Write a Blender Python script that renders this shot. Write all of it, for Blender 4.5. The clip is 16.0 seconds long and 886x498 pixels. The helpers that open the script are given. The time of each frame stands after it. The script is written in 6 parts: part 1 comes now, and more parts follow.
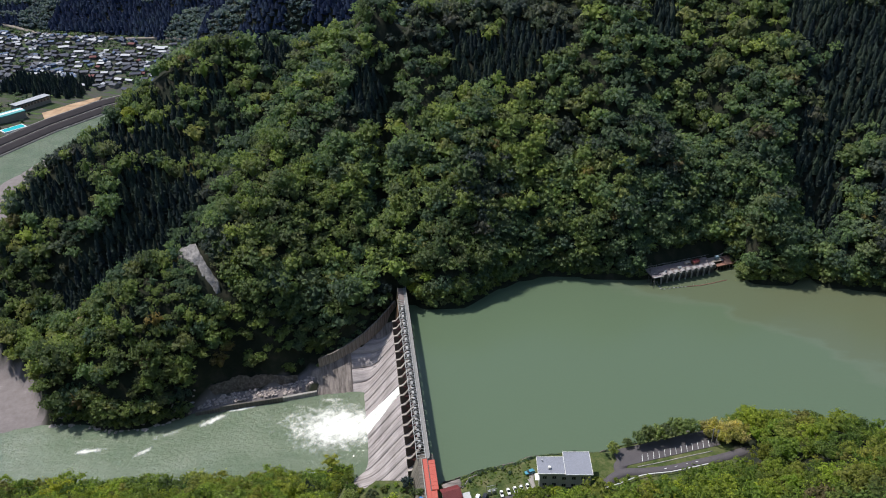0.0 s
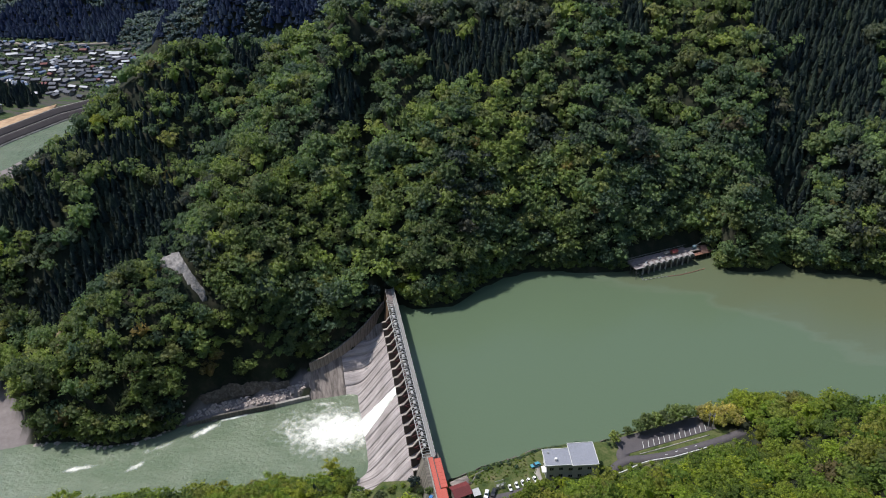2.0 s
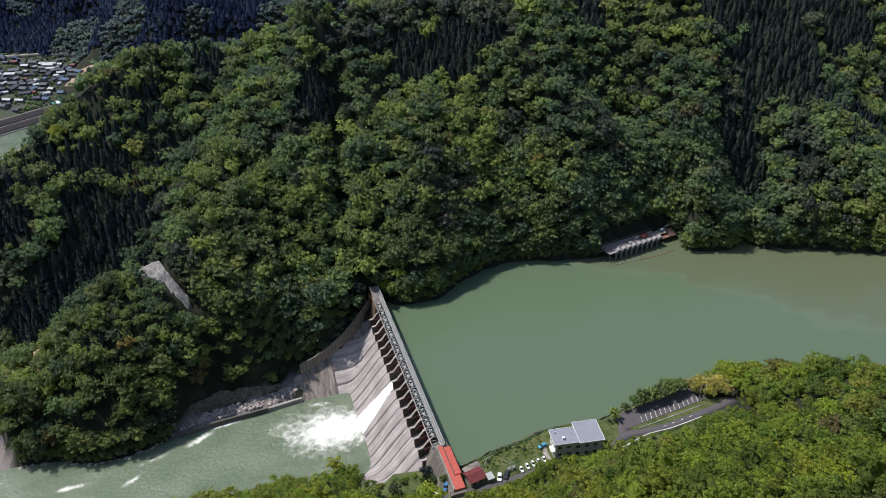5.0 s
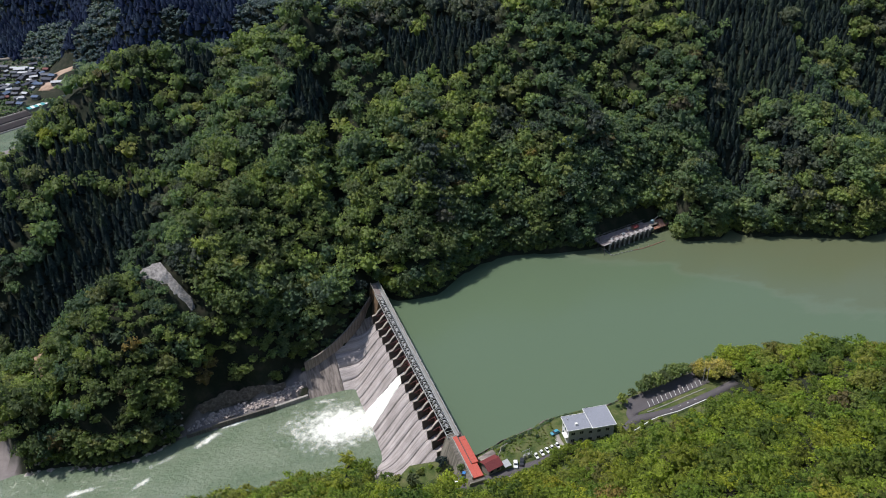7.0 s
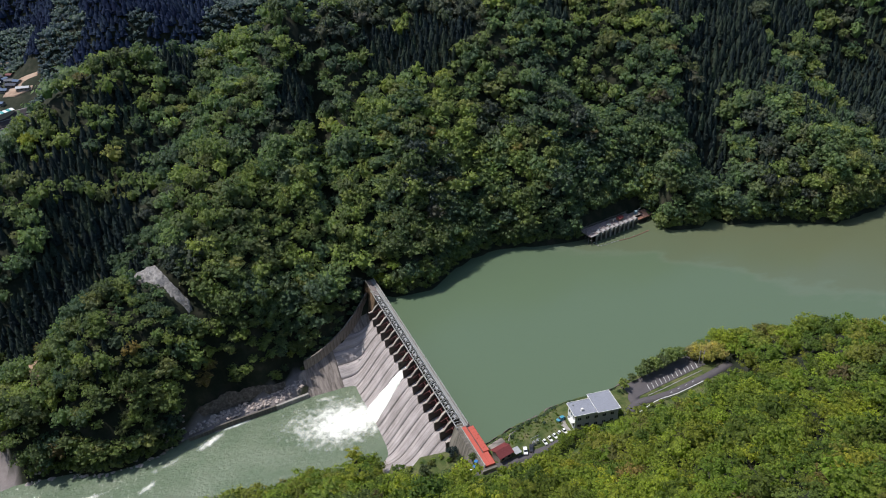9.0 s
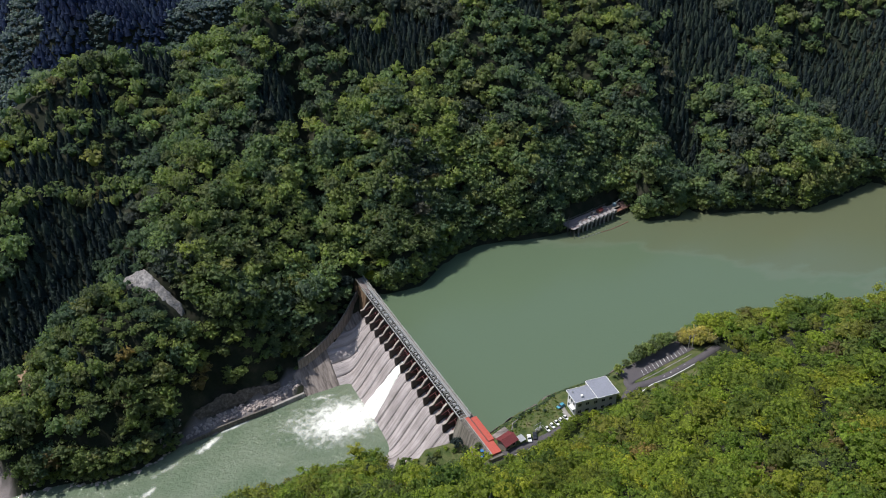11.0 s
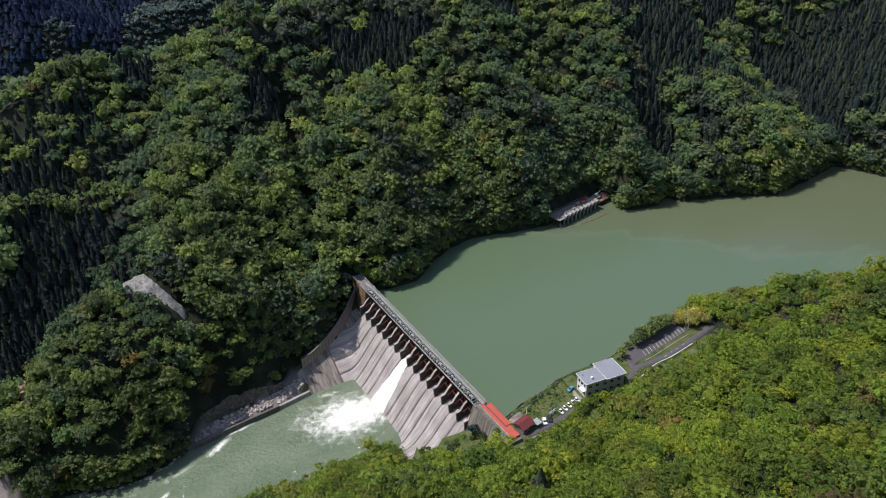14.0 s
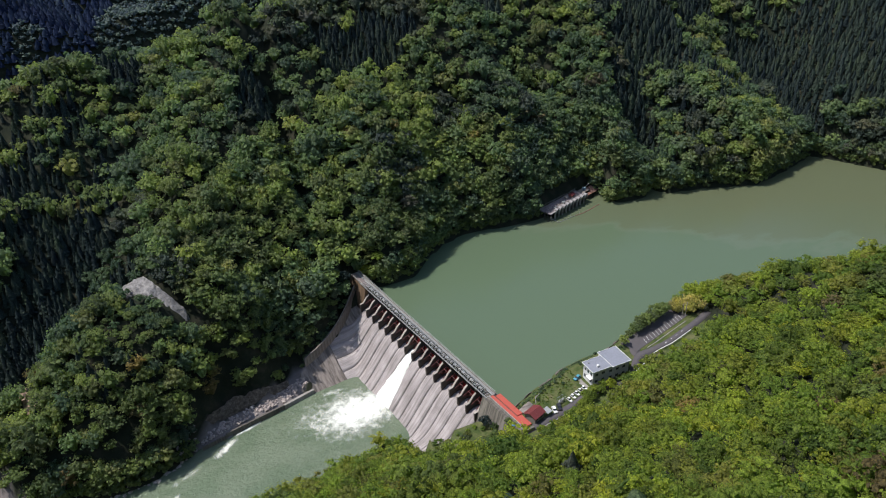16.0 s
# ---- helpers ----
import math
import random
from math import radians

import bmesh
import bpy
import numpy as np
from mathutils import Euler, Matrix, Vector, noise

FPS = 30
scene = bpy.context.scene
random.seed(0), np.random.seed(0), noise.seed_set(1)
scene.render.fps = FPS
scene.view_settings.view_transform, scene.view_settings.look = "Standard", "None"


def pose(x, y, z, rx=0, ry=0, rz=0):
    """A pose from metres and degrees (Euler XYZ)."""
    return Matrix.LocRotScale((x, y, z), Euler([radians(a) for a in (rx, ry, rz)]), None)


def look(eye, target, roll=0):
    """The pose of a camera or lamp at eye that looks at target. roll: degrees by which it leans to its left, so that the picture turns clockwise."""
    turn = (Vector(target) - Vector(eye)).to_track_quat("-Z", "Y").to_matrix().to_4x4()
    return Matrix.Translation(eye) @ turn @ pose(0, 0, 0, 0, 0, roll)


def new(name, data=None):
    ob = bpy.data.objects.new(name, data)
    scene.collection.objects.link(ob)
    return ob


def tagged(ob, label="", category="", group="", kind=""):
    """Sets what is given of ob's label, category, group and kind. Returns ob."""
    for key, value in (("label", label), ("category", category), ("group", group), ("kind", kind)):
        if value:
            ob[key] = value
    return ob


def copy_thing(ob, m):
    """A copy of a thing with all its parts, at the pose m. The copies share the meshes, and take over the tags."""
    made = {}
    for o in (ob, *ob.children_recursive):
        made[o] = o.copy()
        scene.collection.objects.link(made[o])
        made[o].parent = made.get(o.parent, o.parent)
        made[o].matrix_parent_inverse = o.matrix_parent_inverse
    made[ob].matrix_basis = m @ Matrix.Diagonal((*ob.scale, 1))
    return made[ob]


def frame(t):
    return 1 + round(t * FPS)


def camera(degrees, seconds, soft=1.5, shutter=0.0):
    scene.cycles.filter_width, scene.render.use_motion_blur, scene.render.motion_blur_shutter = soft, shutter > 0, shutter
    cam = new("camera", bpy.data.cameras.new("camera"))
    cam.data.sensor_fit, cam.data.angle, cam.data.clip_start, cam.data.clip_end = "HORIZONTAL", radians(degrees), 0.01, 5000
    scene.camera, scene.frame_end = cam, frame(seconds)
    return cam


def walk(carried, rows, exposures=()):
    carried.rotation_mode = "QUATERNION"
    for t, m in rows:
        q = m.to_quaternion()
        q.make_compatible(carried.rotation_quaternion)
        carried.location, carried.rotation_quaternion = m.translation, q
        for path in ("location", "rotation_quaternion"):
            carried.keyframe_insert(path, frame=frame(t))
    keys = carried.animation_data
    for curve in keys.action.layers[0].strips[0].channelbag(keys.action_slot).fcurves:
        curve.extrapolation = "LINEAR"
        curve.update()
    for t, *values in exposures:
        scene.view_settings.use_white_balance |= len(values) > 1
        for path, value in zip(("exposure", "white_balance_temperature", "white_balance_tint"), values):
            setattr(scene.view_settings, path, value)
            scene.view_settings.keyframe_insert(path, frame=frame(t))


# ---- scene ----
cam = camera(62.2, 16.0, 1.0)
# seconds, eye x, y, z, tilt, lean, heading
ROWS = [
    (0, 2.43, 1.01, 233.64, -29.994, -2.071, 2.548),
    (0.5, -2.14, 1.00, 234.10, -30.085, -2.075, 1.472),
    (1, -6.67, 0.78, 234.39, -30.136, -2.071, 0.431),
    (1.5, -11.15, 0.38, 234.55, -30.157, -2.062, -0.587),
    (2, -15.61, -0.15, 234.61, -30.156, -2.054, -1.593),
    (2.5, -20.05, -0.77, 234.60, -30.145, -2.052, -2.598),
    (3, -24.48, -1.46, 234.55, -30.133, -2.060, -3.613),
    (3.5, -28.91, -2.19, 234.49, -30.131, -2.083, -4.650),
    (4, -33.35, -2.93, 234.42, -30.148, -2.127, -5.719),
    (6.5, -55.67, -6.26, 234.34, -30.173, -2.132, -9.498),
    (7, -60.18, -6.77, 234.40, -30.193, -2.118, -10.241),
    (7.5, -64.69, -7.21, 234.47, -30.216, -2.120, -11.023),
    (8, -69.22, -7.58, 234.56, -30.239, -2.127, -11.843),
    (8.5, -73.75, -7.87, 234.65, -30.261, -2.130, -12.701),
    (9, -78.29, -8.09, 234.73, -30.280, -2.119, -13.596),
    (9.5, -82.83, -8.23, 234.81, -30.294, -2.083, -14.529),
    (10, -87.38, -8.29, 234.88, -30.302, -2.012, -15.500),
    (12.5, -110.05, -7.44, 234.81, -30.296, -1.831, -19.824),
    (13, -114.57, -7.02, 234.71, -30.279, -1.824, -20.522),
    (13.5, -119.09, -6.51, 234.59, -30.264, -1.794, -21.218),
    (14, -123.61, -5.91, 234.46, -30.254, -1.751, -21.919),
    (14.5, -128.13, -5.20, 234.34, -30.251, -1.706, -22.636),
    (15, -132.66, -4.37, 234.24, -30.258, -1.667, -23.378),
    (15.5, -137.20, -3.41, 234.20, -30.280, -1.646, -24.155),
    (16, -141.76, -2.30, 234.23, -30.317, -1.653, -24.977),
]
walk(cam, [(t, pose(x, y, z, 0, 0, turn) @ pose(0, 0, 0, 90 + tilt, 0, 0) @ pose(0, 0, 0, 0, 0, lean)) for t, x, y, z, tilt, lean, turn in ROWS])

# ---- daylight: a high sun behind the wooded hill ----
SUN_TO = Vector((-0.47, 0.29, 1.0)).normalized()
world = bpy.data.worlds.new("sky")
scene.world = world
world.use_nodes = True
wn = world.node_tree.nodes
sky = wn.new("ShaderNodeTexSky")
sky.sky_type = "NISHITA"
sky.sun_disc = False
sky.sun_elevation = math.asin(SUN_TO.z)
sky.sun_rotation = math.atan2(SUN_TO.x, SUN_TO.y)
wn["Background"].inputs["Strength"].default_value = 0.15
world.node_tree.links.new(sky.outputs[0], wn["Background"].inputs["Color"])
sun = new("sun", bpy.data.lights.new("sun", "SUN"))
sun.data.energy, sun.data.angle, sun.data.color = 4.25, radians(0.53), (1.0, 0.968, 0.935)
sun.matrix_world = look((0, 0, 600), Vector((0, 0, 600)) - SUN_TO)
scene.view_settings.exposure = 0.10

# ---- materials ----
def mat(name, rough=0.8, metal=0.0, spec=0.5):
    m = bpy.data.materials.new(name)
    m.use_nodes = True
    b = m.node_tree.nodes["Principled BSDF"]
    b.inputs["Roughness"].default_value, b.inputs["Metallic"].default_value = rough, metal
    b.inputs["Specular IOR Level"].default_value = spec
    return m, m.node_tree.nodes, m.node_tree.links, b


def grain(n, l, scale, detail=4.0, stretch=None, rough=0.6, space="Object"):
    """A noise in metres; stretch scales its axes."""
    co = n.new("ShaderNodeTexCoord")
    t = n.new("ShaderNodeTexNoise")
    t.inputs["Scale"].default_value, t.inputs["Detail"].default_value, t.inputs["Roughness"].default_value = scale, detail, rough
    if stretch:
        mp = n.new("ShaderNodeMapping")
        mp.inputs["Scale"].default_value = stretch
        l.new(co.outputs[space], mp.inputs["Vector"])
        l.new(mp.outputs[0], t.inputs["Vector"])
    else:
        l.new(co.outputs[space], t.inputs["Vector"])
    return t.outputs["Fac"]


def ramp(n, l, fac, *stops):
    r = n.new("ShaderNodeValToRGB")
    e = r.color_ramp.elements
    while len(e) < len(stops):
        e.new(0.5)
    for k, (p, c) in zip(e, stops):
        k.position, k.color = p, (*c, 1) if len(c) == 3 else c
    if fac is not None:
        l.new(fac, r.inputs[0])
    return r.outputs[0]


def mix(n, l, fac, a, b, how="MIX"):
    m = n.new("ShaderNodeMix")
    m.data_type, m.blend_type = "RGBA", how
    for sock, v in ((m.inputs[0], fac), (m.inputs[6], a), (m.inputs[7], b)):
        if isinstance(v, (int, float)):
            sock.default_value = v
        elif isinstance(v, tuple):
            sock.default_value = (*v, 1)
        else:
            l.new(v, sock)
    return m.outputs[2]


def bump(n, l, b, height, strength, dist):
    p = n.new("ShaderNodeBump")
    p.inputs["Strength"].default_value, p.inputs["Distance"].default_value = strength, dist
    l.new(height, p.inputs["Height"])
    l.new(p.outputs[0], b.inputs["Normal"])


def plain(name, colour, rough=0.7, metal=0.0, scale=1.5, vary=0.25, dark=0.55, relief=0.02):
    """A weathered paint or metal: broad stains and fine grain over one colour."""
    m, n, l, b = mat(name, rough, metal)
    low = tuple(c * dark for c in colour)
    big = ramp(n, l, grain(n, l, 0.25 * scale, 5), (0.35, (0, 0, 0)), (0.7, (1, 1, 1)))
    c = mix(n, l, mixf(n, l, big, vary), colour, low)
    fine = ramp(n, l, grain(n, l, 3.0 * scale, 6), (0.3, (0.8, 0.8, 0.8)), (0.7, (1.1, 1.1, 1.1)))
    c = mix(n, l, 1.0, c, fine, "MULTIPLY")
    l.new(c, b.inputs["Base Color"])
    bump(n, l, b, grain(n, l, 4 * scale, 5), 0.3, relief)
    return m


def mixf(n, l, sock, k):
    m = n.new("ShaderNodeMath")
    m.operation = "MULTIPLY"
    l.new(sock, m.inputs[0])
    m.inputs[1].default_value = k
    return m.outputs[0]


def foliage(name, *tones, shine=0.6, through_leaf=0.35, spec=0.35):
    """Leaves: a tone of its own for each tree, another for each spray, broad drifts across the slope."""
    m, n, l, b = mat(name, shine, 0.0, spec)
    a = n.new("ShaderNodeAttribute")
    a.attribute_name = "tone"
    o = n.new("ShaderNodeObjectInfo")
    add = n.new("ShaderNodeMath")
    add.operation = "ADD"
    l.new(a.outputs["Fac"], add.inputs[0])
    l.new(o.outputs["Random"], add.inputs[1])
    fr = n.new("ShaderNodeMath")
    fr.operation = "FRACT"
    l.new(add.outputs[0], fr.inputs[0])
    k = len(tones)
    c = ramp(n, l, fr.outputs[0], *[(i / (k - 1), t) for i, t in enumerate(tones)])
    jit = n.new("ShaderNodeMath")
    jit.operation = "MULTIPLY"
    l.new(fr.outputs[0], jit.inputs[0])
    jit.inputs[1].default_value = 17.0
    fj = n.new("ShaderNodeMath")
    fj.operation = "FRACT"
    l.new(jit.outputs[0], fj.inputs[0])
    c = mix(n, l, 1.0, c, ramp(n, l, fj.outputs[0], (0.0, (0.56, 0.58, 0.66)), (0.30, (0.86, 0.88, 0.94)), (0.75, (1.12, 1.10, 1.02)), (1.0, (1.38, 1.32, 1.08))), "MULTIPLY")
    g = n.new("ShaderNodeNewGeometry")
    isl = ramp(n, l, g.outputs["Random Per Island"], (0.0, (0.86, 0.88, 0.86)), (0.6, (1.0, 1.0, 1.0)), (1.0, (1.14, 1.12, 1.04)))
    c = mix(n, l, 1.0, c, isl, "MULTIPLY")
    t = n.new("ShaderNodeTexNoise")
    t.inputs["Scale"].default_value, t.inputs["Detail"].default_value = 0.021, 3
    l.new(g.outputs["Position"], t.inputs["Vector"])
    c = mix(n, l, 1.0, c, ramp(n, l, t.outputs["Fac"], (0.35, (0.78, 0.8, 0.85)), (0.65, (1.15, 1.12, 0.95))), "MULTIPLY")
    # fine mottling; its dark flecks paint the shaded gaps between leaves
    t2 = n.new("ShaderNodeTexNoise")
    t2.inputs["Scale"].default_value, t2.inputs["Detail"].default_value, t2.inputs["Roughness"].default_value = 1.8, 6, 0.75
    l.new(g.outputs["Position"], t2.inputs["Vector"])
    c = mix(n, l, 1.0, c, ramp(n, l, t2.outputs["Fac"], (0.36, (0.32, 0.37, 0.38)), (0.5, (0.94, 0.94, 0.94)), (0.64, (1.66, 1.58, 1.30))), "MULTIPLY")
    bump(n, l, b, t2.outputs["Fac"], 1.0, 0.55)
    l.new(c, b.inputs["Base Color"])
    tr = n.new("ShaderNodeBsdfTranslucent")
    l.new(mix(n, l, 1.0, c, (1.35, 1.5, 0.8), "MULTIPLY"), tr.inputs["Color"])
    mx = n.new("ShaderNodeMixShader")
    mx.inputs[0].default_value = through_leaf
    l.new(b.outputs[0], mx.inputs[1])
    l.new(tr.outputs[0], mx.inputs[2])
    l.new(mx.outputs[0], n["Material Output"].inputs["Surface"])
    return m


# hillside leaves and needles carry extra blue in place of haze
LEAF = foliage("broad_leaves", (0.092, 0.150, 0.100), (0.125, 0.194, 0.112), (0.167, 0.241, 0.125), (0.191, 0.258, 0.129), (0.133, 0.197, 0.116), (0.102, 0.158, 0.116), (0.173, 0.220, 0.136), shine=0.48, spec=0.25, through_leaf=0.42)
LEAF_SPRING = foliage("spring_leaves", (0.182, 0.255, 0.050), (0.246, 0.305, 0.051), (0.147, 0.227, 0.048), (0.285, 0.310, 0.050), (0.211, 0.279, 0.055), shine=0.48, spec=0.25, through_leaf=0.45)
LEAF_FRESH = foliage("fresh_leaves", (0.120, 0.197, 0.044), (0.183, 0.267, 0.047), (0.232, 0.308, 0.053), (0.145, 0.225, 0.048), (0.215, 0.242, 0.058), (0.159, 0.154, 0.058), shine=0.48, spec=0.25, through_leaf=0.42)
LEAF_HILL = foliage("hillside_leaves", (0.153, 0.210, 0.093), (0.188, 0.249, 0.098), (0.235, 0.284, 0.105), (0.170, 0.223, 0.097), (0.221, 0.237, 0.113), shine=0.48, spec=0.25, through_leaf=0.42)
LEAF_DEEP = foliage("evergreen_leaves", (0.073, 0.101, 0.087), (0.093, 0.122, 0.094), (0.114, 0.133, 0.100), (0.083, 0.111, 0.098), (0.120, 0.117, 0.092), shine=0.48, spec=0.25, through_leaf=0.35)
LEAF_OLIVE = foliage("olive_leaves", (0.123, 0.181, 0.050), (0.154, 0.215, 0.054), (0.188, 0.212, 0.058), (0.110, 0.187, 0.058), shine=0.5, spec=0.25, through_leaf=0.35)
LEAF_GOLD = foliage("golden_leaves", (0.290, 0.285, 0.045), (0.250, 0.280, 0.050), (0.310, 0.290, 0.050), through_leaf=0.45)
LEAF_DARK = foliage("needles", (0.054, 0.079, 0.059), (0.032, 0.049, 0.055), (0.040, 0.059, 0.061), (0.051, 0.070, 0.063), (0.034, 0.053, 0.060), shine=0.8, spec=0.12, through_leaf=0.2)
# far woods: the blue of distant haze is mixed into both colours
LEAF_FAR = foliage("haze_tinted_leaves", (0.088, 0.132, 0.173), (0.113, 0.163, 0.182), (0.139, 0.188, 0.187), shine=0.6, through_leaf=0.35)
NEEDLES_FAR = foliage("haze_tinted_needles", (0.021, 0.034, 0.088), (0.024, 0.041, 0.096), (0.031, 0.048, 0.100), shine=0.8, spec=0.12, through_leaf=0.2)
LEAF_RUST = foliage("rusty_leaves", (0.165, 0.125, 0.055), (0.140, 0.125, 0.058), (0.195, 0.150, 0.060))
LEAF_BAMBOO = foliage("bamboo_leaves", (0.430, 0.385, 0.160), (0.330, 0.330, 0.100), (0.480, 0.410, 0.200), through_leaf=0.45)
BARK = plain("bark", (0.055, 0.045, 0.035), 0.9, scale=3)


def concrete(name, colour, streak=0.55, rough=0.85, run=(1.0, 0.06, 0.05)):
    """Old cast concrete: water streaks down the fall, blotches and pores."""
    m, n, l, b = mat(name, rough, 0, 0.3)
    s = grain(n, l, 0.9, 7, run, 0.65)
    st = ramp(n, l, s, (0.42, (0, 0, 0)), (0.62, (1, 1, 1)))
    c = mix(n, l, mixf(n, l, st, streak), colour, tuple(v * 0.28 for v in colour))
    big = ramp(n, l, grain(n, l, 0.12, 5), (0.3, (0.72, 0.70, 0.68)), (0.7, (1.08, 1.06, 1.05)))
    c = mix(n, l, 1.0, c, big, "MULTIPLY")
    fine = ramp(n, l, grain(n, l, 2.5, 6), (0.3, (0.85, 0.85, 0.85)), (0.7, (1.08, 1.08, 1.08)))
    c = mix(n, l, 1.0, c, fine, "MULTIPLY")
    l.new(c, b.inputs["Base Color"])
    bump(n, l, b, grain(n, l, 1.2, 8), 0.5, 0.12)
    return m


CHUTE = concrete("worn_chute_concrete", (0.44, 0.40, 0.395), 0.5)
CONCRETE = concrete("weathered_concrete", (0.40, 0.38, 0.35), 0.45)
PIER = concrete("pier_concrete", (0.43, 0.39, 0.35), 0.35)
# much darker than the caps: the shade on the pier sides is in the colour
PIER_SIDE = concrete("shade_dark_pier_concrete", (0.11, 0.095, 0.085), 0.5)
# apron tone lowered for wet concrete and for the trees' shade on it
APRON = concrete("bleached_apron_concrete", (0.30, 0.262, 0.238), 0.85, 0.85, (0.10, 0.55, 0.10))
NEAR_CONCRETE = concrete("mossy_concrete", (0.25, 0.23, 0.195), 0.75)
BROWN_CONCRETE = concrete("rust_stained_concrete", (0.20, 0.135, 0.085), 0.6)
DARK_CONCRETE = concrete("stained_concrete", (0.17, 0.155, 0.135), 0.6)
DECK = plain("deck_concrete", (0.25, 0.245, 0.24), 0.85, scale=1.0, vary=0.5)
GATE_RED = plain("gate_paint", (0.50, 0.050, 0.050), 0.5, scale=1.5, vary=0.7, dark=0.4)
ARM_RED = plain("rusty_arm_paint", (0.105, 0.018, 0.018), 0.6, scale=1.5, vary=0.7, dark=0.4)
DECK_RED = plain("vermilion_paint", (0.46, 0.085, 0.056), 0.55, scale=0.8, vary=0.3, dark=0.75)
STEEL = plain("galvanised_steel", (0.52, 0.52, 0.50), 0.45, 0.5, vary=0.4)
STEEL_DARK = plain("dark_steel", (0.10, 0.095, 0.09), 0.55, 0.4, vary=0.4)
ROOF_RED = plain("maroon_roof_tin", (0.165, 0.030, 0.030), 0.6, vary=0.4)
ROOF_GREY = plain("flat_roof_membrane", (0.235, 0.245, 0.285), 0.7, scale=0.6, vary=0.35, dark=0.8)
WHITE = plain("white_paint", (0.80, 0.79, 0.76), 0.6, vary=0.25, dark=0.75)
SHADE_GREY_WALL = plain("shade_grey_render", (0.50, 0.48, 0.45), 0.8, vary=0.35, dark=0.7)
ASPHALT = plain("asphalt", (0.090, 0.080, 0.084), 0.9, scale=1.0, vary=0.5, dark=0.7)
LINE = plain("road_paint", (0.78, 0.78, 0.76), 0.7, scale=2, vary=0.3, dark=0.7)
WOOD = plain("brown_board", (0.26, 0.13, 0.09), 0.7, vary=0.4)
TIMBER = plain("weathered_timber", (0.30, 0.26, 0.22), 0.85, vary=0.5)


def rock_mat(name, a, b2, scale=0.35):
    m, n, l, b = mat(name, 0.9, 0, 0.3)
    c = ramp(n, l, grain(n, l, scale, 9, None, 0.7), (0.3, tuple(v * 0.4 for v in a)), (0.5, a), (0.72, b2))
    l.new(c, b.inputs["Base Color"])
    bump(n, l, b, grain(n, l, scale * 2, 10, None, 0.7), 1.0, 0.6)
    return m


ROCK = rock_mat("bank_rock", (0.42, 0.355, 0.325), (0.60, 0.535, 0.495), 0.5)
SLIDE = rock_mat("bare_rock_face", (0.255, 0.240, 0.230), (0.42, 0.395, 0.375), 0.8)
SHORE_ROCK = rock_mat("shore_rock", (0.115, 0.098, 0.082), (0.25, 0.215, 0.185), 0.6)


def ground_mat():
    """Forest floor, with grass, gravel and field masks from the lie of the land."""
    m, n, l, b = mat("ground_cover", 0.95, 0, 0.2)
    def mask(k):
        a = n.new("ShaderNodeAttribute")
        a.attribute_name = k
        return a.outputs["Fac"]
    # soil toned dark so that gaps between trees read as canopy shade
    soil = ramp(n, l, grain(n, l, 0.15, 8), (0.3, (0.013, 0.017, 0.011)), (0.5, (0.020, 0.025, 0.014)), (0.62, (0.034, 0.034, 0.022)), (0.8, (0.050, 0.045, 0.030)))
    grass = ramp(n, l, grain(n, l, 0.22, 9, None, 0.72), (0.32, (0.022, 0.042, 0.012)), (0.45, (0.058, 0.080, 0.023)), (0.56, (0.100, 0.110, 0.042)), (0.70, (0.14, 0.130, 0.065)), (0.82, (0.22, 0.18, 0.12)))
    gravel = ramp(n, l, grain(n, l, 0.25, 10, None, 0.7), (0.3, (0.160, 0.138, 0.132)), (0.6, (0.215, 0.190, 0.185)), (0.8, (0.30, 0.272, 0.262)))
    field = ramp(n, l, grain(n, l, 0.06, 7, (0.4, 1.7, 1), 0.70), (0.3, (0.022, 0.036, 0.018)), (0.42, (0.046, 0.072, 0.024)), (0.50, (0.082, 0.076, 0.066)), (0.55, (0.060, 0.060, 0.056)), (0.60, (0.050, 0.090, 0.024)), (0.74, (0.082, 0.125, 0.036)))
    c = mix(n, l, mask("grass"), soil, grass)
    c = mix(n, l, mask("gravel"), c, gravel)
    c = mix(n, l, mask("field"), c, field)
    l.new(c, b.inputs["Base Color"])
    bump(n, l, b, grain(n, l, 0.8, 8), 0.6, 0.5)
    return m


GROUND = ground_mat()


def water_mat(name, a, b2, ripple, patch=0.012, rough=0.12, chop=0.25, wave=0.35):
    """Silty water: its colour comes from the silt, its sheen from the sky."""
    m, n, l, b = mat(name, rough, 0, 0.5)
    b.inputs["IOR"].default_value = 1.33
    c = ramp(n, l, grain(n, l, patch, 4, (1, 1.6, 1)), (0.40, a), (0.62, b2))
    l.new(c, b.inputs["Base Color"])
    bump(n, l, b, grain(n, l, ripple, 6), chop, wave)
    return m


LAKE = water_mat("silty_lake_water", (0.095, 0.150, 0.105), (0.115, 0.135, 0.085), 0.5)


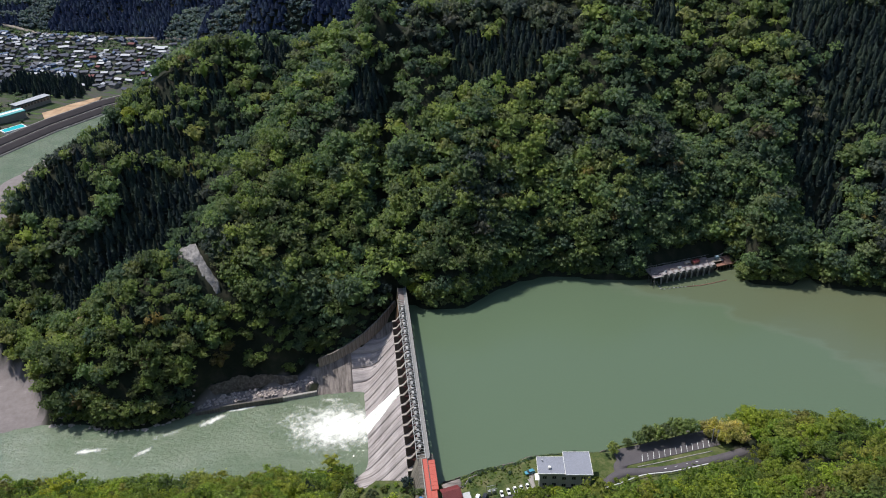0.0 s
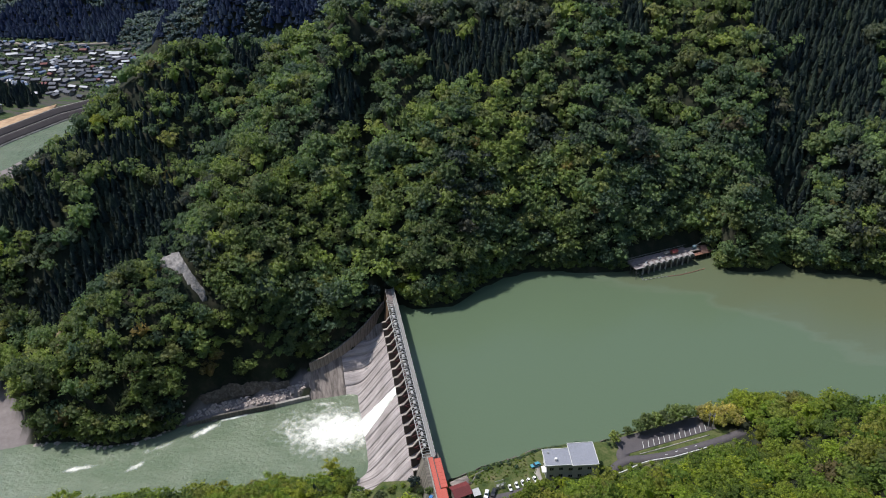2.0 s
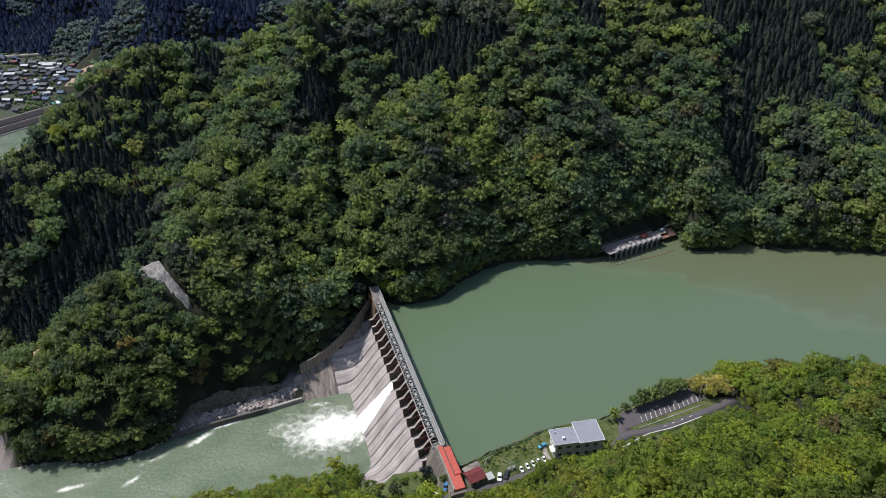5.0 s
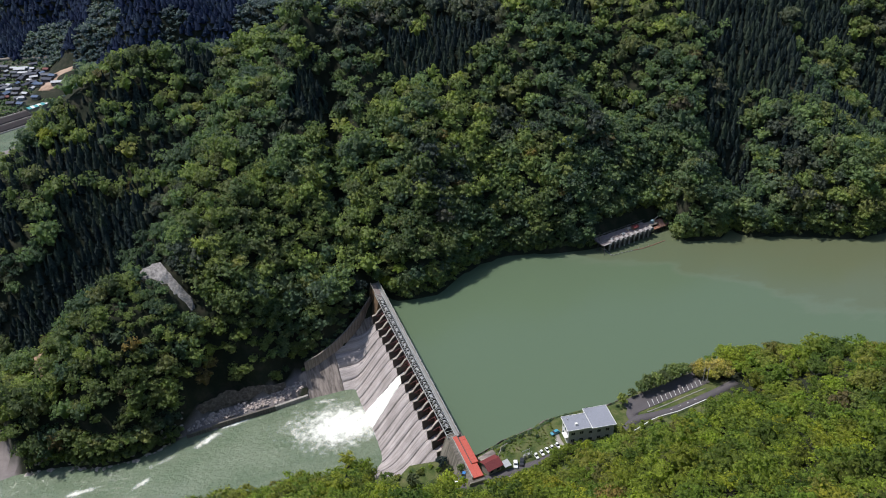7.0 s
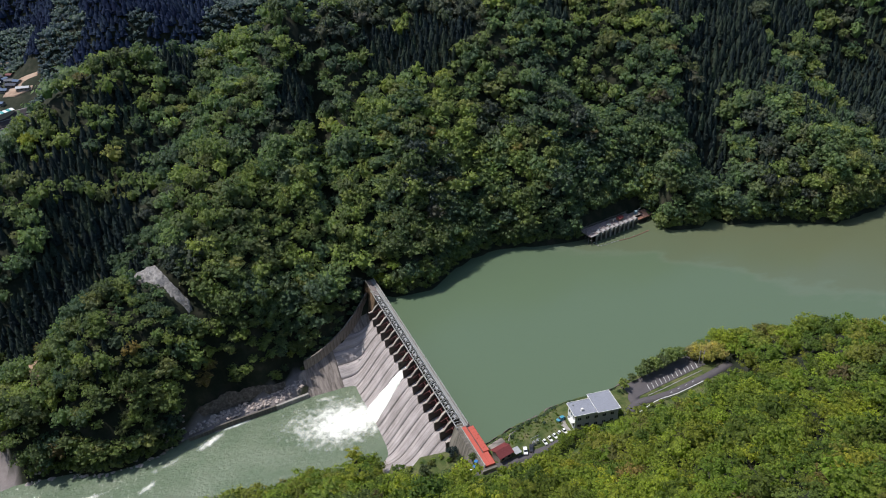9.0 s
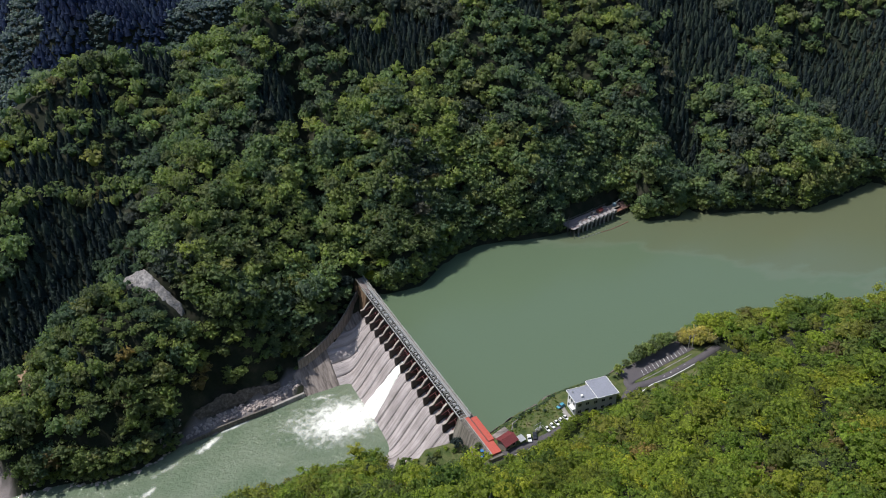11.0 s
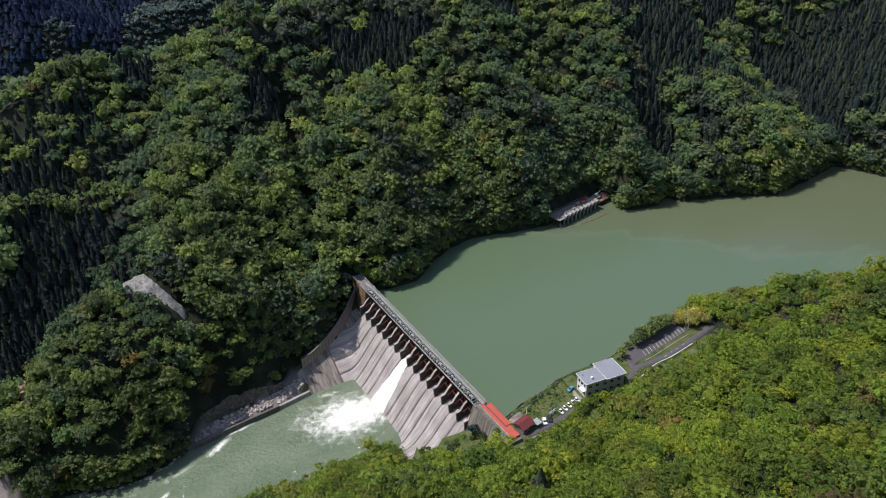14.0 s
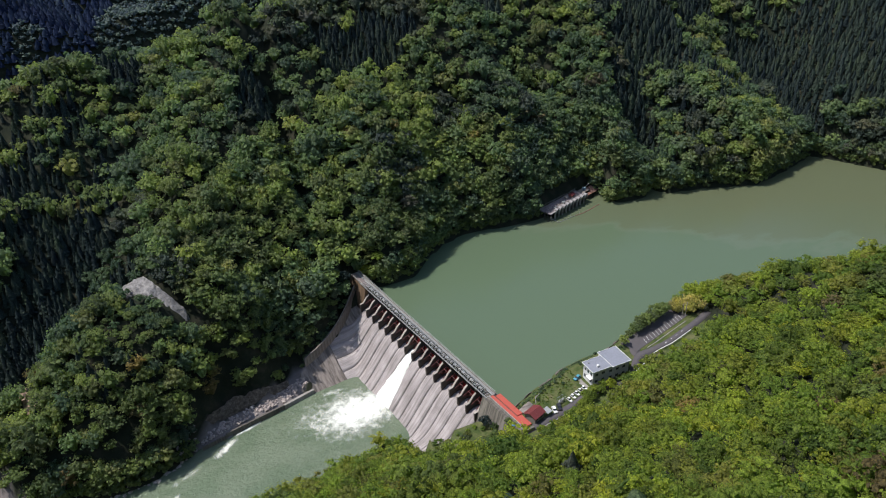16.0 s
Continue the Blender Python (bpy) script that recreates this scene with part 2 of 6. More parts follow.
def silt_plume(m):
    """Browner silt drifts in along the far, upstream side of the lake; its edge curls."""
    n, l = m.node_tree.nodes, m.node_tree.links
    b = n["Principled BSDF"]
    co = n.new("ShaderNodeTexCoord")
    sep = n.new("ShaderNodeSeparateXYZ")
    l.new(co.outputs["Object"], sep.inputs[0])
    total = None
    for sock, k in ((sep.outputs[0], 0.0050), (sep.outputs[1], 0.0075), (grain(n, l, 0.011, 5, (1, 1.8, 1)), 0.9), (grain(n, l, 0.05, 4, (0.5, 1.6, 1)), 0.25)):
        v = mixf(n, l, sock, k)
        if total is None:
            total = v
        else:
            a = n.new("ShaderNodeMath")
            a.operation = "ADD"
            l.new(total, a.inputs[0])
            l.new(v, a.inputs[1])
            total = a.outputs[0]
    sub = n.new("ShaderNodeMath")
    sub.operation = "SUBTRACT"
    l.new(total, sub.inputs[0])
    sub.inputs[1].default_value = 3.25
    c = ramp(n, l, sub.outputs[0], (0.0, (0.094, 0.133, 0.080)), (0.40, (0.094, 0.131, 0.079)), (0.47, (0.108, 0.139, 0.090)), (0.53, (0.099, 0.121, 0.072)), (1.0, (0.103, 0.117, 0.066)))
    l.new(c, b.inputs["Base Color"])


silt_plume(LAKE)
RIVER = water_mat("silty_river_water", (0.115, 0.152, 0.098), (0.15, 0.182, 0.125), 0.45, 0.04, 0.10, 1.0, 0.9)


def foam_mat():
    m, n, l, b = mat("white_water", 0.6, 0, 0.3)
    c = ramp(n, l, grain(n, l, 0.5, 8), (0.3, (0.56, 0.60, 0.53)), (0.48, (0.82, 0.82, 0.76)), (0.62, (0.92, 0.91, 0.86)))
    l.new(c, b.inputs["Base Color"])
    bump(n, l, b, grain(n, l, 1.2, 8), 0.8, 0.4)
    return m


FOAM = foam_mat()

# ---- the lie of the land ----
# banks in metres: the lake stands at 0, the river below the dam at -24.5
RIVER_Z = -24.5
LAKE_FAR = [(-52, 350), (-45, 347), (-31, 345), (-21, 338), (0, 341), (14, 356), (30, 366), (49, 373), (74, 369), (99, 366), (118, 370), (150, 371), (160, 363), (183, 358), (196, 369),
            (205, 356), (228, 352), (268, 337), (303, 344), (344, 356), (358, 332), (370, 310), (400, 290), (470, 275), (650, 250)]
LAKE_NEAR = [(-12, 205), (-10, 214), (5, 221), (17, 224), (28, 229), (55, 231), (74, 237), (94, 243), (120, 247), (150, 244), (175, 231), (205, 207), (270, 178), (400, 150), (650, 140)]
RIVER_IN = [(-52, 350), (-50, 300), (-80, 298), (-97, 293), (-128, 285.5), (-141, 282.5), (-159, 274), (-178, 271), (-195, 276), (-211, 276), (-240, 268), (-290, 290), (-340, 380), (-385, 500), (-405, 568),
            (-394, 623), (-370, 690), (-335, 745), (-280, 790), (-200, 815), (-100, 850), (100, 880), (500, 900)]
# foot of the wooded hill, behind the spillway's retaining wall
HILL_EDGE = [(-36, 343), (-44, 335), (-56, 324), (-72, 314.5), (-80, 310.5), (-86, 303)] + RIVER_IN[3:]
RIVER_OUT = [(500, 950), (100, 930), (-100, 885), (-250, 850), (-335, 802), (-387, 753), (-418, 696), (-441, 632), (-460, 560), (-450, 450), (-405, 330), (-340, 250)]
RIVER_NEAR = [(-340, 250), (-280, 212), (-230, 215), (-150, 226), (-90, 232), (-60, 246), (-45, 246), (-30, 205)]


def line_distance(x, y, pts):
    best = np.full(x.shape, 1e9)
    for (ax, ay), (bx, by) in zip(pts, pts[1:]):
        dx, dy = bx - ax, by - ay
        t = np.clip(((x - ax) * dx + (y - ay) * dy) / (dx * dx + dy * dy), 0, 1)
        best = np.minimum(best, np.hypot(x - ax - t * dx, y - ay - t * dy))
    return best


def inside(x, y, pts):
    r = np.zeros(x.shape, bool)
    for (ax, ay), (bx, by) in zip(pts, pts[1:] + pts[:1]):
        if ay != by:
            r ^= ((ay > y) != (by > y)) & (x < (bx - ax) * (y - ay) / (by - ay) + ax)
    return r


def lattice(ix, iy, seed):
    h = np.sin(ix * 127.1 + iy * 311.7 + seed * 74.7) * 43758.5453
    return h - np.floor(h)


def rough_noise(x, y, size, seed=0):
    """Smooth noise from -1 to 1 with bumps of about that size in metres."""
    u, v = np.asarray(x, float) / size, np.asarray(y, float) / size
    i, j = np.floor(u), np.floor(v)
    a, b = u - i, v - j
    a, b = a * a * (3 - 2 * a), b * b * (3 - 2 * b)
    top = lattice(i, j, seed) * (1 - a) + lattice(i + 1, j, seed) * a
    low = lattice(i, j + 1, seed) * (1 - a) + lattice(i + 1, j + 1, seed) * a
    return 2 * (top * (1 - b) + low * b) - 1


def ease(v, a, b):
    t = np.clip((v - a) / (b - a), 0, 1)
    return t * t * (3 - 2 * t)


# the dam's own axes: s metres along the crest from its near end, d metres downstream of it
DAM_AT, ALONG, DOWN = (-18.2, 217.3), (-0.147, 0.989), (-0.989, -0.147)


def dam_axes(x, y):
    return (x - DAM_AT[0]) * ALONG[0] + (y - DAM_AT[1]) * ALONG[1], (x - DAM_AT[0]) * DOWN[0] + (y - DAM_AT[1]) * DOWN[1]


def chute_height(s, d):
    """The face of the spillway: a steep fall that runs out on a sloping floor at its near and far ends."""
    fall = np.interp(d, [-3, 0, 2, 4, 7, 11, 18, 25, 32], [-4.0, -2.2, -2.0, -2.6, -4.6, -9.0, -17.6, -26.0, -29.0])
    floor = -26.5 + 0.40 * np.maximum(0, 40 - s) - 0.22 * np.maximum(0, d - 12) * (s < 60) + 0.66 * np.maximum(0, s - 84)
    k = 2.0
    return np.where(d > 2, k * np.logaddexp(fall / k, floor / k), fall)


def wall_line(d):
    """Where the retaining wall beside the spillway stands: s for a given d."""
    return np.interp(d, [0, 8, 16, 25, 34, 42, 48, 52], [120, 118.6, 113.8, 109.0, 105.0, 101.8, 99.3, 97.5])


# hollows and spurs of the wooded hill: x, y, reach, rise
SPURS = [(-186, 412, 45, -44), (318, 436, 45, -35), (-30, 424, 45, -25), (-222, 340, 30, -39), (-270, 460, 30, -25), (-138, 472, 30, -22), (138, 448, 20, -23), (210, 388, 20, -30), (-114, 316, 20, 16), (138, 376, 30, 14), (66, 424, 20, -13), (-174, 364, 20, -26),
         (-54, 340, 20, -13), (234, 436, 20, -18), (366, 436, 30, -29), (6, 412, 20, 18), (-90, 436, 20, 13), (-138, 424, 20, -14), (-210, 460, 20, -12), (-270, 376, 30, -16), (342, 328, 20, 20), (-102, 376, 20, 6), (150, 424, 20, -13), (-55, 482, 18, 11)]
# the straight gully down the hill, and the steep ravine beside the knoll
GULLY = [(-39, 530), (-43, 485), (-46.5, 448), (-49, 426), (-51, 405), (-49.5, 380)]
RAVINE = [(-130, 331), (-123, 314), (-119, 303)]


def lie(x, y):
    """Height of the ground and its cover: grass, gravel, field (0 to 1) at x, y."""
    x, y = np.asarray(x, float), np.asarray(y, float)
    d_far = np.minimum(line_distance(x, y, LAKE_FAR[2:]), line_distance(x, y, HILL_EDGE))
    d_near = np.minimum(line_distance(x, y, LAKE_NEAR), line_distance(x, y, RIVER_NEAR))
    d_out = line_distance(x, y, RIVER_OUT)
    wet_lake = inside(x, y, LAKE_FAR + LAKE_NEAR[::-1])
    wet_river = inside(x, y, RIVER_IN + RIVER_OUT + RIVER_NEAR)
    bumps = rough_noise(x, y, 46, 1) * 4.5 + rough_noise(x, y, 19, 2) * 2.2
    # the wooded hill inside the bend
    base = RIVER_Z + 0.5 + (0.5 - RIVER_Z) * ease(x, -96, -40)
    rubble = ease(-x, 72, 92) * (1 - ease(-x, 128, 150)) * (1 - ease(y, 305, 370))
    strip_w = 7.5 * rubble
    bar = 34 * ease(-x, 212, 240) * (1 - ease(y, 330, 380)) + 26 * ease(y, 430, 500) * ease(-x, 250, 300) + strip_w
    s, dd = dam_axes(x, y)
    d = np.where((s > 60) & (s < wall_line(dd) + 0.3) & (dd > -3) & (dd < 54), 0.0, np.maximum(d_far - bar, 0))
    left = 165 * (1 - np.exp(-d / 102))
    right = 80 * (1 - np.exp(-d / 60)) + 0.31 * d
    k = ease(x, 20, 150)
    rise = left * (1 - k) + right * k + np.minimum(d, 7) * 0.9
    for cx, cy, r, a in SPURS:
        rise = rise + a * np.exp(-((x - cx) ** 2 + (y - cy) ** 2) / (2 * r * r)) * ease(d, 2, 25)
    rise = rise - 19 * np.exp(-0.5 * (line_distance(x, y, GULLY) / 6.0) ** 2) - 13 * np.exp(-0.5 * (line_distance(x, y, RAVINE) / 7.0) ** 2)
    crest = np.interp(x, [-330, -290, -258, -213, -165, -90, -40, 30, 100, 200, 400], [335, 375, 440, 476, 488, 498, 492, 520, 610, 760, 900])
    rise = np.where(y > crest, rise - 0.75 * (y - crest), rise)
    far = base + np.maximum(rise, 0) + np.minimum(d_far, bar) * 0.03 + rubble * (1.6 + 0.12 * np.minimum(d_far, bar)) + bumps * ease(d, 4, 40)
    # the near bank: a terrace with the road, then the hillside below the camera
    edge = np.interp(x, [-300, -73, -30, -20, 16, 35, 58, 80, 100, 112, 125, 141, 165, 200, 300], [195, 197, 191, 189, 189, 198, 198, 205, 211, 217, 228, 236, 222, 200, 170])
    up = 8 + 0.79 * (edge - y)
    up = np.where(up > 130, 130 + (up - 130) * 0.35, up)
    flat = np.minimum(0.2 + np.maximum(d_near - 2.4, 0) * 1.3, 8.0)
    down = np.maximum(8 - 0.9 * (y - edge), RIVER_Z + 0.5)
    near = np.where(y < edge, up + bumps * 0.7 * ease(edge - y, 2, 25), np.where(x > -20, flat, down))
    bench = ((x > -52) & (x < -17) & (y > 190) & (y < 216))
    near = np.where(bench, np.maximum(near, 1.0), near)
    # the terrace of the village and the hills behind it
    foot = np.interp(x, [-900, -640, -420, -340, -300], [1015, 975, 962, 935, 900])
    k2 = ease(-x, 285, 365)
    hills = np.maximum(y - foot, 0) * k2 + np.maximum(d_out - 12, 0) * (1 - k2)
    hills = np.maximum(hills, np.maximum(-x - 800, 0))
    out = RIVER_Z + 42 * ease(x, -300, -235) * ease(d_out, 5, 45) + np.minimum(d_out * 0.75, 9.75) + 0.118 * np.minimum(np.maximum(d_out - 25, 0), 330) + 0.52 * hills + ease(hills, 0, 90) * bumps * 5
    who = np.argmin(np.stack([d_far, d_near, d_out]), 0)
    z = np.choose(who, [far, near, out])
    z = np.where(wet_river, RIVER_Z - np.minimum(0.35 * np.minimum(np.minimum(d_far, d_near), d_out), 4), z)
    z = np.where(wet_lake & (x > -0.147 * (y - 217.3) - 20), -np.minimum(0.6 * np.minimum(d_far, d_near), 14), z)
    z = np.where((s > 0) & (s < wall_line(dd) - 0.5) & (dd > -3.5) & (dd < 50) & ((dd < 30) | (s > 78)), np.minimum(z, chute_height(s, dd) - 2.0), z)
    z = np.where((s > 108) & (s < 131) & (np.abs(dd) < 7), np.minimum(z, 8.5 - 1.3 * np.maximum(dd - 1, 0)), z)
    u, v = (x - 111.5) * 0.948 + (y - 361.5) * 0.317, -(x - 111.5) * 0.317 + (y - 361.5) * 0.948
    z = np.where((u > -30) & (u < 85) & (v > -12) & (v < 55), np.minimum(z, np.where(v < 1, -3.0 + 40 * np.maximum(np.maximum(u - 54, -7 - u), 0), 3.0 + np.maximum(v - 9, 0) * 1.5 + 1.5 * np.maximum(np.maximum(u - 50, -5 - u), 0))), z)
    grass = ((who == 1) & (x > -55) & (x < 110) & (y > edge - 4)).astype(float)
    gravel = ((who == 0) & (bar > 2) & (d_far < bar + 3 * (x < -200))).astype(float)
    gravel = np.where((who == 2) & (d_out < 6), 0.6, gravel)
    field = ((who == 2) & (d_out >= 6) & (hills < 1)).astype(float)
    return z, grass, gravel, field, who, d_far, d_near, d_out, wet_lake | wet_river


def spread(a, b, fine, lo, hi):
    """Grid lines: fine between a and b, ever wider out to lo and hi."""
    v = list(np.arange(a, b + 0.01, fine))
    step = fine
    while v[-1] < hi:
        step *= 1.12
        v.append(v[-1] + step)
    step = fine
    while v[0] > lo:
        step *= 1.12
        v.insert(0, v[0] - step)
    return np.array(v)


def quads_mesh(name, verts, faces, **floats):
    """A mesh of quads from arrays, with named numbers on its points."""
    me = bpy.data.meshes.new(name)
    me.vertices.add(len(verts))
    me.vertices.foreach_set("co", np.asarray(verts, np.float32).ravel())
    me.loops.add(4 * len(faces))
    me.loops.foreach_set("vertex_index", np.asarray(faces, np.int32).ravel())
    me.polygons.add(len(faces))
    me.polygons.foreach_set("loop_start", np.arange(len(faces), dtype=np.int32) * 4)
    for k, v in floats.items():
        me.attributes.new(k, "FLOAT", "POINT").data.foreach_set("value", np.asarray(v, np.float32).ravel())
    me.update(calc_edges=True)
    return me


def grid_faces(nx, ny):
    i = np.arange(nx * ny).reshape(ny, nx)
    return np.stack([i[:-1, :-1], i[:-1, 1:], i[1:, 1:], i[1:, :-1]], -1).reshape(-1, 4)


gx, gy = spread(-330, 420, 4.0, -2600, 2600), spread(90, 560, 4.0, -1500, 3200)
# finer again round the village and the slopes behind it
gx = np.concatenate([gx[gx < -740], np.arange(-730, -331, 8.0), gx[gx >= -330]])
gy = np.concatenate([gy[gy <= 560], np.arange(568, 1130, 8.0), gy[gy > 1135]])
GX, GY = np.meshgrid(gx, gy)
gz, g_grass, g_gravel, g_field = lie(GX, GY)[:4]
me = quads_mesh("ground", np.stack([GX, GY, gz], -1).reshape(-1, 3), grid_faces(len(gx), len(gy)), grass=g_grass, gravel=g_gravel, field=g_field)
me.materials.append(GROUND)
me.shade_smooth()
tagged(new("ground", me), "steep wooded valley sides with gravel bars and terraces", "ground", kind="structure")


def sheet(name, pts, z, material, label):
    bm = bmesh.new()
    bm.faces.new([bm.verts.new((x, y, z)) for x, y in pts])
    me = bpy.data.meshes.new(name)
    bm.to_mesh(me)
    bm.free()
    me.materials.append(material)
    return tagged(new(name, me), label, "water", kind="structure")


sheet("water", [(-7, 160), (900, 100), (900, 460), (-50, 460)], 0.0, LAKE, "still grey-green silty reservoir behind the dam")
sheet("water", [(-1200, 60), (-30, 120), (-56, 420), (-250, 700), (600, 860), (600, 1000), (-1200, 1000)], RIVER_Z, RIVER, "pale green silty river below the dam")

# ---- woods ----
rng = np.random.default_rng(7)


def unit(v):
    return v / np.maximum(np.linalg.norm(v, axis=-1, keepdims=True), 1e-6)


def sprays(at, normal, size, r):
    """Small leaf sprays: one bent quad each, at the given places, facing roughly along the normals."""
    n = unit(normal + r.normal(0, 0.30, at.shape))
    a = unit(np.cross(n, r.normal(0, 1, at.shape)))
    b = np.cross(n, a)
    s = (size * r.uniform(0.7, 1.35, len(at)))[:, None]
    droop = n * s * 0.28
    v = np.stack([at - a * s + -droop * 0.4, at - b * s * 0.75 - droop, at + a * s - droop * 0.4, at + b * s * 0.75 + droop * 0.5], 1)
    return v.reshape(-1, 3), np.arange(4 * len(at)).reshape(-1, 4)


def ball(r, rings=5, around=8, deep=0.86):
    """A closed lumpy core of quads, about one unit in radius."""
    th = np.linspace(0.05, math.pi * deep, rings)
    ph = np.arange(around) * 2 * math.pi / around
    v = np.stack([np.outer(np.sin(th), np.cos(ph)), np.outer(np.sin(th), np.sin(ph)), np.outer(np.cos(th), np.ones(around))], -1).reshape(-1, 3)
    v *= r.uniform(0.76, 1.22, (len(v), 1))
    i = np.arange(rings * around).reshape(rings, around)
    j = np.roll(i, -1, 1)
    return v, np.stack([i[:-1], i[1:], j[1:], j[:-1]], -1).reshape(-1, 4)


def join(*pieces):
    vs, fs, k = [], [], 0
    for v, f in pieces:
        vs.append(v)
        fs.append(f + k)
        k += len(v)
    return np.concatenate(vs), np.concatenate(fs)


def broad_crown(seed, boughs, leaves, leaf, tall=1.0, around=5, small=0.15, large=0.31):
    """A broad-leaved crown one metre in radius, standing on z = 0: layered boughs of leaf sprays round a dark heart."""
    r = np.random.default_rng(seed)
    v, f = ball(r, 3, 5)
    pieces = [(v * (0.55, 0.55, 0.45 * tall) + (0, 0, 0.46 * tall), f)]
    lean = r.normal(0, 0.10, 2)
    for i in range(boughs):
        up = 1 - 1.22 * (i + 0.5) / boughs
        rad = math.sqrt(max(0, 1 - up * up))
        a = i * math.pi * (3 - math.sqrt(5)) + r.uniform(-0.6, 0.6)
        q = small + (large - small) * r.uniform(0, 1)
        out = r.uniform(0.58, 0.88)
        c = np.array([math.cos(a) * rad * out + lean[0] * up, math.sin(a) * rad * out + lean[1] * up, (0.56 + up * r.uniform(0.32, 0.56)) * tall])
        v, f = ball(r, 3 if around > 4 else 2, around, 0.62)
        pieces.append((v * q * (0.80, 0.80, 0.52) + c, f))
        n = unit(r.normal(0, 1, (leaves, 3)) * (1, 1, 0.6) + (0, 0, 0.4))
        at = c + n * q * r.uniform(0.85, 1.28, (leaves, 1)) * (1.08, 1.08, 0.74)
        pieces.append(sprays(at, n * 0.75 + (0, 0, 0.45), leaf, r))
    return join(*pieces)


def cone_crown(seed, rings, around, leaves, leaf):
    """A conifer crown one metre tall on z = 0: a slim ragged cone, thick with drooping sprays."""
    r = np.random.default_rng(seed)
    h = np.linspace(0.02, 1.0, rings)
    w = 0.20 * (1 - h) ** 0.8 + 0.004
    a = np.arange(around) * 2 * math.pi / around
    v = np.concatenate([np.stack([np.cos(a + 0.5 * k) * c * r.uniform(0.75, 1.2, around), np.sin(a + 0.5 * k) * c * r.uniform(0.75, 1.2, around), b + r.uniform(-0.03, 0.03, around) * (b < 1)], -1) for k, (c, b) in enumerate(zip(w, h))])
    i = np.arange(rings * around).reshape(rings, around)
    j = np.roll(i, -1, 1)
    pieces = [(v, np.stack([i[:-1], j[:-1], j[1:], i[1:]], -1).reshape(-1, 4))]
    h = 1 - np.sqrt(r.uniform(0.001, 0.95, leaves))
    b = r.uniform(0, 6.28, leaves)
    w = 0.235 * (1 - h) ** 0.8 * r.uniform(0.8, 1.15, leaves)
    n = np.stack([np.cos(b), np.sin(b), np.full(leaves, 0.75)], -1)
    pieces.append(sprays(np.stack([np.cos(b) * w, np.sin(b) * w, h], -1), n, leaf, r))
    return join(*pieces)


def stem(h, w):
    a = np.arange(5) * 2 * math.pi / 5
    ring = np.stack([np.cos(a), np.sin(a), np.zeros(5)], -1)
    v = np.concatenate([ring * w + (0, 0, -1.2), ring * w * 0.5 + (0, 0, h)])
    i = np.arange(5)
    j = (i + 1) % 5
    return v, np.stack([i, j, j + 5, i + 5], -1)


def clear_of(x, y):
    """True where no tree stands: water, dam, road, buildings, bare rock, gravel, fields."""
    z, grass, gravel, field, who, d_far, d_near, d_out, wet = lie(x, y)
    s, d = dam_axes(x, y)
    bare = wet | (grass > 0.5) | (gravel > 0.5) | (field > 0.5)
    bare |= (s > -26) & (s < np.minimum(119, wall_line(d) + 3.5)) & (d > -6) & (d < 31)
    bare |= (s > 78) & (s < wall_line(d) + 1.5) & (d > 0) & (d < 56)
    bare |= inside(x, y, SLIDE_PLAN) | ((np.abs(x + 205.3 + 0.25 * (y - 303)) < 4.0) & (y > 298) & (y < 325))
    u, v = (x - 111.5) * 0.948 + (y - 361.5) * 0.317, -(x - 111.5) * 0.317 + (y - 361.5) * 0.948
    bare |= (u > -6) & (u < 50) & (v > -8) & (v < 14.5)
    bare |= (who == 0) & (x > -142) & (x < -80) & (y < 325) & (d_far < np.interp(-x, [80, 92, 102], [4.5, 5.5, 13.5]))
    bare |= (who == 1) & (x > -26) & (x < 16) & (y > 177)
    bare |= (who == 0) & (d_far < 0.8)
    bare |= (line_distance(x, y, GULLY) < 3.4) | ((line_distance(x, y, RAVINE) < 3.2) & (y < 320))
    bare |= (who == 1) & (x > 47) & (x < 92) & (line_distance(x, y, [(49.6, 200.4), (62.3, 204.5), (73.6, 208.0), (92, 212)]) < 4.5)
    bare |= (who == 1) & (x > 100) & (x < 118) & (y > 212) & (y < 243)
    return bare, z, who


SLIDE_PLAN = [(-160, 347), (-145, 344.5), (-128.5, 325), (-129, 316), (-134, 313), (-140, 319), (-147, 328.5), (-158, 338)]

# the sunny spur beside the gully, where fresh green prevails
LIGHT_SPUR = [(-60, 482), (-85, 442), (-106, 410), (-118, 372)]

# stands of dark conifers on the slopes: centre x, y, half-widths, turn in degrees
CONIFERS = [(-258, 432, 18, 14, 0), (-205, 428, 28, 10, 8), (-203, 352, 34, 24, 40), (-188, 388, 26, 18, 20), (-245, 396, 24, 20, 0), (-232, 440, 12, 9, 0), (-62, 441, 13, 15, 10), (20, 470, 36, 20, 8), (-157, 358, 13, 10, 0), (132, 500, 11, 20, -10), (228, 492, 18, 24, -20),
            (215, 405, 9, 32, -14), (262, 462, 24, 36, -20), (200, 410, 7, 14, 0), (390, 400, 48, 70, 0), (352, 380, 22, 26, -20), (345, 440, 14, 30, -20), (-130, 492, 14, 12, 0), (-215, 330, 12, 12, 0), (300, 405, 16, 16, -30), (236, 450, 12, 26, -20), (310, 486, 30, 24, 0)]


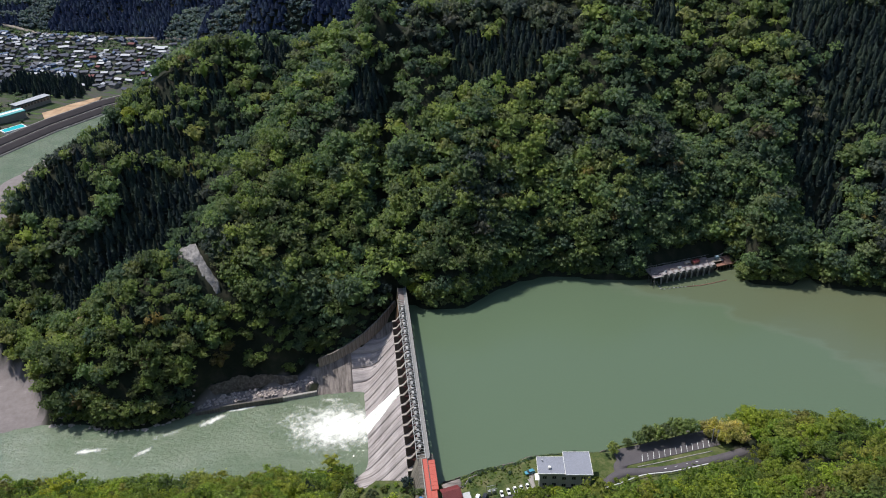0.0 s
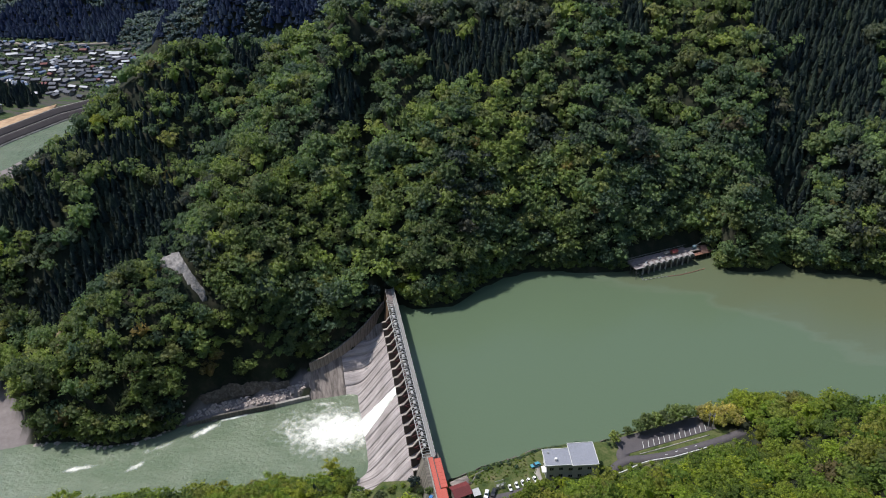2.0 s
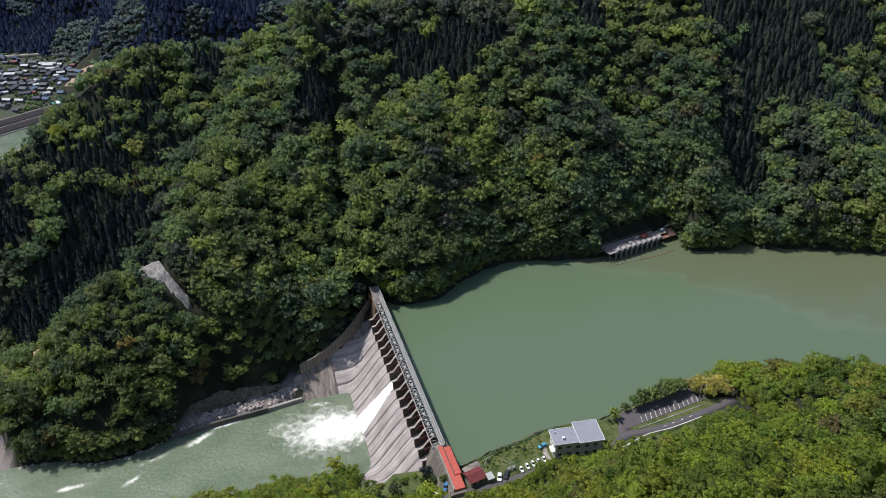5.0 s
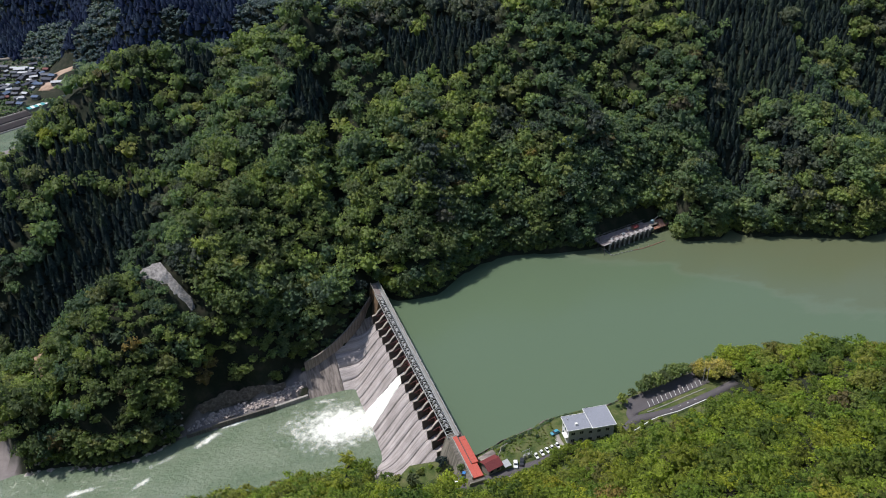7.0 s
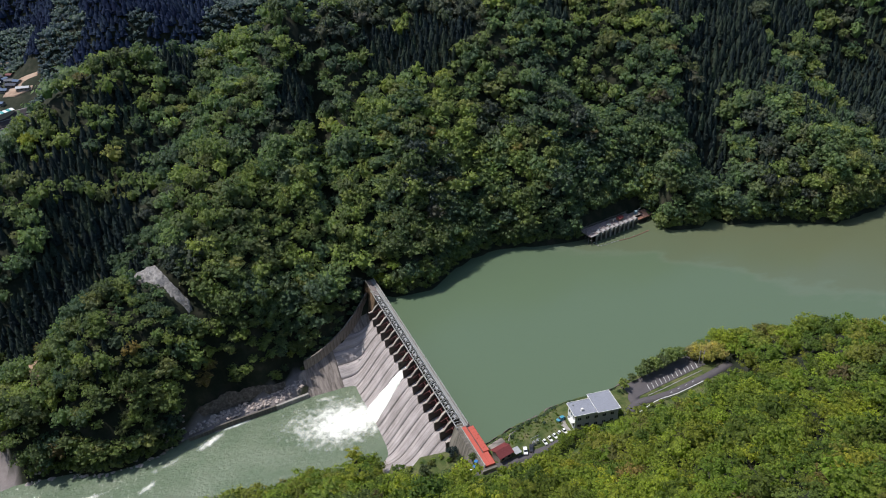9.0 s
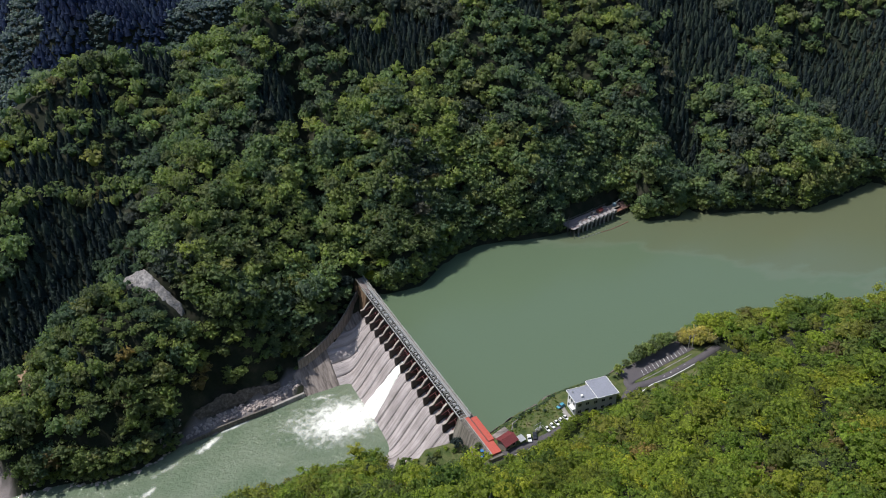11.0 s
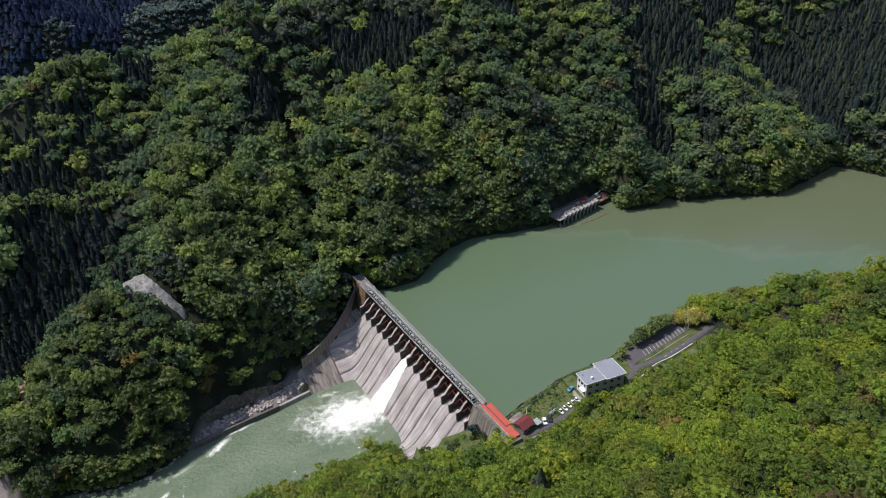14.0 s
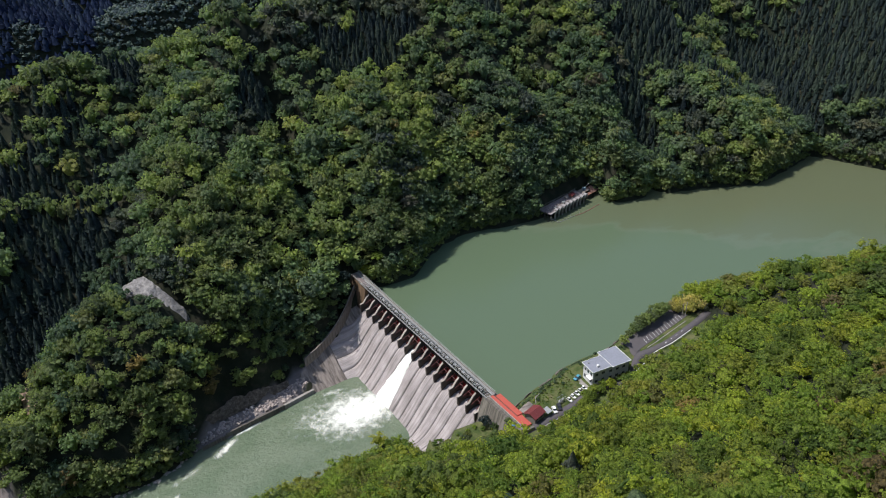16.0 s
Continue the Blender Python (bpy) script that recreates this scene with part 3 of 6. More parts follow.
def conifer_here(x, y):
    k = rough_noise(x, y, 16, 5) * 0.55 + rough_noise(x, y, 8, 4) * 0.35
    hit = np.zeros(np.shape(x), bool)
    for cx, cy, a, b, t in CONIFERS:
        c, s = math.cos(radians(t)), math.sin(radians(t))
        u, v = (x - cx) * c + (y - cy) * s, -(x - cx) * s + (y - cy) * c
        hit |= (u / a) ** 2 + (v / b) ** 2 < 1 + k
    return hit


def mixed_here(x, y):
    """The shaded side valleys, where conifers and broad-leaved trees mingle."""
    k = 1 + 0.4 * rough_noise(x, y, 20, 3)
    return (((x + 188) / 46) ** 2 + ((y - 428) / 52) ** 2 < k) | (((x - 250) / 46) ** 2 + ((y - 432) / 60) ** 2 < k)


def stand(x0, x1, y0, y1, gap, seed):
    """Places for trees on a shaken grid."""
    r = np.random.default_rng(seed)
    X, Y = np.meshgrid(np.arange(float(x0), x1, gap), np.arange(float(y0), y1, gap * 0.87))
    X[::2] += gap / 2
    x = (X + r.uniform(-0.36, 0.36, X.shape) * gap).ravel()
    y = (Y + r.uniform(-0.36, 0.36, Y.shape) * gap).ravel()
    bare, z, who = clear_of(x, y)
    return x[~bare], y[~bare], z[~bare], who[~bare], r


def wood(name, crowns, x, y, z, wide, tall, r, material, label, sink=0.0):
    """One joined mass of trees: each takes one of the crowns, turned and sized by itself."""
    vs, fs, tone, k = [], [], [], 0
    pick = r.integers(0, len(crowns), len(x))
    for c, (v, f) in enumerate(crowns):
        w = np.nonzero(pick == c)[0]
        if not len(w):
            continue
        a = r.uniform(0, 2 * math.pi, len(w))
        co, si = np.cos(a)[:, None], np.sin(a)[:, None]
        px, py = v[None, :, 0] * wide[w, None], v[None, :, 1] * wide[w, None]
        out = np.stack([x[w, None] + px * co - py * si, y[w, None] + px * si + py * co, z[w, None] + v[None, :, 2] * tall[w, None] - sink], -1)
        vs.append(out.reshape(-1, 3))
        fs.append((f[None] + (np.arange(len(w)) * len(v))[:, None, None] + k).reshape(-1, 4))
        tone.append(np.repeat(r.uniform(0, 1, len(w)), len(v)))
        k += len(w) * len(v)
    if not vs:
        return None
    me = quads_mesh(name, np.concatenate(vs), np.concatenate(fs), tone=np.concatenate(tone))
    me.materials.append(material)
    me.shade_smooth()
    return tagged(new(name, me), label, "trees", kind="stuff")


def stems(name, x, y, z, high, r):
    v, f = stem(1.0, 0.035)
    n = len(x)
    out = np.stack([x[:, None] + v[None, :, 0] * high[:, None], y[:, None] + v[None, :, 1] * high[:, None], z[:, None] + v[None, :, 2] * high[:, None]], -1)
    me = quads_mesh(name, out.reshape(-1, 3), (f[None] + (np.arange(n) * len(v))[:, None, None]).reshape(-1, 4))
    me.materials.append(BARK)
    return tagged(new(name, me), "thin grey-brown trunks under the closed canopy", "trunks", kind="stuff")


BROAD = [broad_crown(20 + i, 14 + i % 4, 10, 0.086, 1.0 + 0.16 * (i % 3), 4) for i in range(9)]
UPPER = [broad_crown(30 + i, 13 + i % 3, 8, 0.094, 1.0 + 0.16 * (i % 3), 4) for i in range(8)]
CONE = [cone_crown(40 + i, 4, 6, 40, 0.056) for i in range(7)]
FINE = [broad_crown(60 + i, 15 + i % 4, 13, 0.068, 0.95 + 0.1 * (i % 3), 4, 0.14, 0.30) for i in range(7)]
SMALL = [broad_crown(70 + i, 6, 7, 0.14, 1.1, 5, 0.24, 0.42) for i in range(4)]
FAR = [broad_crown(85 + i, 4, 2, 0.20, 1.0, 4, 0.28, 0.46) for i in range(4)]
COARSE_CONE = [cone_crown(90 + i, 3, 5, 4, 0.08) for i in range(3)]


def split_far(x, y, z, fine, name, label, r):
    """Thins out what lies behind the crests to simpler trees; returns the rest."""
    far = ~fine & (r.uniform(0, 1, len(x)) < 0.2)
    w = r.uniform(6.5, 9.5, far.sum())
    wood(name, FAR, x[far], y[far], z[far] + 2, w, w, r, LEAF, label)
    return x[fine], y[fine], z[fine]


# the hill across the water
x, y, z, who, r = stand(-420, 470, 262, 640, 7.0, 11)
on = (who == 0)
x, y, z = x[on], y[on], z[on]
seen = (y < np.interp(x, [-420, -320, -260, -213, -165, -90, -40, 30, 100, 200, 330, 470], [640, 640, 480, 475, 512, 512, 500, 534, 525, 520, 515, 470])) & ((x > -330) | (y > 470))
x2, y2, z2, who2, _ = stand(-330, 380, 262, 480, 7.6, 21)
low = (who2 == 0) & (np.minimum(line_distance(x2, y2, LAKE_FAR), line_distance(x2, y2, RIVER_IN)) < 62) & ((x2 > -230) | (y2 < 330))
x, y, z, seen = np.concatenate([x, x2[low]]), np.concatenate([y, y2[low]]), np.concatenate([z, z2[low]]), np.concatenate([seen, np.ones(low.sum(), bool)])
x2, y2, z2, who2, _ = stand(-165, 400, 268, 420, 5.4, 41)
steep = np.hypot(lie(x2 + 1.5, y2)[0] - lie(x2 - 1.5, y2)[0], lie(x2, y2 + 1.5)[0] - lie(x2, y2 - 1.5)[0]) / 3
low = (who2 == 0) & (steep > 1.15)
x, y, z, seen = np.concatenate([x, x2[low]]), np.concatenate([y, y2[low]]), np.concatenate([z, z2[low]]), np.concatenate([seen, np.ones(low.sum(), bool)])
x, y, z = split_far(x, y, z, seen, "crest_trees", "green trees behind the hill's crest", r)
dark = conifer_here(x, y) | (mixed_here(x, y) & (r.uniform(0, 1, len(x)) < np.where(x < -205, 0.15, 0.42)))
x, y, z = x[~dark], y[~dark], z[~dark]
# saplings close the gaps low on the slope
x2, y2, z2, who2, _ = stand(-240, 400, 262, 430, 4.4, 31)
low = (who2 == 0) & (np.minimum(line_distance(x2, y2, LAKE_FAR), line_distance(x2, y2, RIVER_IN)) < 75) & ~conifer_here(x2, y2)
x2, y2, z2 = x2[low], y2[low], z2[low]
near = np.concatenate([np.min((a[:, None] - x[None]) ** 2 + (b[:, None] - y[None]) ** 2, 1) for a, b in zip(np.array_split(x2, 40), np.array_split(y2, 40))])
gap = near > 3.9 ** 2
GAPS = (x2[gap], y2[gap], z2[gap])
odd = rng.uniform(0, 1, len(x))
patch = 0.5 * rough_noise(x, y, 60, 9) + 0.6 * rough_noise(x, y, 19, 8) + 0.55 * np.exp(-0.5 * (line_distance(x, y, LIGHT_SPUR) / 14) ** 2) - 0.25 * (x > 205)
rust = odd < 0.008
spring = ~rust & (patch + odd * 0.9 > 0.52)
deep = ~rust & ~spring & (rough_noise(x, y, 30, 6) + odd * 0.5 > 0.55)
mid = ~rust & ~spring & ~deep
shy = np.where((x > -190) & (x < -78) & (y < 318), 0.78, 1.0) * np.where(line_distance(x, y, [(-80, 308.5), (-64, 316.4), (-49, 327.6), (-40, 336.5)]) < 7, 0.72, 1.0) * np.where(np.hypot(x + 150, y - 320) < 20, 0.7, 1.0) * np.where((x < -205) & (y > 415), 0.82, 1.0)
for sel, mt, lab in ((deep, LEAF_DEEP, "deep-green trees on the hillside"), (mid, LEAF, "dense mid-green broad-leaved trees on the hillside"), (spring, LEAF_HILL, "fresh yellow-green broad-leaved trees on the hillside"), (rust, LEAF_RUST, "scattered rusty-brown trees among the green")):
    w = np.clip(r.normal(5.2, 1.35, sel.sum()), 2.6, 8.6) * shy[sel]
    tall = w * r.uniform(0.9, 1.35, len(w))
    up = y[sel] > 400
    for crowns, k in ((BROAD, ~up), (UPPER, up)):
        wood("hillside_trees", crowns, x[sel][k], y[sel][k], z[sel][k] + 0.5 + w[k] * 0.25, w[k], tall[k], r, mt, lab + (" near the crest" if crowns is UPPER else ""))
w = r.uniform(2.2, 3.6, len(GAPS[0]))
# low growth behind the water intake
x2, y2, z2, who2, _ = stand(100, 182, 366, 398, 2.7, 51)
u, v = (x2 - 111.5) * 0.948 + (y2 - 361.5) * 0.317, -(x2 - 111.5) * 0.317 + (y2 - 361.5) * 0.948
low = (who2 == 0) & (v > 2) & (v < 24) & (u > -9) & (u < 64)
wb = r.uniform(1.9, 3.1, low.sum())
wood("intake_bushes", SMALL, x2[low], y2[low], z2[low] - 0.4, wb, wb * 1.1, r, LEAF_HILL, "low green bushes on the slope behind the water intake")
wood("hillside_saplings", SMALL, *GAPS, w, w * 1.2, r, LEAF, "young green trees between the larger ones on the hillside")
stems("hillside_trunks", x, y, z, np.full(len(x), 3.0), r)
x, y, z, who, r = stand(-340, 440, 290, 540, 4.4, 17)
ok = (who == 0) & (conifer_here(x, y) | (r.uniform(0, 1, len(x)) > np.where(mixed_here(x, y), 0.5, np.where(x < -150, 0.86, np.where(x > 190, 0.93, 0.99))))) & (y < np.interp(x, [-420, -320, -260, -213, -165, -90, -40, 30, 100, 200, 330, 470], [640, 640, 480, 475, 512, 512, 500, 534, 525, 520, 515, 470]))
x, y, z = x[ok], y[ok], z[ok]
h = np.clip(r.normal(9.4, 1.9, len(x)), 5.5, 14.0) * np.where((x < -205) & (y > 415), 0.78, 1.0)
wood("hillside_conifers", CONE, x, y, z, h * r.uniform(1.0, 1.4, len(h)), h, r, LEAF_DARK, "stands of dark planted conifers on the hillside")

# growth along the water, down to its edge; the larger trees there stand singly
def along_bank(line, side, gap, lo, hi):
    bx, by = [], []
    for (ax, ay), (cx, cy) in zip(line, line[1:]):
        L = math.hypot(cx - ax, cy - ay)
        n = max(1, int(round(L / gap)))
        t = (np.arange(n) + r.uniform(0.1, 0.9, n)) / n
        o = r.uniform(lo, hi, n) * side
        bx += list(ax + (cx - ax) * t - (cy - ay) / L * o)
        by += list(ay + (cy - ay) * t + (cx - ax) / L * o)
    bx, by = np.array(bx), np.array(by)
    u, v = (bx - 111.5) * 0.948 + (by - 361.5) * 0.317, -(bx - 111.5) * 0.317 + (by - 361.5) * 0.948
    ok = ~lie(bx, by)[8] & ~((u > -6) & (u < 51) & (v > -9) & (v < 12)) & ~((bx > -142) & (bx < -78))
    return bx[ok], by[ok], lie(bx[ok], by[ok])[0]


FAR_LAKE, HILL_FOOT = LAKE_FAR[2:23], RIVER_IN[4:10]
SHORE = []
for line, side in ((FAR_LAKE, 1), (HILL_FOOT, -1)):
    SHORE += list(zip(*along_bank(line, side, 4.2, 0.8, 3.5)))
    bx, by, bz = along_bank(line, side, 1.9, 0.1, 1.8)
    w = r.uniform(2.4, 4.4, len(bx))
    wood("waterside_bushes", SMALL, bx, by, bz - 0.7, w, w * 1.05, r, LEAF_HILL, "green bushes hanging over the water's edge")

# the near bank below the camera; only low growth beside the road
ROADSIDE = [(-6, 188), (8, 190), (25, 194)], [(46, 196), (56, 198.5), (66, 203), (80, 206), (92, 208.5)]
x, y, z, who, r = stand(-330, 330, 40, 262, 5.6, 12)
on = who == 1
x, y, z = x[on], y[on], z[on]
seen = y > np.interp(x, [-230, -180, -90, -60, -35, 0, 40, 80, 130, 200, 330], [213, 166, 110, 53, 28, 34, 56, 86, 130, 176, 190])
x, y, z = split_far(x, y, z, seen, "upper_bank_trees", "green trees higher on the near slope", r)
odd = rng.uniform(0, 1, len(x))
patch = rough_noise(x, y, 40, 19) + 0.5 * rough_noise(x, y, 14, 18)
spring = patch + odd * 0.8 > 0.35
# those on the stretch of slope that the camera passes nearest stand as single trees
single = (y < 150) & (y > 96) & (x > -85) & (x < 70) & (odd < 0.55)
single &= np.cumsum(single) <= 56
SINGLE = list(zip(x[single], y[single], z[single], spring[single]))
x, y, z, odd, patch, spring = x[~single], y[~single], z[~single], odd[~single], patch[~single], spring[~single]
rust = ~spring & (odd < 0.03) & (y < 165)
gold = spring & (odd > 0.975)
spring &= ~gold
deep = ~spring & ~rust & ~gold & (rough_noise(x, y, 24, 17) + odd * 0.6 > 0.62)
mid = ~spring & ~rust & ~gold & ~deep
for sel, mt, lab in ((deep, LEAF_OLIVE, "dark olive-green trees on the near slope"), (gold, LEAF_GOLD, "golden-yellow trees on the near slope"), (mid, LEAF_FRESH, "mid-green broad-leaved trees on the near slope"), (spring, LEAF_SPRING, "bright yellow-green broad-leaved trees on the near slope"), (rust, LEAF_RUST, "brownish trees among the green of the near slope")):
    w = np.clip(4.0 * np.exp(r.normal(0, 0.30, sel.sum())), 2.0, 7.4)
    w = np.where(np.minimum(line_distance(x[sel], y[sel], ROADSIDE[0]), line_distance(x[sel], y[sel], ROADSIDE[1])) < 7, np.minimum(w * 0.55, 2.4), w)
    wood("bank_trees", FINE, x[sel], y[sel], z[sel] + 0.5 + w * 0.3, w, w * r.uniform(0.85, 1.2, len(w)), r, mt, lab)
stems("bank_trunks", x, y, z, np.full(len(x), 5.0), r)
few = (odd > 0.40) & (odd < 0.404)
h = r.uniform(9, 14, few.sum())
wood("bank_conifers", CONE, x[few] + 1.5, y[few], z[few], h * 1.5, h, r, LEAF_DEEP, "a few blue-green conifers standing among the broad-leaved trees")

# the slope under the flight line
x2, y2, z2, who2, r2 = stand(-260, 160, -70, 40, 8.5, 61)
w = r2.uniform(4.5, 7.0, len(x2))
wood("upper_bank_trees", FAR, x2, y2, z2 + 1.5, w, w, r2, LEAF_FRESH, "green trees high on the near slope")

# far slopes behind the village
x, y, z, who, r = stand(-720, 150, 820, 1110, 5.6, 13)
on = (who == 2) & (rng.uniform(0, 1, len(x)) < 0.98) & (((x + 346) / 34) ** 2 + ((y - 868) / 58) ** 2 > 1)
x, y, z = x[on], y[on], z[on]
k = rough_noise(x, y, 120, 29) + 0.6 * rough_noise(x, y, 40, 28)
dark = (k > -0.25) & (x + 60 * k < -120) & (line_distance(x, y, [(-305, 880), (-290, 930), (-270, 1000)]) > 20 + 12 * k)
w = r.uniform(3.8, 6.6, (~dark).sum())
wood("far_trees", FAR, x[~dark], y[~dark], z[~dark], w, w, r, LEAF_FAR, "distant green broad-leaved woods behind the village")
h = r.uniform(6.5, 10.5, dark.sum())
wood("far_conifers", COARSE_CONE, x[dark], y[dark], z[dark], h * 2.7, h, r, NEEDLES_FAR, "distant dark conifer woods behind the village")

# ---- building helpers ----
def part(name, bm, material, parent=None, label=""):
    """Links a bmesh as one mesh under a thing or a part."""
    me = bpy.data.meshes.new(name)
    bmesh.ops.recalc_face_normals(bm, faces=bm.faces)
    bm.to_mesh(me)
    bm.free()
    me.materials.append(material)
    ob = new(name, me)
    ob.parent = parent
    if label:
        tagged(ob, label)
    return ob


def box(x0, x1, y0, y1, z0, z1, bevel=0.0, bm=None):
    """A box between these bounds, its edges eased where bevel is given."""
    b = bmesh.new()
    bmesh.ops.create_cube(b, size=1.0)
    for v in b.verts:
        v.co = ((x0 + x1) / 2 + v.co.x * (x1 - x0), (y0 + y1) / 2 + v.co.y * (y1 - y0), (z0 + z1) / 2 + v.co.z * (z1 - z0))
    if bevel:
        bmesh.ops.bevel(b, geom=b.edges[:], offset=bevel, segments=1, affect="EDGES")
    return merge(bm, b)


def merge(bm, b):
    if bm is None:
        return b
    me = bpy.data.meshes.new("tmp")
    b.to_mesh(me)
    b.free()
    bm.from_mesh(me)
    bpy.data.meshes.remove(me)
    return bm


def prism(profile, a, b, axis="x", bevel=0.0, bm=None):
    """A profile of two coordinates, drawn out from a to b along an axis."""
    o = bmesh.new()
    put = {"x": lambda t, p: (t, p[0], p[1]), "y": lambda t, p: (p[0], t, p[1]), "z": lambda t, p: (p[0], p[1], t)}[axis]
    lo, hi = [o.verts.new(put(a, p)) for p in profile], [o.verts.new(put(b, p)) for p in profile]
    o.faces.new(lo)
    o.faces.new(hi[::-1])
    for i in range(len(lo)):
        j = (i + 1) % len(lo)
        o.faces.new((lo[i], hi[i], hi[j], lo[j]))
    if bevel:
        bmesh.ops.bevel(o, geom=o.edges[:], offset=bevel, segments=1, affect="EDGES")
    return merge(bm, o)


def bar(a, b, w, bm=None, sides=6):
    """A round bar of radius w from a to b."""
    a, b = Vector(a), Vector(b)
    o = bmesh.new()
    bmesh.ops.create_cone(o, cap_ends=True, segments=sides, radius1=w, radius2=w, depth=(b - a).length)
    m = Matrix.Translation((a + b) / 2) @ (b - a).to_track_quat("Z", "Y").to_matrix().to_4x4()
    bmesh.ops.transform(o, matrix=m, verts=o.verts)
    return merge(bm, o)


def thing(name, m, label, category, group="", kind=""):
    ob = new(name)
    ob.empty_display_size = 0.5
    ob.matrix_basis = m
    return tagged(ob, label, category, group, kind)


# ---- the dam ----
DAM = Matrix(((ALONG[0], DOWN[0], 0, DAM_AT[0]), (ALONG[1], DOWN[1], 0, DAM_AT[1]), (0, 0, 1, 0), (0, 0, 0, 1)))
PITCH, BAYS, FIRST = 6.72, 16, 3.0
WET = 8
dam = thing("dam", DAM, "old concrete gravity dam with sixteen red spillway gates, one open", "dam")

# spillway, one long strip a bay
def chute_strip(s0, s1, lift, d0, d1, rows=34, cols=5, crown=0.10):
    ss, ds = np.linspace(s0, s1, cols), np.linspace(d0, d1, rows)
    S, D = np.meshgrid(ss, ds)
    Z = chute_height(S, D) + lift + crown * (1 - ((S - (s0 + s1) / 2) / ((s1 - s0) / 2)) ** 2)
    top = np.stack([S, D, Z], -1).reshape(-1, 3)
    low = top - (0, 0, 3.0)
    n = rows * cols
    f = grid_faces(cols, rows)
    idx = np.arange(n).reshape(rows, cols)
    rim = np.concatenate([idx[0], idx[1:, -1], idx[-1, -2::-1], idx[-2:0:-1, 0]])
    side = np.stack([rim, rim + n, np.roll(rim, -1) + n, np.roll(rim, -1)], -1)
    return np.concatenate([top, low]), np.concatenate([f, side])


for k in range(BAYS):
    s0 = FIRST + k * PITCH
    v, f = chute_strip(s0 + 0.2, s0 + PITCH - 0.2, 0.05 * ((k * 7) % 3), -2.5, 31.0)
    me = quads_mesh("chute_slab", v, f)
    me.materials.append(CHUTE)
    me.shade_smooth()
    ob = new("chute_slab", me)
    ob.parent = dam
v, f = chute_strip(FIRST, FIRST + BAYS * PITCH, -0.55, -2.5, 31.0, 34, 60, 0)
me = quads_mesh("chute_bed", v, f)
me.materials.append(DARK_CONCRETE)
ob = new("chute_bed", me)
ob.parent = dam

# piers with stepped, sloping noses
PIER_PROFILE = [(-3.2, -9), (-3.2, 9.59), (0.9, 9.59), (0.9, 5.2), (2.3, 4.0), (4.6, 1.1), (6.7, 0.9), (6.7, -2.6), (5.5, -9)]
CAP_PROFILE = [(0.92, 5.2), (2.3, 4.0), (4.6, 1.1), (6.7, 0.9), (6.75, 1.25), (4.75, 1.5), (2.5, 4.45), (0.92, 5.65)]
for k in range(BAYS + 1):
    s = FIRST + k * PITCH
    p = part("pier", prism(PIER_PROFILE, s - 0.5, s + 0.5, "x", 0.05), PIER_SIDE, dam, "stained concrete pier, darkened for shade")
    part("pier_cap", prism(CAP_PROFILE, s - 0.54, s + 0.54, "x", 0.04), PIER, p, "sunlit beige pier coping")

# radial gates in the bays, with their arms
for k in range(BAYS):
    a, b = FIRST + k * PITCH + 0.7, FIRST + (k + 1) * PITCH - 0.7
    up = 2.2 if k == WET else 0.0
    bm = bmesh.new()
    rows = []
    for i in range(9):
        t = radians(150 + 58 * i / 8)
        y0, z0 = 4.4 + 5.2 * math.cos(t), 1.4 + up - 5.2 * math.sin(t) * -1
        rows.append([bm.verts.new((a, y0, z0)), bm.verts.new((b, y0, z0))])
    for p, q in zip(rows, rows[1:]):
        bm.faces.new((p[0], p[1], q[1], q[0]))
    bmesh.ops.solidify(bm, geom=bm.faces[:], thickness=0.25)
    gate = part("gate", bm, GATE_RED, dam, "dull red steel radial gate")
    for s in (a + 0.7, b - 0.7):
        arm = bar((s, 4.4, 1.4 + up * 0.2), (s, -0.1, 3.2 + up), 0.16)
        arm = bar((s, 4.4, 1.4 + up * 0.2), (s, -0.3, -0.6 + up), 0.16, arm)
        arm = bar((s, 1.6, 2.5 + up * 0.8), (s, 1.5, 0.5 + up * 0.8), 0.1, arm)
        part("arm", arm, ARM_RED, gate)
    cross = bar((a, 1.2, 2.6 + up * 0.8), (b, 1.2, 2.6 + up * 0.8), 0.18)
    cross = bar((a, 1.2, 2.6 + up * 0.8), (b, 1.2, 0.4 + up * 0.8), 0.1, cross)
    part("brace", cross, ARM_RED, gate)

# deck slab, parapets, abutments
part("deck", box(-0.5, 128.5, -2.4, -1.0, 9.6, 10.4, 0.08), DECK, dam)
part("deck", box(111.4, 128.5, -0.996, 2.2, 9.6, 10.4, 0.08), plain("brown_deck", (0.19, 0.155, 0.145), 0.85, vary=0.5), dam, "brownish end of the deck")
part("parapet", box(111.4, 128.5, 2.0, 2.196, 10.404, 11.1, 0.05), CONCRETE, dam)
for y0 in (-2.55, -1.5):
    part("deck_beam", box(-0.5, 118, y0, y0 + 0.45, 8.6, 9.596), CONCRETE, dam)
part("parapet", box(-0.5, 128.5, -2.65, -2.404, 9.8, 11.2, 0.05), CONCRETE, dam)
part("abutment", prism([(-2.6, -6), (-2.6, 9.59), (2.2, 9.59), (3.4, 4), (5.6, -6)], 111.2, 129, "x", 0.1), BROWN_CONCRETE, dam, "stained brown concrete abutment")
part("abutment", prism([(-4, -6), (-4, 9.59), (2.6, 9.59), (4.6, 3), (7.5, -8)], -26, 2.3, "x", 0.1), NEAR_CONCRETE, dam, "grey concrete abutment with a battered face")
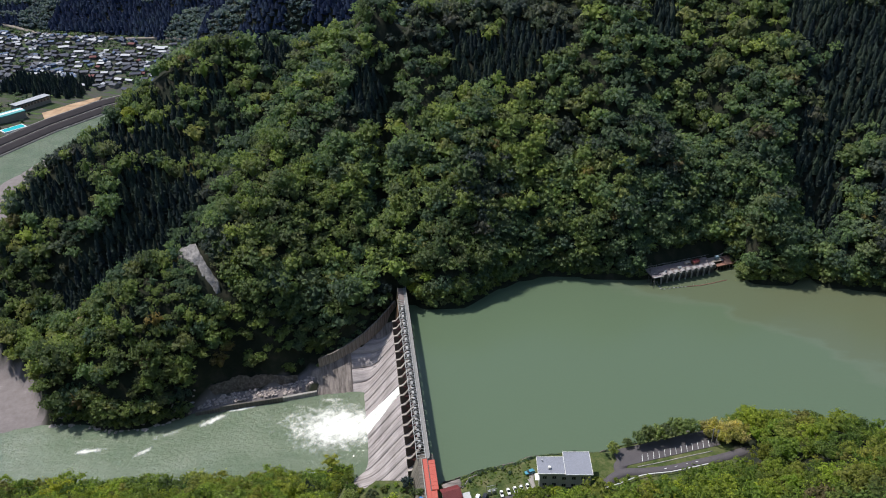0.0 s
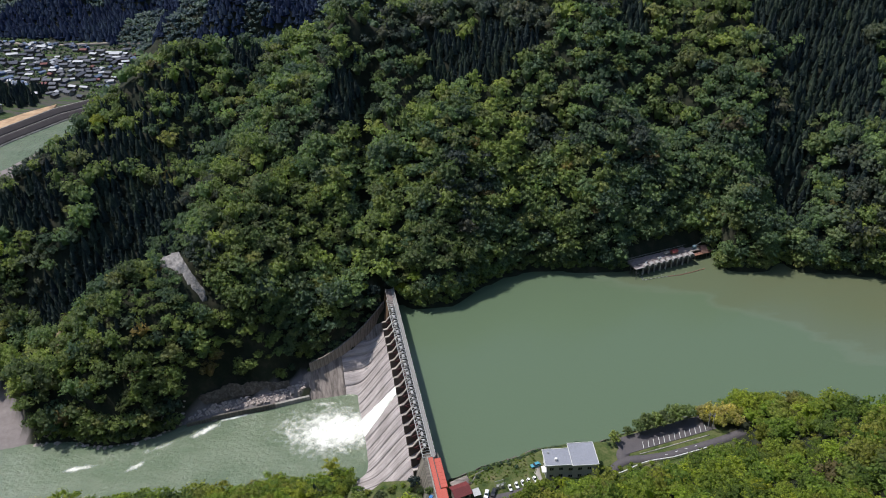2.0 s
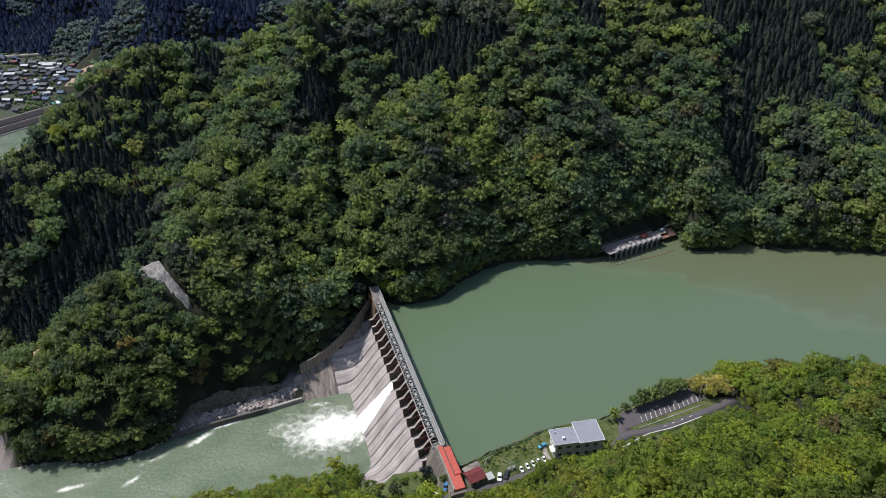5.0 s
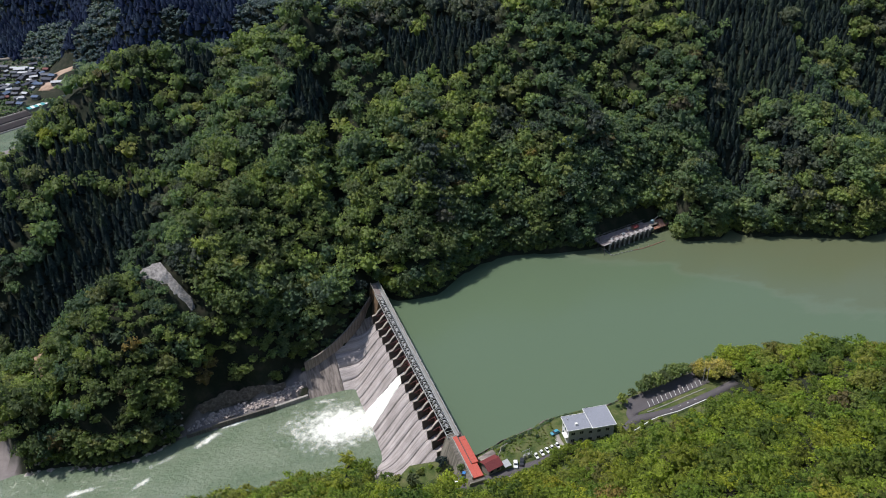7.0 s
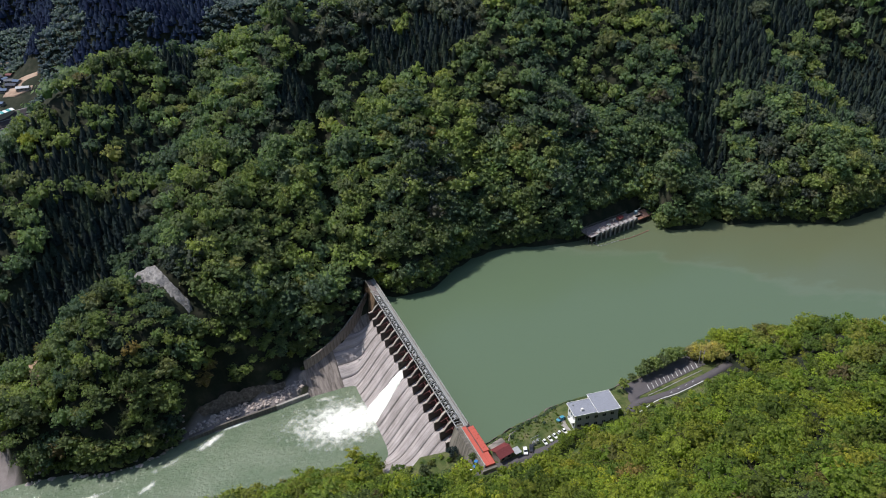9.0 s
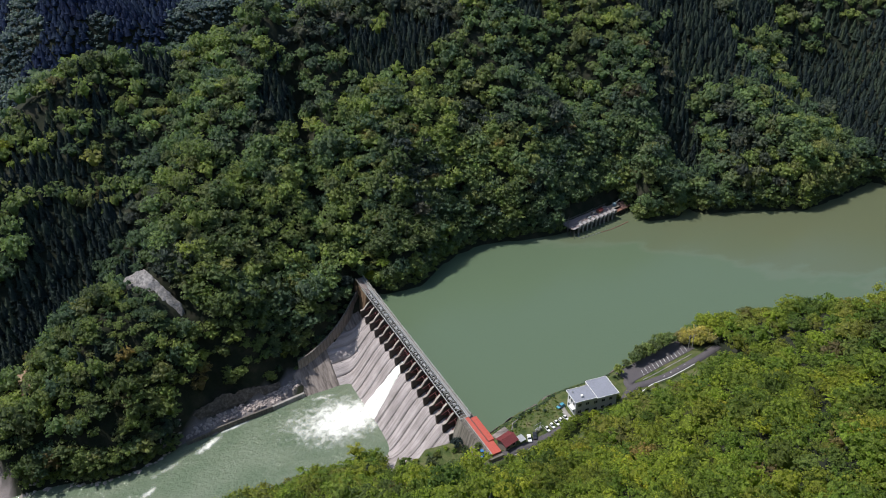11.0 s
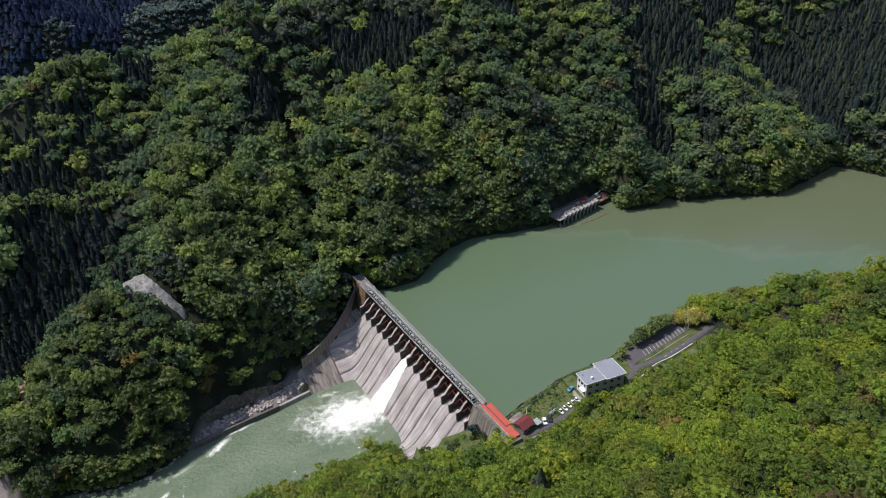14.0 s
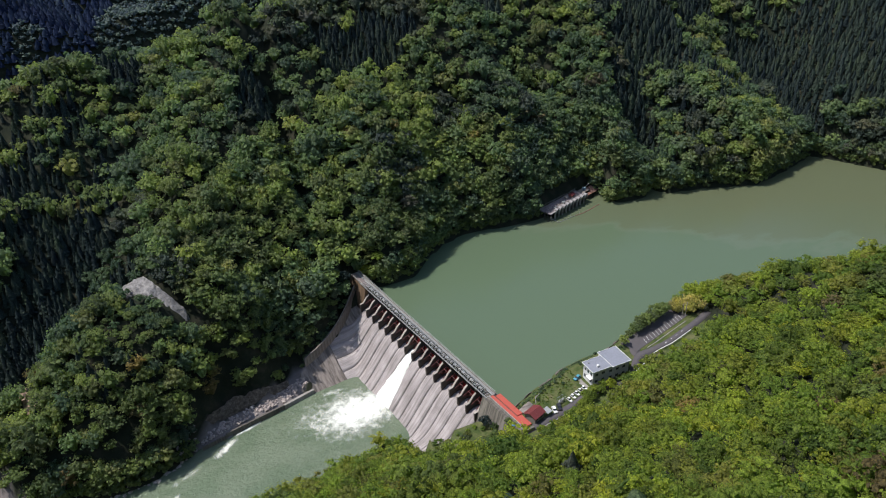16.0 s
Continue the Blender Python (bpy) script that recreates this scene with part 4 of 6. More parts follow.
# hand rail along the lake side of the crest
rail = thing("railing", DAM, "thin pale steel railing along the dam crest", "railing")
for k in range(44):
    part("post", box(0.5 + k * 2.95, 0.6 + k * 2.95, -2.58, -2.48, 11.2, 12.1), STEEL, rail)
for z0 in (11.62, 12.05):
    part("rail", box(-0.5, 128.4, -2.57, -2.49, z0, z0 + 0.07), STEEL, rail)
rail = thing("railing", DAM, "thin pale steel railing beside the gate hoists", "railing")
for k in range(40):
    part("post", box(0.3 + k * 2.95, 0.4 + k * 2.95, 2.76, 2.86, 10.3, 11.5), STEEL, rail)
for z0 in (10.9, 11.45):
    part("rail", box(-0.5, 116.5, 2.77, 2.85, z0, z0 + 0.07), STEEL, rail)

# steel walkway that carries the hoists
walkway = thing("hoist_walkway", DAM, "pale steel hoist walkway along the dam crest", "walkway")
for y0 in (-0.98, 2.55):
    part("girder", box(-0.5, 117, y0, y0 + 0.28, 10.404, 10.85, 0.03), STEEL, walkway)
for k in range(70):
    part("cross_beam", box(-0.3 + k * 1.68, -0.12 + k * 1.68, -0.69, 2.548, 10.55, 10.72), STEEL, walkway)


def arch(s):
    """A bent pipe over the hoist, across the walkway."""
    bm = bmesh.new()
    rings = []
    for a in np.linspace(0, math.pi, 9):
        out = Vector((0, 1.5 * math.cos(a), 1.35 * math.sin(a)))
        n = Vector((0, math.cos(a), math.sin(a)))
        c = Vector((s, 0.9, 10.85)) + out
        rings.append([bm.verts.new(c + n * 0.13 * math.cos(b) + Vector((0.13 * math.sin(b), 0, 0))) for b in np.arange(6) * math.pi / 3])
    for p, q in zip(rings, rings[1:]):
        for k in range(6):
            bm.faces.new((p[k], p[(k + 1) % 6], q[(k + 1) % 6], q[k]))
    bm.faces.new(rings[0])
    bm.faces.new(rings[-1])
    return bm


hoist = thing("gate_hoist", DAM @ pose(FIRST + PITCH / 2, 0, 0), "pale steel gate hoist with drums and bent guard pipes", "hoist", "gate hoists on the crest")
for s in (-1.9, 1.7):
    b2 = bmesh.new()
    bmesh.ops.create_cone(b2, cap_ends=True, segments=12, radius1=0.55, radius2=0.55, depth=0.7)
    bmesh.ops.transform(b2, matrix=pose(s, 0.9, 11.25, 0, 90, 0), verts=b2.verts)
    part("drum", b2, STEEL_DARK, hoist)
    part("gearbox", box(s + 0.45, s + 1.15, 0.4, 1.5, 10.75, 11.6, 0.08), STEEL, hoist)
    part("guard_pipe", arch(s - 0.7), STEEL, hoist)
    part("guard_pipe", arch(s + 1.5), STEEL, hoist)
part("motor", box(-0.45, 0.45, 0.3, 1.6, 10.75, 11.5, 0.1), STEEL, hoist)
part("shaft", bar((-2.6, 0.9, 11.25), (2.8, 0.9, 11.25), 0.09), STEEL, hoist)
for k in range(1, BAYS):
    copy_thing(hoist, DAM @ pose(FIRST + (k + 0.5) * PITCH, 0, 0))

# the vermilion approach at the near end of the crest
approach = thing("crest_approach", DAM, "vermilion painted steel approach deck at the dam's end", "bridge deck")
part("roadway", box(-24.5, -0.6, -1.25, 0.75, 9.596, 10.5, 0.05), DECK_RED, approach)
part("cover", box(-17.5, -1.8, -4.3, -1.6, 9.7, 10.85, 0.12), DECK_RED, approach, "vermilion tin cover")
part("roadway", box(-24.5, -17.6, -3.6, -1.254, 9.596, 10.5, 0.05), DECK_RED, approach)
part("gutter", box(-17.5, -0.6, -1.59, -1.254, 9.7, 10.42), STEEL_DARK, approach)
part("kerb", box(-24.5, -0.6, 0.754, 1.15, 9.4, 11.1, 0.05), CONCRETE, approach)
part("shoulder", box(-24.5, -0.6, 1.154, 2.6, 9.2, 9.62, 0.05), DARK_CONCRETE, approach)
for k in range(9):
    part("rib", box(-17.3 + k * 1.9, -17.18 + k * 1.9, -4.2, -1.7, 10.85, 10.91), DECK_RED, approach)

# white water pouring from the open bay
s0 = FIRST + WET * PITCH
ds = np.linspace(1.0, 27.0, 48)
rows = []
for i, d in enumerate(ds):
    t = ease(d, 3, 25)
    lo, hi = s0 + 0.7 - 4.6 * t, s0 + PITCH - 0.7 + 3.4 * t
    q = np.linspace(0, 1, 20)
    ss = lo + (hi - lo) * q
    lump = rough_noise(ss * 1.0, np.full(20, d), 1.6, 31) * 0.22 + rough_noise(ss, np.full(20, d * 0.4), 0.7, 32) * 0.15
    rows.append(np.stack([ss, np.full(20, d), chute_height(ss, d) + 0.55 + lump * (0.3 + t) - 0.7 * (2 * q - 1) ** 6], -1))
me = quads_mesh("water", np.concatenate(rows), grid_faces(20, len(ds)))
me.materials.append(FOAM)
me.shade_smooth()
ob = tagged(new("spill_water", me), "sheet of white water pouring down the open spillway bay", "water", kind="stuff")
ob.matrix_basis = DAM


def foam_fade():
    """Foam that thins out into the river towards the rim of its patch."""
    m, n, l, b = mat("churned_foam", 0.6, 0, 0.3)
    b.inputs["Base Color"].default_value = (0.85, 0.86, 0.78, 1)
    a = n.new("ShaderNodeAttribute")
    a.attribute_name = "thick"
    add = n.new("ShaderNodeMath")
    add.operation = "ADD"
    l.new(a.outputs["Fac"], add.inputs[0])
    l.new(grain(n, l, 0.28, 9, None, 0.68), add.inputs[1])
    bump(n, l, b, grain(n, l, 0.9, 8), 0.7, 0.4)
    cover = ramp(n, l, add.outputs[0], (0.0, (0, 0, 0)), (0.55, (0.0, 0.0, 0.0)), (0.75, (0.35, 0.35, 0.35)), (1.0, (1, 1, 1)))
    tr = n.new("ShaderNodeBsdfTransparent")
    mx = n.new("ShaderNodeMixShader")
    l.new(cover, mx.inputs[0])
    l.new(tr.outputs[0], mx.inputs[1])
    l.new(b.outputs[0], mx.inputs[2])
    l.new(mx.outputs[0], n["Material Output"].inputs["Surface"])
    return m


FADE = foam_fade()


def foam_patch(cx, cy, rx, ry, turn, peak, high, seed, label):
    """A patch of broken water: lumpy in the middle, thinning at its rim."""
    u = np.linspace(-1, 1, 56)
    U, V = np.meshgrid(u, u)
    r = np.hypot(U, V)
    core = np.clip(1 - r, 0, 1)
    t = radians(turn)
    X, Y = U * rx, V * ry
    wx, wy = cx + X * math.cos(t) - Y * math.sin(t), cy + X * math.sin(t) + Y * math.cos(t)
    thick = np.clip(core * 1.25, 0, 1) * peak - 0.22 * (1 - core)
    z = RIVER_Z + 0.04 + core * high * (0.4 + 0.6 * (rough_noise(wx, wy, 2.4, seed) + 0.6 * rough_noise(wx, wy, 1.1, seed + 1)))
    me = quads_mesh("foam", np.stack([wx, wy, np.maximum(z, RIVER_Z + 0.03)], -1).reshape(-1, 3), grid_faces(56, 56), thick=thick)
    me.materials.append(FADE)
    me.shade_smooth()
    return tagged(new("foam", me), label, "foam", kind="stuff")


foam_patch(-66, 272, 34, 27, 8, 0.52, 1.1, 41, "boiling white foam below the open gate")
foam_patch(-60, 271, 19, 16, 8, 0.66, 1.3, 48, "dense white foam where the fall meets the pool")
foam_patch(-150, 267, 18, 3.0, 27, 0.20, 0.15, 49, "faint foam trail drifting down the river")
foam_patch(-84, 276, 30, 24, 8, 0.20, 0.2, 50, "thin greenish foam spreading over the pool")
foam_patch(-130, 277, 13, 3.8, 34, 0.46, 0.4, 42, "white riffle in the river")
foam_patch(-117, 285.5, 16, 2.0, 16, 0.40, 0.2, 43, "thin foam along the river wall")
foam_patch(-158, 255, 9, 3.2, 38, 0.36, 0.15, 44, "faint foam streak on the river")
foam_patch(-185, 256, 15, 3.2, 10, 0.36, 0.15, 45, "faint foam streak on the river")
foam_patch(-70, 292, 14, 3.5, 0, 0.24, 0.2, 46, "foam washing along the far bank")
foam_patch(-52, 268, 5, 20, 6, 0.30, 0.3, 47, "foam along the foot of the spillway")


# ---- the far flank of the spillway ----
def ruled(name, top, low, material, cols=40, rows=12, rough=0.25, thick=1.5, seed=51):
    """A solid sloping face between two lines of points, a little uneven."""
    def along(pts, n):
        p = np.array(pts, float)
        t = np.concatenate([[0], np.cumsum(np.linalg.norm(np.diff(p, axis=0), axis=1))])
        q = np.linspace(0, t[-1], n)
        return np.stack([np.interp(q, t, p[:, k]) for k in range(3)], -1)
    a, b = along(top, cols), along(low, cols)
    w = np.linspace(0, 1, rows)[:, None, None]
    g = a[None] * (1 - w) + b[None] * w
    g[..., 2] += rough * (rough_noise(g[..., 0], g[..., 1], 3, seed) + 0.5 * rough_noise(g[..., 0], g[..., 1], 1.2, seed + 1))
    v = g.reshape(-1, 3)
    n = len(v)
    idx = np.arange(n).reshape(rows, cols)
    rim = np.concatenate([idx[0], idx[1:, -1], idx[-1, -2::-1], idx[-2:0:-1, 0]])
    f = np.concatenate([grid_faces(cols, rows), np.stack([rim, rim + n, np.roll(rim, -1) + n, np.roll(rim, -1)], -1)])
    me = quads_mesh(name, np.concatenate([v, v - (0, 0, thick)]), f)
    me.materials.append(material)
    return new(name, me)


WALL_BROWN = concrete("brown_stained_wall", (0.30, 0.265, 0.235), 0.8, 0.85, (1.0, 1.0, 0.05))
flank = thing("flank_wall", pose(0, 0, 0), "curved stained concrete retaining wall beside the spillway", "retaining wall")
WALL_TOP = [(-80, 308.5, -10.5), (-72, 312.0, -9.0), (-64, 316.4, -6.5), (-56, 321.6, -3.0), (-49, 327.6, 1.0), (-43.5, 333.5, 4.5), (-40.0, 336.5, 7.5)]
for (x0, y0, z0), (x1, y1, z1) in zip(WALL_TOP, WALL_TOP[1:]):
    L = math.hypot(x1 - x0, y1 - y0)
    n = max(2, round(L / 2.4))
    for i in range(n):
        t0, t1 = i / n, (i + 1) / n
        zz = z0 + (z1 - z0) * (t0 + t1) / 2
        m = pose(x0 + (x1 - x0) * t0, y0 + (y1 - y0) * t0, 0, 0, 0, math.degrees(math.atan2(y1 - y0, x1 - x0)))
        bm = prism([(-0.45, zz - 16), (-0.35, zz), (0.45, zz), (0.5, zz - 16)], 0.03, L / n - 0.03, "x", 0.03)
        for v in bm.verts:
            if v.co.z > zz - 2:
                v.co.z += (v.co.x / (L / n) - 0.5) * (z1 - z0) / n
        ob = part("wall_panel", bm, WALL_BROWN, flank)
        ob.matrix_basis = m
for d0, d1, cols in ((30.4, 52.0, 24), (6.0, 31.0, 28)):
    ds = np.linspace(d0, d1, cols)
    lo = np.full(cols, 80.0) if d0 > 30 else np.full(cols, FIRST + BAYS * PITCH - 0.3)
    w = np.linspace(0, 1, 16)[:, None]
    S = lo[None] * (1 - w) + (wall_line(ds) + 0.2)[None] * w
    D = np.tile(ds, (16, 1))
    Z = chute_height(S, D) + 0.22 + 0.14 * rough_noise(S, D, 4, 55) + 0.07 * rough_noise(S, D, 1.5, 56)
    g = np.stack([S, D, Z], -1).reshape(-1, 3)
    idx = np.arange(len(g)).reshape(16, cols)
    rim = np.concatenate([idx[0], idx[1:, -1], idx[-1, -2::-1], idx[-2:0:-1, 0]])
    me = quads_mesh("apron", np.concatenate([g, g - (0, 0, 2)]), np.concatenate([grid_faces(cols, 16), np.stack([rim, rim + len(g), np.roll(rim, -1) + len(g), np.roll(rim, -1)], -1)]))
    me.materials.append(APRON)
    ob = new("apron", me)
    ob.parent = flank
    ob.matrix_basis = DAM
    tagged(ob, "bleached, water-stained concrete apron toned down for tree shade")

# low river wall and its rubble bank
wall = thing("river_wall", pose(0, 0, 0), "low dark concrete river wall along a rubble bank", "wall")
for (x0, y0), (x1, y1), zt, wd, mt in (((-80, 296.6), (-97, 291.8), -22.4, 1.5, CONCRETE), ((-97, 291.4), (-128, 284.4), -21.9, 1.0, DARK_CONCRETE), ((-128, 284.0), (-140, 281.0), -22.5, 0.9, DARK_CONCRETE)):
    L = math.hypot(x1 - x0, y1 - y0)
    ob = part("wall_block", prism([(-wd / 2, -27), (-wd / 2, zt), (wd / 2, zt), (wd / 2 + 0.5, -27)], 0, L, "x", 0.08), mt, wall)
    ob.matrix_basis = pose(x0, y0, 0, 0, 0, math.degrees(math.atan2(y1 - y0, x1 - x0)))


def stone(seed, r):
    """A broken block of stone about one metre across."""
    bm = bmesh.new()
    bmesh.ops.create_icosphere(bm, subdivisions=2, radius=0.5)
    q = np.random.default_rng(seed)
    cuts = [(Vector(q.normal(0, 1, 3)).normalized(), q.uniform(0.25, 0.42)) for _ in range(9)]
    for v in bm.verts:
        for nrm, d in cuts:
            k = v.co.dot(nrm) - d
            if k > 0:
                v.co -= nrm * k
    bmesh.ops.scale(bm, vec=(1.0, 0.75, 0.6), verts=bm.verts)
    return bm


q = np.random.default_rng(5)
stone_meshes = []
for k in range(5):
    bm = stone(100 + k, 1)
    me = bpy.data.meshes.new("stone")
    bm.to_mesh(me)
    bm.free()
    me.materials.append(ROCK)
    stone_meshes.append(me)


def boulder(x, y, z, size, label, group):
    ob = new("boulder", stone_meshes[q.integers(0, 5)])
    ob.matrix_basis = pose(x, y, z, q.uniform(-20, 20), q.uniform(-20, 20), q.uniform(0, 360)) @ Matrix.Diagonal((size, size * q.uniform(0.8, 1.2), size * q.uniform(0.8, 1.2), 1))
    return tagged(ob, label, "boulder", group)


cliff = ruled("cliff", [(-141, 288.6, -17.0), (-131, 294.4, -14.5), (-121, 297.6, -13.5), (-108, 300.6, -14.5), (-97, 302.6, -16.0), (-91, 304.2, -17.6)], [(-141, 286.5, -24.0), (-131, 292.3, -20.6), (-120, 295.6, -19.8), (-108, 298.6, -19.6), (-97, 300.8, -19.6), (-91, 303.0, -19.2)], SHORE_ROCK, 90, 18, 1.2, 3.0, 57)
tagged(cliff, "dark undercut rock cliff above the rubble bank", "cliff")
for k in range(290):
    t = q.uniform(0, 1)
    x0 = -82 - 58 * t
    y0 = np.interp(x0, [-140, -128, -97, -82], [283, 286.5, 293.5, 298.5]) + 8.5 * q.uniform(0.02, 1.0) ** 1.1 * (1 - 0.35 * t)
    boulder(x0, y0, float(lie(np.array([x0]), np.array([y0]))[0][0]) + 0.15, q.uniform(0.7, 2.6), "pale broken stone on the river bank", "rubble along the river wall")
for k in range(110):
    x0 = q.uniform(-213, -141)
    y0 = np.interp(x0, [-215, -195, -178, -159, -141], [275, 275, 270.5, 273, 286]) + q.uniform(-2.5, 3.0)
    boulder(x0, y0, max(RIVER_Z - 0.1, float(lie(np.array([x0]), np.array([y0]))[0][0])), q.uniform(1.0, 3.4), "dark wet boulder at the water's edge", "boulders at the foot of the hill")

# a bare dirt track on the knoll by the gravel bar
X, Y = np.meshgrid(np.linspace(-2.2, 2.2, 6), np.linspace(303, 324, 16))
X = X - 205.3 - 0.25 * (Y - 303) + 0.6 * rough_noise(Y, Y, 5, 66)
Z = lie(X, Y)[0] + 1.2
v = np.stack([X, Y, Z], -1).reshape(-1, 3)
idx = np.arange(96).reshape(16, 6)
rim = np.concatenate([idx[0], idx[1:, -1], idx[-1, -2::-1], idx[-2:0:-1, 0]])
me = quads_mesh("dirt_track", np.concatenate([v, v - (0, 0, 6)]), np.concatenate([grid_faces(6, 16), np.stack([rim, rim + 96, np.roll(rim, -1) + 96, np.roll(rim, -1)], -1)]))
me.materials.append(rock_mat("bare_earth", (0.36, 0.25, 0.17), (0.46, 0.34, 0.24), 0.4))
tagged(new("dirt_track", me), "bare tan dirt track on the wooded knoll", "track")

# the bare rock scar on the wooded knoll
scar = ruled("rock_outcrop", [(-158.0, 345.0, 36.5), (-152, 344.5, 40.0), (-146, 341.5, 42.0), (-142.5, 335.5, 41.0), (-137.0, 328.8, 36.5), (-131.0, 325.0, 28.0), (-130.0, 321.0, 22.0)], [(-157.0, 340.5, 35.8), (-151.0, 336.5, 36.6), (-145.2, 330.0, 37.0), (-141.5, 326.0, 32.5), (-139.0, 320.5, 26.5), (-136.0, 317.0, 21.5), (-133.5, 314.5, 18.0)], SLIDE, 64, 24, 0.9, 2.6, 61)
tagged(scar, "smooth bare grey rock slab on the wooded knoll", "rock")
# ---- the near bank: office, house, cars, parking ----
office = thing("office_building", pose(0, 0, 0), "two-storey white office, its front greyed for shade, with a flat grey roof", "building")
for x0, x1, y0, y1 in ((27.6, 37.4, 203.6, 211.0), (37.404, 47.2, 203.0, 213.6)):
    part("wall", box(x0, x1, y0, y1, 6.5, 16.2, 0.05), SHADE_GREY_WALL if x0 > 30 else WHITE, office)
# grey facing on the front: the shade of that side painted in
part("wall", box(27.7, 37.39, 203.50, 203.597, 7.0, 16.0), SHADE_GREY_WALL, office)
for x0, x1, y0, y1 in ((26.9, 37.45, 202.9, 211.7), (37.454, 47.9, 202.3, 214.3)):
    roof = part("roof", box(x0, x1, y0, y1, 16.2, 16.55, 0.03), ROOF_GREY, office)
    for a, b, c, d in ((x0, x1, y0 - 0.05, y0 + 0.1), (x0, x1, y1 - 0.1, y1 + 0.05), (x0 - 0.05, x0 + 0.1, y0 + 0.104, y1 - 0.104), (x1 - 0.1, x1 + 0.04, y0 + 0.104, y1 - 0.104)):
        part("coping", box(a, b, c, d, 16.2, 16.72, 0.02), WHITE, roof)
part("roof_vent", box(31.0, 32.0, 205.2, 206.2, 16.55, 17.6, 0.08), WHITE, office)
part("roof_vent", bar((29, 209.5, 16.5), (29, 209.5, 17.3), 0.25), STEEL, office)
GLASS = plain("dark_window_glass", (0.03, 0.035, 0.04), 0.08, vary=0.1)
for z0, z1 in ((13.4, 14.7), (9.6, 11.0)):
    for k in range(5):
        x0 = 28.8 + k * 3.7
        yy = 203.5 if x0 + 1.5 < 37.4 else 203.0
        win = part("window", box(x0, x0 + 1.5, yy - 0.06, yy - 0.004, z0, z1), GLASS, office)
        part("window_frame", box(x0 + 0.72, x0 + 0.78, yy - 0.09, yy - 0.062, z0, z1), STEEL, win)
    for k in range(3):
        y0 = 204.4 + k * 2.2
        win = part("window", box(27.52, 27.596, y0, y0 + 1.3, z0, z1), GLASS, office)
        part("window_frame", box(27.49, 27.518, y0 + 0.62, y0 + 0.68, z0, z1), STEEL, win)
part("canopy", box(26.0, 27.6, 203.8, 207.2, 12.0, 12.25, 0.03), WHITE, office)
part("band", box(37.5, 47.25, 202.92, 202.99, 8.2, 9.2), STEEL_DARK, office)

# maroon-roofed house by the dam
house = thing("gate_house", pose(-6.6, 198.4, 0, 0, 0, 20), "small house with a maroon tin roof by the dam", "house")
part("wall", box(-3.0, 3.0, -2.6, 2.6, 6.5, 11.2, 0.04), TIMBER, house)
rf = part("roof", prism([(-3.3, 11.0), (0, 12.6), (3.3, 11.0), (3.3, 10.85), (0, 12.4), (-3.3, 10.85)], -3.7, 3.7, "x", 0.02), ROOF_RED, house)
for k in range(15):
    for sgn in (-1, 1):
        part("roof_seam", bar((-3.6 + k * 0.514, 0, 12.62), (-3.6 + k * 0.514, sgn * 3.28, 11.03), 0.035, None, 4), ROOF_RED, rf)
win = part("window", box(-2.2, -0.8, -2.66, -2.604, 8.9, 10.2), GLASS, house)
win = part("window", box(0.8, 2.2, -2.66, -2.604, 8.9, 10.2), GLASS, house)
lean_to = thing("carport", pose(-0.6, 197.6, 0, 0, 0, 16), "open carport with a pale grey tin roof", "carport")
part("roof", prism([(-1.7, 10.2), (1.7, 10.5), (1.7, 10.6), (-1.7, 10.3)], -1.5, 1.5, "x"), STEEL, lean_to)
for a in (-1.35, 1.35):
    for b in (-1.5, 1.5):
        part("post", bar((a, b, 7.6), (a, b, 10.25), 0.06), STEEL_DARK, lean_to)


def strip(name, pts, wide, z, material, label, category, kind="structure", high=0.25):
    """A paved strip along a line of points, as a thin solid slab."""
    p = np.array(pts, float)
    t = np.concatenate([[0], np.cumsum(np.linalg.norm(np.diff(p, axis=0), axis=1))])
    s = np.linspace(0, t[-1], max(8, int(t[-1] / 2)))
    c = np.stack([np.interp(s, t, p[:, 0]), np.interp(s, t, p[:, 1])], -1)
    for _ in range(3):
        c[1:-1] = (c[:-2] + 2 * c[1:-1] + c[2:]) / 4
    g = unit(np.gradient(c, axis=0))
    nrm = np.stack([-g[:, 1], g[:, 0]], -1) * wide / 2
    zz = np.full(len(c), z) if np.isscalar(z) else np.interp(s, t, z)
    a = np.concatenate([c + nrm, zz[:, None]], 1)
    b = np.concatenate([c - nrm, zz[:, None]], 1)
    v = np.stack([a, b, b - (0, 0, high), a - (0, 0, high)], 1).reshape(-1, 3)
    f = []
    for i in range(len(c) - 1):
        for j in range(4):
            f.append((4 * i + j, 4 * i + (j + 1) % 4, 4 * i + 4 + (j + 1) % 4, 4 * i + 4 + j))
    f += [(3, 2, 1, 0), tuple(4 * (len(c) - 1) + j for j in range(4))]
    me = quads_mesh(name, v, np.array(f))
    me.materials.append(material)
    return tagged(new(name, me), label, category, kind=kind)


LOT = pose(60, 214, 0, 0, 0, 15.5)
strip("road", [(-45, 187), (-30, 190.5), (-13, 193), (0, 194.6), (13, 196.9), (24, 200.5), (38, 199.6), (47, 200.8), (52.2, 203.8), (56.5, 208.6), (61.5, 212.0), (70, 211.8), (80, 213.0), (92, 216.2), (104, 219.6), (116, 224)], 3.8, [6.5, 7.6, 8.1] + [8.14] * 13, ASPHALT, "narrow grey asphalt road along the bank", "road", high=1.2)
strip("road", [(61.0, 211.5), (60.5, 214.5), (63, 217.5)], 5.0, 8.12, ASPHALT, "asphalt apron before the parking ground", "road", high=1.2)
lot = box(1.5, 46, 0, 9.2, 7.3, 8.16, 0.02)
